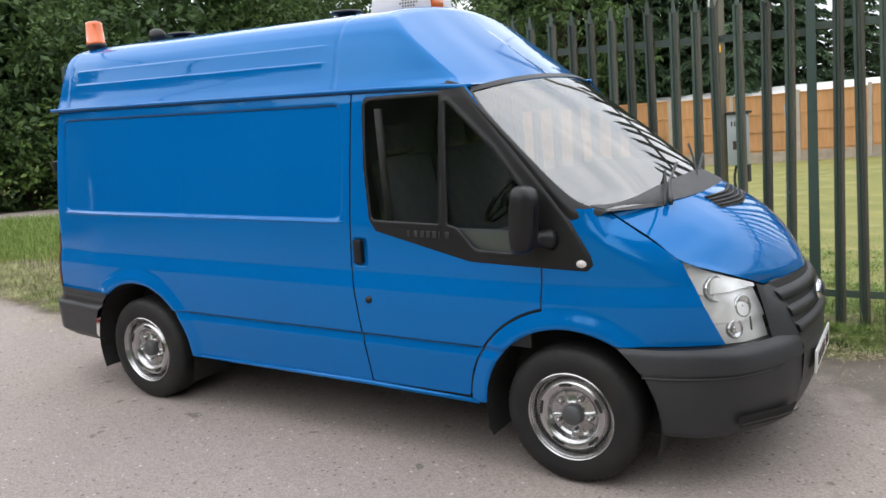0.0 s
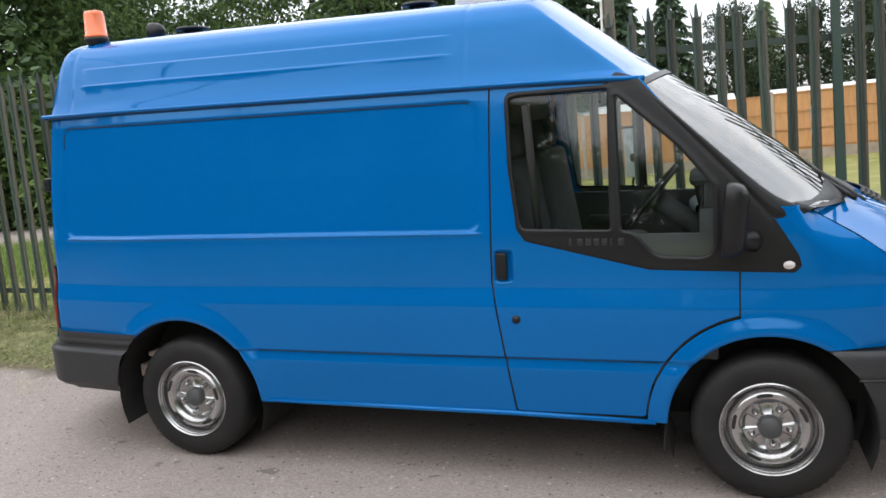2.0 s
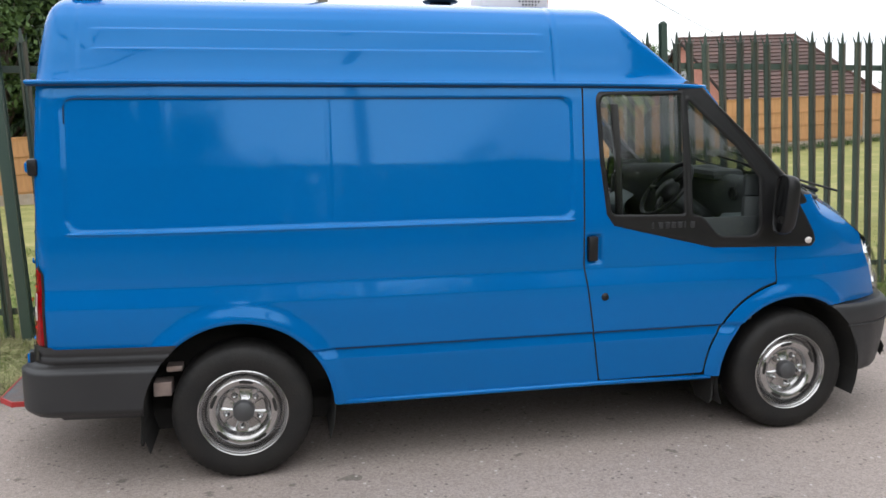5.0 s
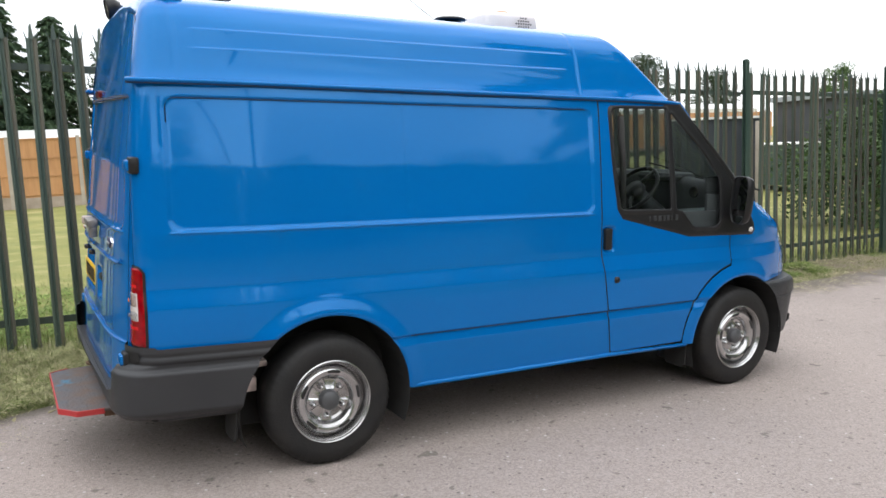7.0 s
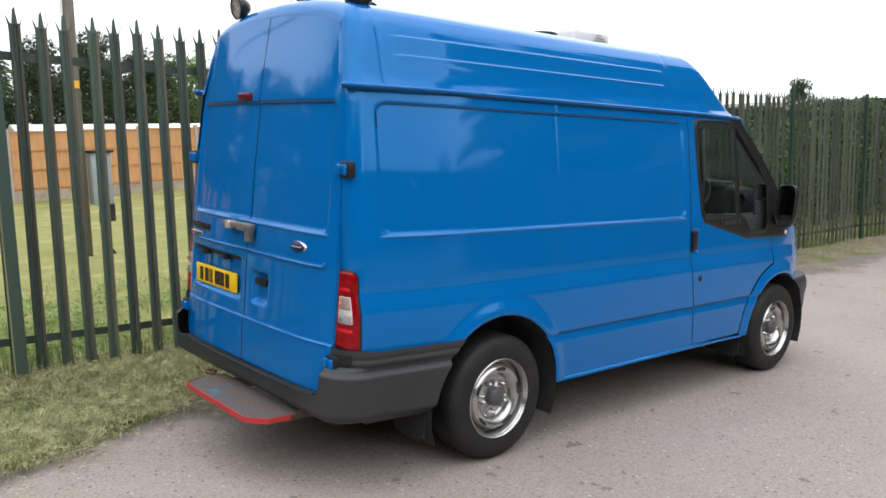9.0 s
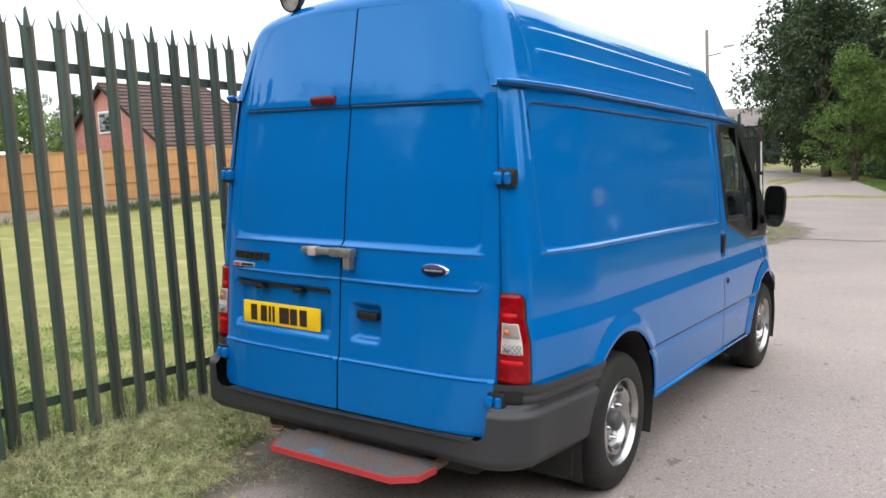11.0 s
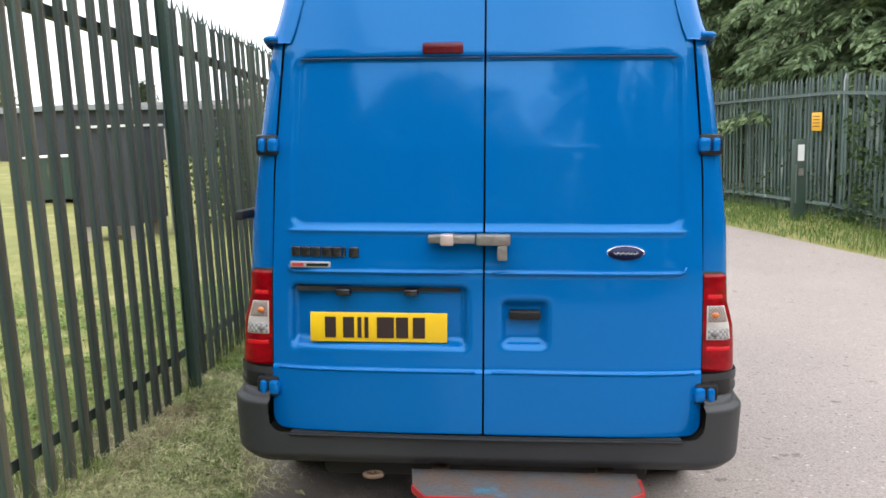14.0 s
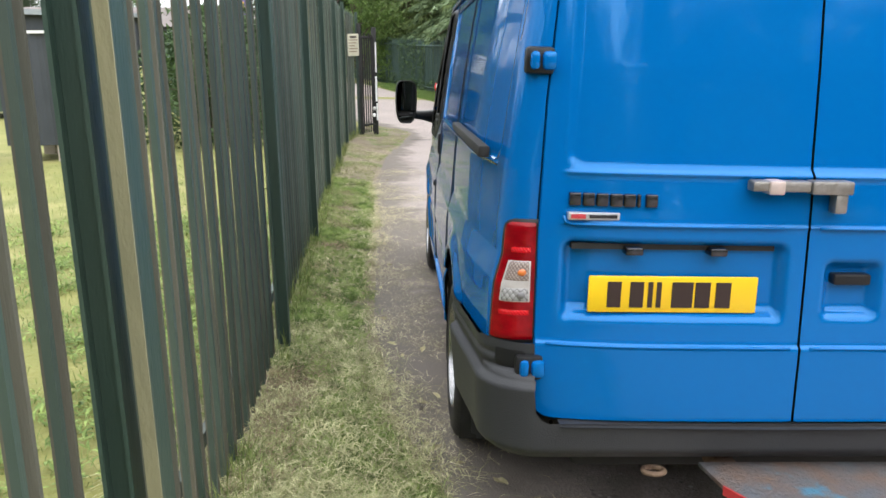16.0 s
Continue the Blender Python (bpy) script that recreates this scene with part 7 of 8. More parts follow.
def caravan(x, y, length, turn, wall=CARAVAN, sink=0.0):
    ob = thing("static_caravan", "long pale static caravan with a shallow pitched roof", "caravan", pose(x, y, ground_z(min(x, 55), min(y, 55)) - sink, 0, 0, turn), "caravans beyond the garden fence")
    box("body", (0, 0, 0.5), (length, 3.4, 2.75), wall, ob, bevel=0.05)
    V = [(-0.15, -0.15, 2.72), (length + 0.15, -0.15, 2.72), (length + 0.15, 1.7, 3.3), (-0.15, 1.7, 3.3), (-0.15, 3.55, 2.72), (length + 0.15, 3.55, 2.72)]
    mk("roof", V, [(0, 1, 2, 3), (3, 2, 5, 4), (0, 3, 4), (1, 5, 2), (0, 4, 5, 1)], WHITEPLATE, ob, smooth=False)
    for k in range(int(length / 2.4)):
        w = box("window", (0.8 + k * 2.3, -0.02, 1.5), (1.9 + k * 2.3, 0.01, 2.4), WINDOW, ob)


caravan(34.5, 50, 11, 8)
caravan(47.0, 52, 11, 6)
caravan(59.5, 53, 11, 10)
caravan(72, 50, 12, -12)
caravan(-6, 29, 10, 3, CARAVANB, sink=1.05)
caravan(5.5, 30, 9, -2, CARAVANB, sink=1.05)
caravan(15.0, 44, 8, 2)
caravan(56, 35, 12, -35)
caravan(66, 27, 12, -40)


def site_store(label, at, L, Dp, z0, Hs, mat, seg):
    """A ribbed steel store on blocks, with a pale roof edge."""
    ob = thing("site_store", label, "container", at)
    bm = bmesh.new()
    ring = [(L * i / seg, -0.035 if (i // 2) % 2 else 0.0) for i in range(seg + 1)] + [(L, Dp), (0, Dp)]
    lo = [bm.verts.new((x, y, z0)) for x, y in ring]
    hi = [bm.verts.new((x, y, Hs)) for x, y in ring]
    for i in range(len(ring)):
        j = (i + 1) % len(ring)
        bm.faces.new((lo[i], lo[j], hi[j], hi[i]))
    bm.faces.new(hi)
    part("corrugated_body", bm, mat, ob, smooth=False)
    box("roof_edge", (-0.04, -0.06, Hs), (L + 0.04, Dp + 0.04, Hs + 0.045), WHITEPLATE, ob)
    for x in (0.05, L - 0.25):
        for y in (0.02, Dp - 0.25):
            box("block", (x, y, -0.45), (x + 0.2, y + 0.2, z0), CONCRETE, ob)
    return ob


site_store("small dark slate steel store on blocks", pose(10.9, 7.72, -0.38, 0, 0, -90), 1.05, 1.5, 0.30, 2.12, CONTAINER, 12)
site_store("low dark green steel store on blocks", pose(18.6, 13.4, ground_z(18.6, 13.0), 0, 0, -75), 2.6, 1.4, 0.06, 1.25, GREENPOST, 16)
pale_post = thing("pale_post", "pale weathered timber post in the rough grass", "post")
box("post_shaft", (11.9, 6.32, ground_z(11.9, 6.3) - 0.1), (11.98, 6.40, ground_z(11.9, 6.3) + 2.05), CONCRETE, pale_post, bevel=0.008)
shed = thing("storage_shed", "low grey sheds behind the field with flat roofs", "shed", pose(34, 20, ground_z(34, 20) - 0.2, 0, 0, -18))
box("shed_body", (0, 0, 0), (14, 5, 2.7), CONTAINER, shed)
box("shed_roof", (-0.3, -0.3, 2.7), (14.3, 5.3, 2.95), GREYBOX, shed)
barn = thing("far_barn", "long low brown-roofed barn beyond the caravans", "barn", pose(74, 14, -1.6, 0, 0, 106))
box("barn_wall", (0, 0, 0), (30, 9, 4.2), CONTAINER, barn)
mk("barn_roof", [(-0.5, -0.5, 4.1), (30.5, -0.5, 4.1), (30.5, 4.5, 5.7), (-0.5, 4.5, 5.7), (-0.5, 9.5, 4.1), (30.5, 9.5, 4.1)], [(0, 1, 2, 3), (3, 2, 5, 4), (0, 3, 4), (1, 5, 2), (0, 4, 5, 1)], BARNROOF, barn, smooth=False)


# ---- trees, ivy and grass ----
def leaf_cloud(centres, radii, per, size, rnd, droop=0.25, stretch=1.0):
    """Many small bent leaves scattered through clumps; returns vertices and faces."""
    V, F = [], []
    for (c, r, n) in zip(centres, radii, per):
        d = rnd.normal(size=(n, 3))
        d /= np.linalg.norm(d, axis=1)[:, None] + 1e-9
        rad = r * rnd.uniform(0.45, 1.0, n) ** 0.55
        p = c + d * rad[:, None] * np.array([1, 1, 0.75])
        a = rnd.normal(size=(n, 3)) + d * 0.5
        a[:, 2] -= droop
        a /= np.linalg.norm(a, axis=1)[:, None]
        b = np.cross(a, rnd.normal(size=(n, 3)))
        b /= np.linalg.norm(b, axis=1)[:, None] + 1e-9
        s = size * rnd.uniform(0.6, 1.35, n)[:, None]
        base = len(V) * 0
        q0, q1, q2, q3 = p - a * s * stretch, p + b * s * 0.42, p + a * s * stretch, p - b * s * 0.42
        V.append(np.stack([q0, q1, q2, q3], axis=1).reshape(-1, 3))
        F.append(n)
    V = np.concatenate(V)
    total = sum(F)
    idx = np.arange(total * 4).reshape(-1, 4)
    return V, idx


def leaf_mesh(name, V, quads, mat):
    me = bpy.data.meshes.new(name)
    me.vertices.add(len(V))
    me.vertices.foreach_set("co", np.asarray(V, np.float32).ravel())
    n = len(quads)
    me.loops.add(n * 4)
    me.loops.foreach_set("vertex_index", quads.astype(np.int32).ravel())
    me.polygons.add(n)
    me.polygons.foreach_set("loop_start", np.arange(0, n * 4, 4, dtype=np.int32))
    me.polygons.foreach_set("loop_total", np.full(n, 4, dtype=np.int32))
    me.materials.append(mat)
    me.update(calc_edges=True)
    return me


def broadleaf(seed, height, spread, leaves, size, leaf_mat, trunk_h=0.3):
    """A broad-leaved tree: leaning trunk, forking limbs, and clumps of leaves with gaps between."""
    rnd = np.random.RandomState(seed)
    V, F = [], []

    def limb(pts, radii):
        tv, tf = tube(spline(pts, 7), list(np.interp(np.linspace(0, 1, 7), np.linspace(0, 1, len(radii)), radii)), 7)
        b = len(V)
        V.extend(tuple(v) for v in tv)
        F.extend(tuple(i + b for i in f) for f in tf)

    top = np.array([rnd.uniform(-0.4, 0.4), rnd.uniform(-0.4, 0.4), height * 0.72])
    limb([(0, 0, -0.3), tuple(top * np.array([0.3, 0.6, 0.5])), tuple(top)], [height * 0.028, height * 0.018, height * 0.007])
    centres, radii, per = [], [], []
    count = 26
    for k in range(count):
        a = k * 2.4 + rnd.uniform(-0.4, 0.4)
        h = height * (trunk_h + (1 - trunk_h) * ((k + 0.5) / count) ** 0.9)
        w = spread * math.sin(math.pi * min(0.97, (h / height - trunk_h * 0.75) / (1.06 - trunk_h * 0.75)) ** 0.8) * rnd.uniform(0.35, 1.0)
        end = np.array([math.cos(a) * w, math.sin(a) * w, h])
        start = top * np.clip(h / height - 0.18, 0.15, 0.95)
        limb([tuple(start), tuple((start + end) / 2 + np.array([0, 0, 0.2])), tuple(end)], [height * 0.009, height * 0.005, 0.015])
        for j in range(3):
            centres.append(end + rnd.uniform(-1, 1, 3) * spread * 0.22)
            radii.append(spread * rnd.uniform(0.20, 0.40))
            per.append(int(leaves / count / 3 * rnd.uniform(0.6, 1.4)))
    LV, LQ = leaf_cloud(centres, radii, per, size, rnd)
    me = bpy.data.meshes.new("trunk")
    me.from_pydata(V, [], F)
    me.materials.append(BARK)
    me.polygons.foreach_set("use_smooth", [True] * len(me.polygons))
    return me, leaf_mesh("crown", LV, LQ, leaf_mat)


def conifer(seed, height, spread, leaves, size, leaf_mat, bark=None, skirt=0.05):
    """A feathery cypress: straight trunk and tiers of drooping sprays."""
    rnd = np.random.RandomState(seed)
    V, F = [], []

    def limb(pts, radii):
        tv, tf = tube(pts, radii, 6)
        b = len(V)
        V.extend(tuple(v) for v in tv)
        F.extend(tuple(i + b for i in f) for f in tf)

    limb([(0, 0, -0.3), (rnd.uniform(-.1, .1), 0, height * 0.5), (0, rnd.uniform(-.1, .1), height * 0.97)], [height * 0.022, height * 0.014, 0.02])
    pts, dirs = [], []
    tiers = 150
    for k in range(tiers):
        f = skirt + (0.985 - skirt) * (k / tiers) ** 0.95
        h = height * f
        reach = spread * (1 - f) ** 0.72 * rnd.uniform(0.62, 1.12) + 0.22
        a = k * 2.39996 + rnd.uniform(-0.5, 0.5)
        e = np.array([math.cos(a), math.sin(a), 0.0])
        g = np.array([-math.sin(a), math.cos(a), 0.0])
        n = int(leaves / tiers * (0.30 + 1.4 * (1 - f)))
        fingers = 7
        s = (rnd.randint(0, fingers, n) + 0.6 + rnd.normal(size=n) * 0.06) / fingers
        flank_sign = rnd.choice([-1.0, 1.0], n)
        along = rnd.uniform(0, 1, n) ** 0.8
        lift, sag = rnd.uniform(0.10, 0.34), rnd.uniform(0.38, 0.62)
        rib = e[None, :] * (reach * s)[:, None]
        rib[:, 2] = h + reach * (lift * s - sag * s ** 2)
        out = e[None, :] * rnd.uniform(0.6, 0.95, n)[:, None] + g[None, :] * (flank_sign * rnd.uniform(0.45, 0.85, n))[:, None]
        blen = (reach * 0.36 * (1.12 - s) + 0.16) * along
        p = rib + out * blen[:, None] + rnd.normal(size=(n, 3)) * 0.035
        p[:, 2] -= 0.42 * blen * along
        d = out + rnd.normal(size=(n, 3)) * 0.28
        d[:, 2] -= 0.25 + 0.75 * along
        pts.append(p)
        dirs.append(d / np.linalg.norm(d, axis=1)[:, None])
        if k % 2 == 0:
            limb([(0, 0, h), tuple(e * reach * 0.5 + np.array([0, 0, h + reach * (lift * 0.5 - sag * 0.25)])), tuple(e * reach * 0.92 + np.array([0, 0, h + reach * (lift * 0.92 - sag * 0.85)]))], [0.05 * height / 12, 0.025, 0.008])
    P, D = np.concatenate(pts), np.concatenate(dirs)
    n = len(P)
    B = np.cross(D, rnd.normal(size=(n, 3)))
    B /= np.linalg.norm(B, axis=1)[:, None] + 1e-9
    s = size * rnd.uniform(0.6, 1.4, n)[:, None]
    LV = np.stack([P - D * s * 0.5, P + B * s * 0.22 + D * s * 0.15, P + D * s, P - B * s * 0.22 + D * s * 0.15], axis=1).reshape(-1, 3)
    me = bpy.data.meshes.new("trunk")
    me.from_pydata(V, [], F)
    me.materials.append(bark or BARK)
    me.polygons.foreach_set("use_smooth", [True] * len(me.polygons))
    return me, leaf_mesh("crown", LV, np.arange(n * 4).reshape(-1, 4), leaf_mat)


KINDS = {
    "oak": (broadleaf(11, 10.0, 4.2, 17000, 0.14, LEAFA, 0.18), "broad-leaved tree with a dense mid-green crown", "tree"),
    "ash": (broadleaf(12, 10.0, 3.8, 17000, 0.14, LEAFB, 0.12), "dark broad-leaved tree with drooping boughs", "tree"),
    "willow": (broadleaf(13, 10.0, 3.6, 14000, 0.12, LEAFC, 0.14), "pale green leafy tree", "tree"),
    "bush": (broadleaf(14, 3.2, 2.0, 5000, 0.10, LEAFC, 0.05), "rounded bright green bush", "bush"),
    "shrub": (broadleaf(15, 3.2, 2.2, 6500, 0.085, IVY, 0.05), "dense dark green shrub behind the palisade fence", "shrub"),
    "cypress": (conifer(21, 12.0, 3.6, 90000, 0.115, NEEDLE, REDBARK, 0.16), "tall dark cypress with feathery drooping sprays", "tree"),
    "leyland": (conifer(22, 12.0, 3.0, 90000, 0.115, NEEDLEB, REDBARK, 0.05), "tall yellow-green leyland cypress", "tree"),
    "spruce": (conifer(23, 12.0, 3.6, 42000, 0.20, DARKNEEDLE, None, 0.06), "dark conifer with a ragged outline", "tree"),
}


def plant(kind, x, y, height, turn=0.0, wide=1.0, group="trees round the lane"):
    (trunk, crown), label, cat = KINDS[kind]
    base = {"bush": 3.2, "shrub": 3.2, "oak": 10.0, "ash": 10.0, "willow": 10.0}.get(kind, 12.0)
    ob = thing({"bush": "bush", "shrub": "shrub"}.get(kind, "tree"), label, cat, pose(x, y, ground_z(max(-60, min(60, x)), max(-60, min(60, y))), 0, 0, turn) @ Matrix.Diagonal((height / base * wide, height / base * wide, height / base, 1)), group)
    for nm, me in (("trunk", trunk), ("crown", crown)):
        p = new(nm, me)
        p.parent = ob
    return ob


# beyond the side road, behind the van's tail
TAIL_TREES = [
    ("oak", -19, 12.5, 6.0), ("ash", -24, 9.0, 11), ("oak", -18, 20, 9.0), ("oak", -13.5, 24, 8.2), ("ash", -23, 17, 7.5), ("ash", -29, 13, 7.5), ("oak", -31, 22, 8.5), ("ash", -36, 8, 12), ("oak", -22, 27, 11),
    ("oak", -10, 30, 9.5), ("ash", -27, 33, 10), ("bush", -17.5, 12.2, 3.4), ("bush", -20.5, 9.0, 3.2), ("bush", -15.2, 15.4, 3.6), ("bush", -24, 6.0, 3.0), ("bush", -13, 18.5, 3.4),
    ("shrub", -19.9, 11.0, 3.4), ("shrub", -21.6, 9.2, 3.6), ("shrub", -18.2, 12.9, 3.4), ("shrub", -23.4, 7.6, 3.6), ("shrub", -16.6, 14.6, 3.2), ("shrub", -21.5, 12.6, 6.8), ("shrub", -24.2, 10.2, 7.0), ("shrub", -19.4, 15.2, 6.6), ("shrub", -27.0, 8.4, 7.2), ("oak", -23, 11.5, 11), ("oak", -26.5, 13.0, 12), ("oak", -20.5, 18.0, 11), ("ash", -30, 11, 13),
]
# dark conifers behind the garden fence
GARDEN_TREES = [
    ("spruce", -14.5, 34, 11), ("spruce", -11.8, 32, 10.5), ("spruce", -9.4, 33.5, 11.5), ("spruce", -7.2, 31.5, 11), ("spruce", -5.0, 33, 11), ("spruce", -2.9, 32.0, 10.4), ("spruce", -8.2, 37, 12), ("spruce", -3.8, 37, 11), ("spruce", -0.6, 33, 8.0), ("spruce", 1.6, 34, 7.2), ("ash", 4.2, 33.5, 5.4), ("cypress", 5.6, 35, 6.3), ("ash", 7.4, 34.5, 5.2), ("ash", 9.8, 35.0, 5.6), ("ash", 12.0, 35.5, 5.0), ("oak", 13.8, 36, 5.0),
    ("willow", 15.6, 37, 5.2), ("bush", 18.0, 37, 4.2),
]
# dark shrubs behind the palisade fence
FENCE_SHRUBS = [
    ("shrub", 12.6, 4.6, 1.9), ("shrub", 14.4, 5.2, 2.3), ("shrub", 16.4, 5.0, 2.5), ("shrub", 18.6, 5.4, 2.6), ("shrub", 21.0, 5.8, 2.6), ("shrub", 23.5, 6.6, 2.8), ("shrub", 26.5, 7.6, 3.0),
]
# far skyline over the caravans
SKYLINE_TREES = [
    ("oak", 38, 72, 8), ("ash", 46, 76, 8), ("oak", 55, 72, 7), ("oak", 64, 68, 6.5), ("ash", 72, 62, 6.5), ("oak", 80, 52, 6.5), ("ash", 88, 40, 6), ("oak", 30, 78, 8), ("oak", 94, 30, 6), ("oak", 22, 78, 8), ("oak", 60, 90, 10), ("ash", 78, 80, 10),
]
# tall cypresses along the far fence
LANE_CYPRESSES = [
    ("shrub", 7.6, -8.1, 2.4), ("shrub", 9.6, -7.7, 2.2), ("shrub", 11.6, -7.3, 2.3), ("shrub", 13.4, -6.9, 2.1), ("shrub", 15.2, -6.4, 2.2),
    ("leyland", 10.5, -9.3, 13), ("cypress", 13.4, -8.0, 12), ("leyland", 15.4, -8.4, 6.0), ("cypress", 17.4, -7.2, 14), ("cypress", 20.6, -6.9, 15), ("leyland", 23.4, -6.0, 12), ("cypress", 26.6, -6.3, 14), ("leyland", 29.0, -4.6, 13), ("cypress", 32.4, -4.6, 15),
    ("leyland", 35.5, -3.6, 13), ("cypress", 39.0, -2.6, 14), ("leyland", 42.5, -1.2, 12), ("leyland", 46.5, 0.6, 13), ("cypress", 50.0, 2.2, 13), ("ash", 47.5, 5.4, 9.5), ("oak", 52, 6.2, 9.5), ("ash", 58, 6, 10), ("ash", 54, 8.2, 10.5), ("willow", 41.5, 3.2, 6.0),
    ("willow", 14.2, -12.6, 7.2),
]
# the far side of the lane, seen only in the van's paint
OPPOSITE_TREES = [
    ("ash", -8.5, -20, 7.4), ("oak", -15, -21, 8.4), ("ash", -22, -18, 10), ("ash", -5.2, -20, 7.0), ("oak", -27, -10, 10), ("ash", -21, -4.5, 9.5), ("oak", -20, -9.5, 9), ("ash", -28.0, 3.2, 10.5),
    ("bush", -16.5, -6.5, 3.4), ("bush", -17.5, -1.5, 3.6), ("ash", -32.5, 1.0, 11), ("oak", -34, -22, 11), ("oak", -12, -22, 9.0), ("oak", -1.6, -18.6, 6.2), ("ash", -4.4, -18.4, 7.0), ("oak", -7.2, -18.8, 6.8), ("ash", -10.0, -18.4, 8.0), ("oak", -13.0, -18.6, 8.2), ("ash", -16.2, -18.2, 8.6), ("oak", -19.4, -17.6, 8.4), ("ash", -24.0, -15.6, 9.0), ("bush", -19, -14, 3.8), ("ash", 8.6, -24, 5.5),
]
HEDGE = [("bush", -24 + 2.1 * k, -17 - 0.5 * (k % 2), (4.8 if k < 11 else 4.15) + 0.25 * math.sin(k * 2.3)) for k in range(19)]
rng = random.Random(8)
for kind, px, py, ph in TAIL_TREES + GARDEN_TREES + FENCE_SHRUBS + SKYLINE_TREES + LANE_CYPRESSES + OPPOSITE_TREES + HEDGE:
    plant(kind, px, py, ph, rng.uniform(0, 360), rng.uniform(0.9, 1.12))
shade_pole = thing("timber_pole", "weathered timber pole across the lane", "pole")
mk("pole_shaft", *tube([(2.2, -13.5, -0.6), (2.21, -13.5, 4.0), (2.23, -13.5, 9.0)], [0.16, 0.14, 0.11], 12), POLE, shade_pole)

# ivy on the far fence
rnd = np.random.RandomState(31)
centres, radii, per = [], [], []
for (xa, ya), (xb, yb) in zip(RIGHT_LINE, RIGHT_LINE[1:]):
    n = int(math.hypot(xb - xa, yb - ya) / 0.28)
    for k in range(n):
        f = (k + rnd.uniform(0, 1)) / n
        x, y = xa + (xb - xa) * f, ya + (yb - ya) * f
        h = rnd.uniform(0.05, 0.55) if x > 12 else rnd.uniform(0.05, 0.85)
        centres.append(np.array([x, y + 0.10, ground_z(x, y) + h]))
        radii.append(rnd.uniform(0.14, 0.30))
        per.append(26)
for x0, top in ((9.2, 1.9), (8.2, 2.3), (7.4, 2.3), (36, 2.2), (38, 2.4), (40, 2.4), (43, 2.5), (46, 2.5), (35, 2.0), (37, 2.3), (41.5, 2.4)):
    y0 = float(edge_y(RIGHT_LINE, x0))
    for k in range(14):
        centres.append(np.array([x0 + rnd.uniform(-0.35, 0.35), y0 + 0.12, ground_z(x0, y0) + top * (k + 0.5) / 14]))
        radii.append(rnd.uniform(0.12, 0.26))
        per.append(30)
LV, LQ = leaf_cloud(centres, radii, per, 0.055, rnd, 0.4, 0.8)
tagged(new("ivy", leaf_mesh("ivy", LV, LQ, IVY)), "dark green ivy and brambles on the far fence", "ivy", kind="stuff")


def blades(name, points, length, width, mat, label, rnd, flat=0.0):
    """Short bent blades, one tapering quad each."""
    n = len(points)
    P = np.asarray(points)
    a = rnd.uniform(0, 2 * math.pi, n)
    lean = rnd.uniform(0.15, 0.7, n) + flat
    L = length * rnd.uniform(0.5, 1.4, n)
    e = np.stack([np.cos(a), np.sin(a), np.zeros(n)], axis=1)
    s = np.stack([-np.sin(a), np.cos(a), np.zeros(n)], axis=1) * width
    up = np.array([0, 0, 1.0])
    tip = P + e * (L * np.sin(np.minimum(lean, 1.5)))[:, None] + up * (L * np.cos(np.minimum(lean, 1.5)))[:, None]
    mid = P + e * (L * 0.4 * np.sin(np.minimum(lean, 1.5)) * 0.7)[:, None] + up * (L * 0.55 * np.cos(np.minimum(lean, 1.5) * 0.8))[:, None]
    V = np.stack([P - s, mid - s * 0.8, tip, mid + s * 0.8], axis=1).reshape(-1, 3)
    return tagged(new(name, leaf_mesh(name, V, np.arange(n * 4).reshape(-1, 4), mat)), label, "grass", kind="stuff")


def scatter(n, x0, x1, lo, hi, rnd, lift=0.0, keep=None):
    x = rnd.uniform(x0, x1, n)
    f = rnd.uniform(0, 1, n)
    a, b = lo(x), hi(x)
    y = a + (b - a) * f
    p = np.stack([x, y, level(x, y) + lift], axis=1)
    return p if keep is None else p[keep(p)]


def patchy(p, scale, limit):
    return np.array([noise.noise(Vector((q[0] * scale, q[1] * scale, 3.1))) > limit for q in p])


grnd = np.random.RandomState(77)
near_lo, near_hi = (lambda x: edge_y(VERGE_EDGE, x) - 0.05), (lambda x: edge_y(FENCE_LINE, x) + 0.25)
blades("verge_grass", scatter(46000, -4, 16, near_lo, near_hi, grnd, 0.0, lambda p: patchy(p, 1.3, -0.12)), 0.045, 0.0018, BLADE, "short green verge grass", grnd, 0.35)


def clumps(n, per, x0, x1, lo, hi, rnd, spread, lift, keep):
    """Points gathered in tufts rather than spread evenly."""
    c = scatter(n, x0, x1, lo, hi, rnd, lift, keep)
    p = np.repeat(c, per, axis=0) + np.concatenate([rnd.normal(size=(len(c) * per, 2)) * spread, np.zeros((len(c) * per, 1))], axis=1)
    return p


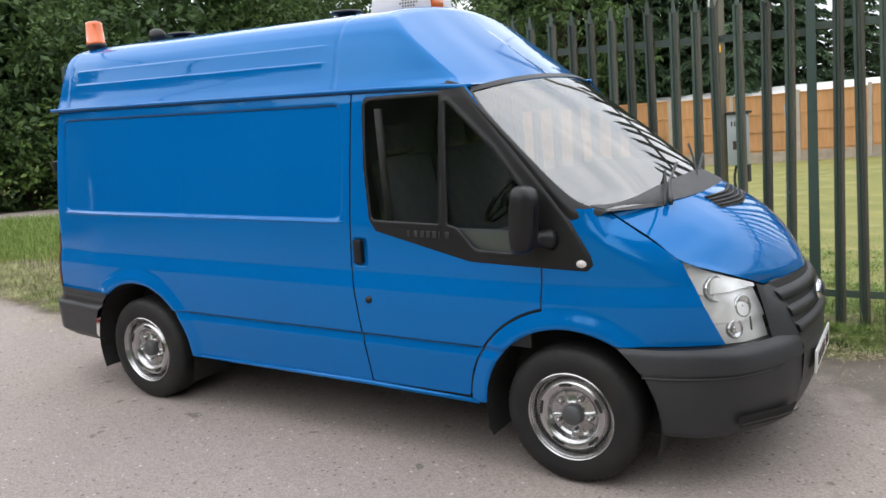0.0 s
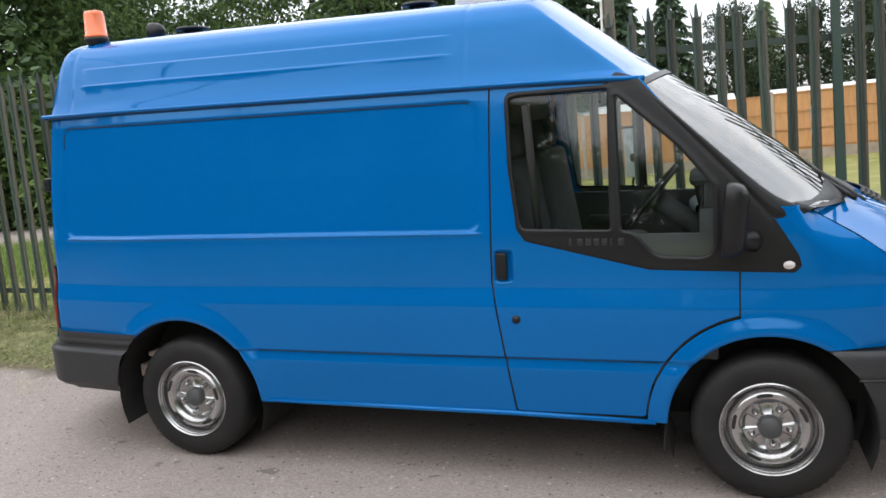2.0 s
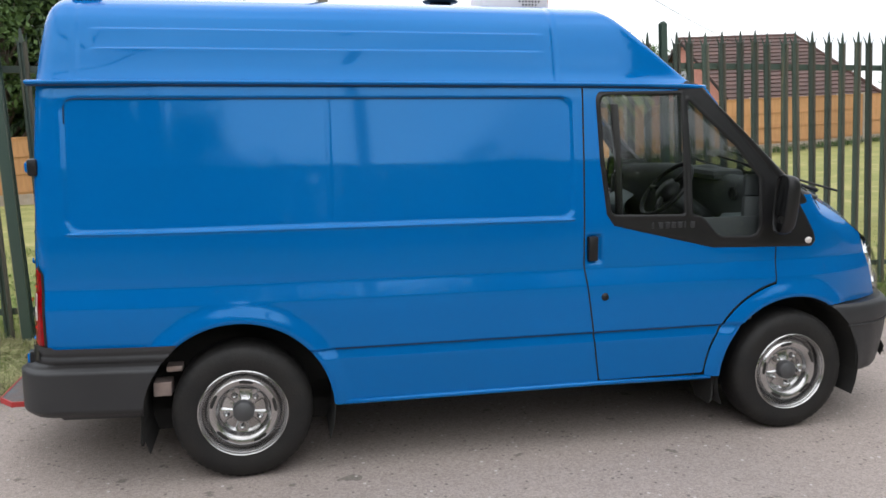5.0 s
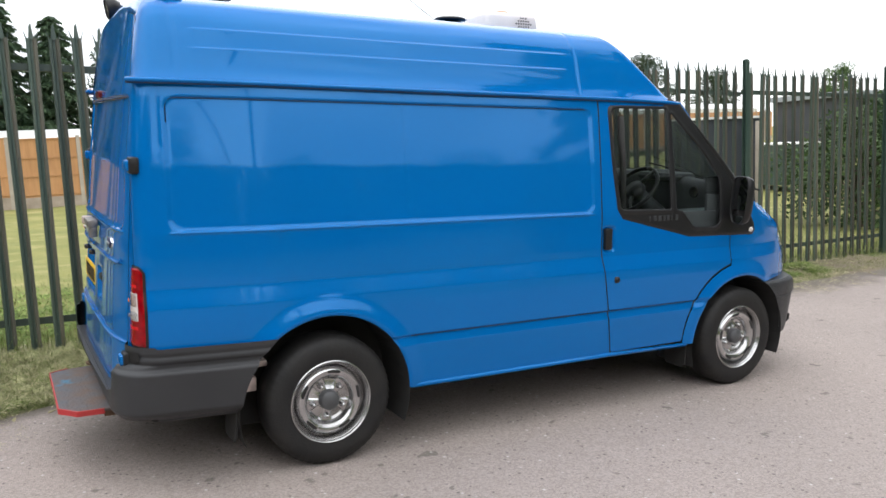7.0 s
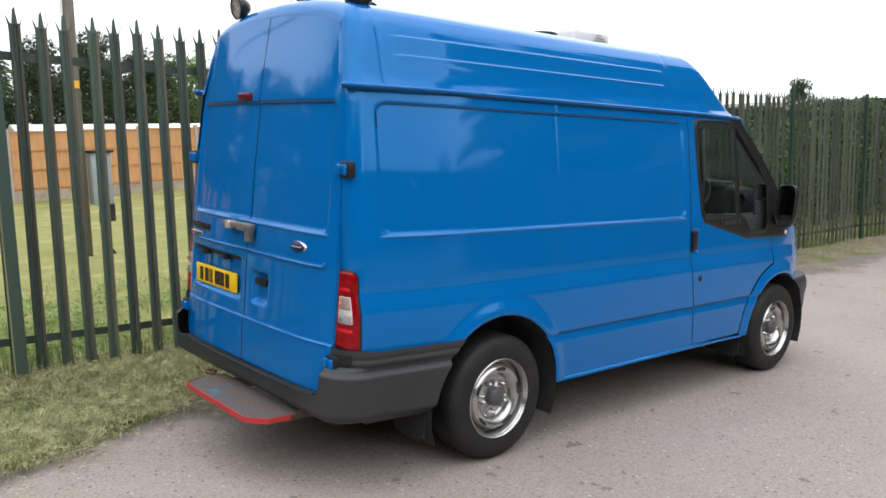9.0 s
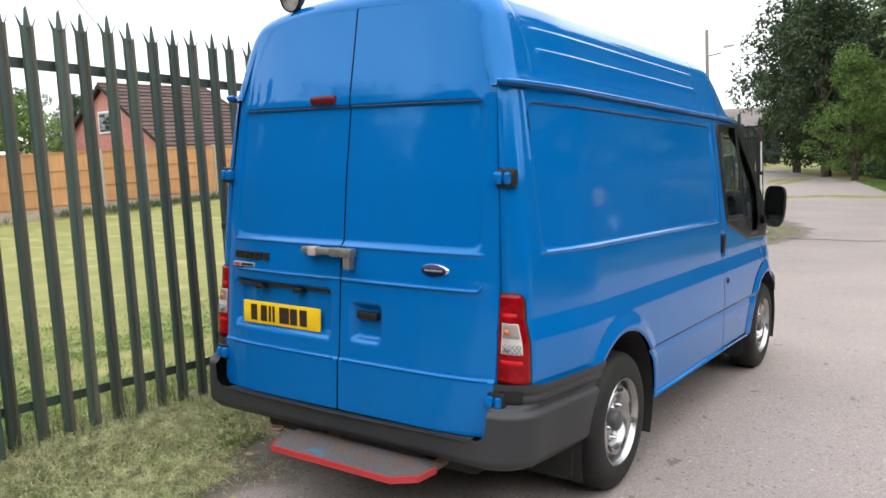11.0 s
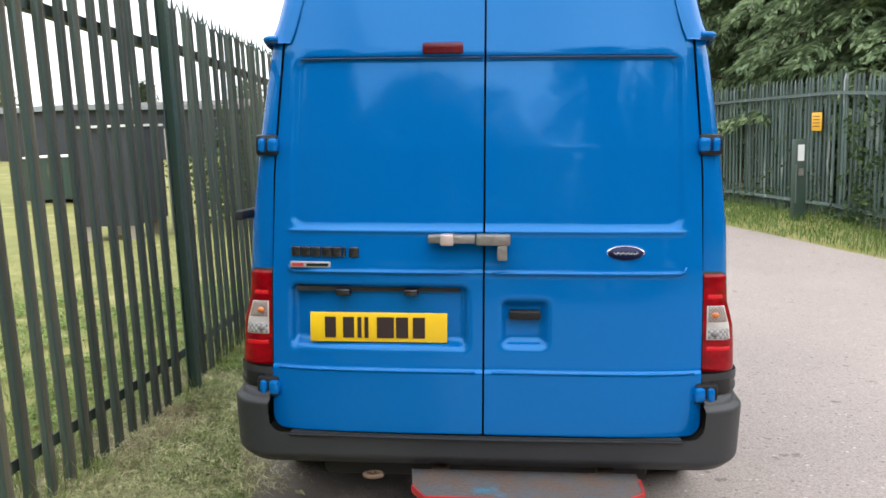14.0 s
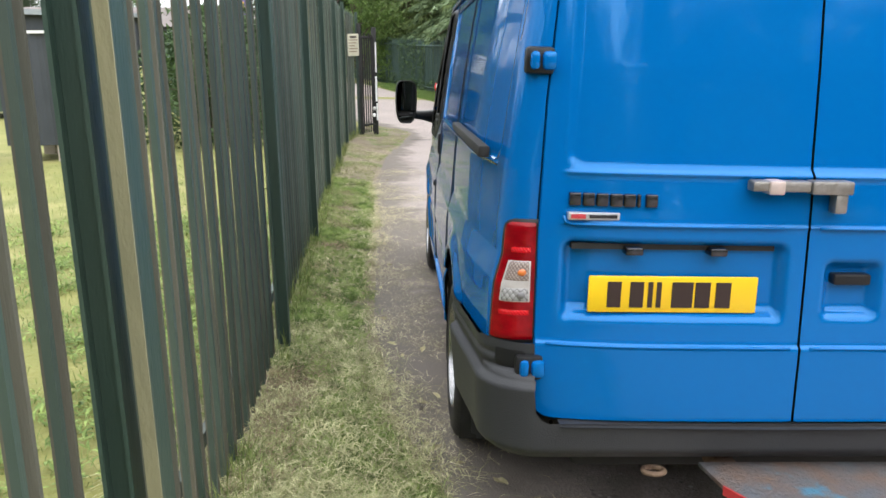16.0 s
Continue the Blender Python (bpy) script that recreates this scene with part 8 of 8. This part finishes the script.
mid_lo, mid_hi = (lambda x: edge_y(VERGE_EDGE, x) + 0.02), (lambda x: edge_y(FENCE_LINE, x) - 0.02)
blades("verge_lawn", clumps(8500, 36, -3.8, 7.5, mid_lo, mid_hi, grnd, 0.034, 0.0, lambda p: patchy(p, 2.0, -0.25)), 0.062, 0.0028, LAWN, "fresh green tufts on the verge", grnd, 0.45)
blades("verge_thatch", clumps(2600, 36, -3.2, 7.5, near_lo, near_hi, grnd, 0.05, 0.0, lambda p: patchy(p, 2.6, 0.0)), 0.050, 0.0026, BLADE, "yellowing tufts on the verge", grnd, 0.6)
blades("matted_straw", clumps(1300, 34, -3.6, 7.5, lambda x: edge_y(VERGE_EDGE, x) - 0.10, near_hi, grnd, 0.10, 0.022, lambda p: patchy(p, 2.0, -0.05)), 0.085, 0.0023, STRAW, "dry cut grass matted on the verge", grnd, 1.22)
blades("hay_heaps", clumps(300, 90, -4.2, 1.2, lambda x: edge_y(VERGE_EDGE, x) - 0.08, lambda x: edge_y(FENCE_LINE, x) - 0.03, grnd, 0.10, 0.024, lambda p: patchy(p, 1.7, -0.02)), 0.11, 0.0020, HAY, "heaps of cut grass drying on the verge", grnd, 1.1)
blades("fence_foot_hay", clumps(230, 60, -4.2, 6.5, lambda x: edge_y(FENCE_LINE, x) - 0.26, lambda x: edge_y(FENCE_LINE, x) - 0.04, grnd, 0.06, 0.022, lambda p: patchy(p, 1.2, -0.10)), 0.10, 0.0014, BROWNHAY, "brown hay gathered along the fence's foot", grnd, 1.1)
blades("tail_hay", clumps(480, 100, -5.6, -0.6, lambda x: edge_y(VERGE_EDGE, x), lambda x: edge_y(FENCE_LINE, x) - 0.08, grnd, 0.12, 0.026, lambda p: patchy(p, 2.1, -0.12)), 0.12, 0.0016, HAY, "loose hay lying by the van's tail", grnd, 1.05)
blades("straw_bits", clumps(700, 34, -3.2, 9, lambda x: edge_y(VERGE_EDGE, x) - 0.60, lambda x: edge_y(VERGE_EDGE, x) + 0.1, grnd, 0.08, 0.010, lambda p: patchy(p, 2.1, -0.08)), 0.05, 0.0011, STRAW, "scattered straw bits on the tarmac's edge", grnd, 1.3)
blades("field_weeds", clumps(4200, 16, -4.2, 5.0, lambda x: edge_y(FENCE_LINE, x) + 0.15, lambda x: edge_y(FENCE_LINE, x) + 4.2, grnd, 0.05, 0.0, lambda p: patchy(p, 1.1, -0.2) & (grnd.uniform(0.0, 4.4, len(p)) > p[:, 1] - edge_y(FENCE_LINE, p[:, 0]))), 0.065, 0.009, LAWN, "broad-leaved weeds in the field by the fence", grnd, 0.75)
blades("cut_grass", scatter(24000, -5.5, 15.5, near_lo, near_hi, grnd, 0.012, lambda p: patchy(p, 1.0, -0.05)), 0.09, 0.0013, STRAW, "dry cut grass lying on the verge", grnd, 1.0)
blades("fence_tufts", scatter(9000, -5.0, 15.4, lambda x: edge_y(FENCE_LINE, x) - 0.10, lambda x: edge_y(FENCE_LINE, x) + 0.30, grnd, 0.0, lambda p: patchy(p, 2.0, -0.2)), 0.16, 0.003, BLADE, "longer tufts at the fence's foot", grnd)
blades("field_grass", scatter(60000, -4, 14, lambda x: edge_y(FENCE_LINE, x) + 0.2, lambda x: x * 0 + 9.0, grnd, -0.01, lambda p: grnd.uniform(0.0, 6.5, len(p)) > p[:, 1] - edge_y(FENCE_LINE, p[:, 0])), 0.060, 0.0034, BLADE, "rough field grass beyond the fence", grnd, 0.2)
blades("field_edge", scatter(9000, 8, 40, lambda x: np.interp(x, [-14, 12, 18, 40], [20.3, 20.3, 21, 30]), lambda x: np.interp(x, [-14, 12, 18, 40], [21.1, 21.1, 21.9, 31.3]), grnd, 0.0, lambda p: patchy(p, 0.35, -0.1)), 0.24, 0.010, IVY, "long dark grass along the garden fence", grnd)
blades("far_verge_grass", scatter(22000, 7, 40, lambda x: edge_y(RIGHT_LINE, x) + 0.05, lambda x: edge_y(FAR_EDGE, x) + 0.06, grnd, 0.0), 0.13, 0.008, LEAFC, "bright rough grass under the far fence", grnd)
lush_top = lambda x: np.minimum(9.0, x + 16.4)
blades("lush_grass", scatter(26000, -13.5, -5.3, lambda x: edge_y(VERGE_EDGE, x) + 0.35 + np.maximum(0.0, x + 7.0) * 0.45, lush_top, grnd, 0.0), 0.27, 0.007, LAWN, "tall lush grass by the side road", grnd)
blades("tail_grass", scatter(16000, -14, -3.2, lambda x: edge_y(VERGE_EDGE, x), lambda x: x * 0 + 9.0, grnd, 0.0), 0.14, 0.006, BLADE, "rough grass past the fence's end", grnd)
# fallen leaves and bits on the verge and lane
LEAF_ME = bpy.data.meshes.new("fallen_leaf")
LEAF_ME.from_pydata([(-0.050, 0.002, 0.004), (-0.024, 0.017, 0.014), (0.008, 0.024, 0.018), (0.034, 0.011, 0.012), (0.052, -0.004, 0.020), (0.028, -0.014, 0.009), (0.002, -0.021, 0.016), (-0.028, -0.012, 0.011), (0.0, 0.001, 0.003)], [], [(8, k, (k + 1) % 8) for k in range(8)])
LEAF_ME.materials.append(DEADLEAF)
lr = random.Random(12)
for k in range(110):
    x = lr.uniform(-2.6, 9) if k % 3 else lr.uniform(-2.6, 2.5)
    y = lr.uniform(float(edge_y(VERGE_EDGE, x)) - 0.35, float(edge_y(FENCE_LINE, x)) - 0.15)
    ob = new("fallen_leaf", LEAF_ME)
    s = lr.uniform(0.25, 0.75)
    ob.matrix_basis = pose(x, y, ground_z(x, y) + 0.022, lr.uniform(-15, 15), lr.uniform(-15, 15), lr.uniform(0, 360)) @ Matrix.Diagonal((s, s, s, 1))
    tagged(ob, "dry yellow-brown leaf lying on the verge", "leaf", "fallen leaves on the verge")
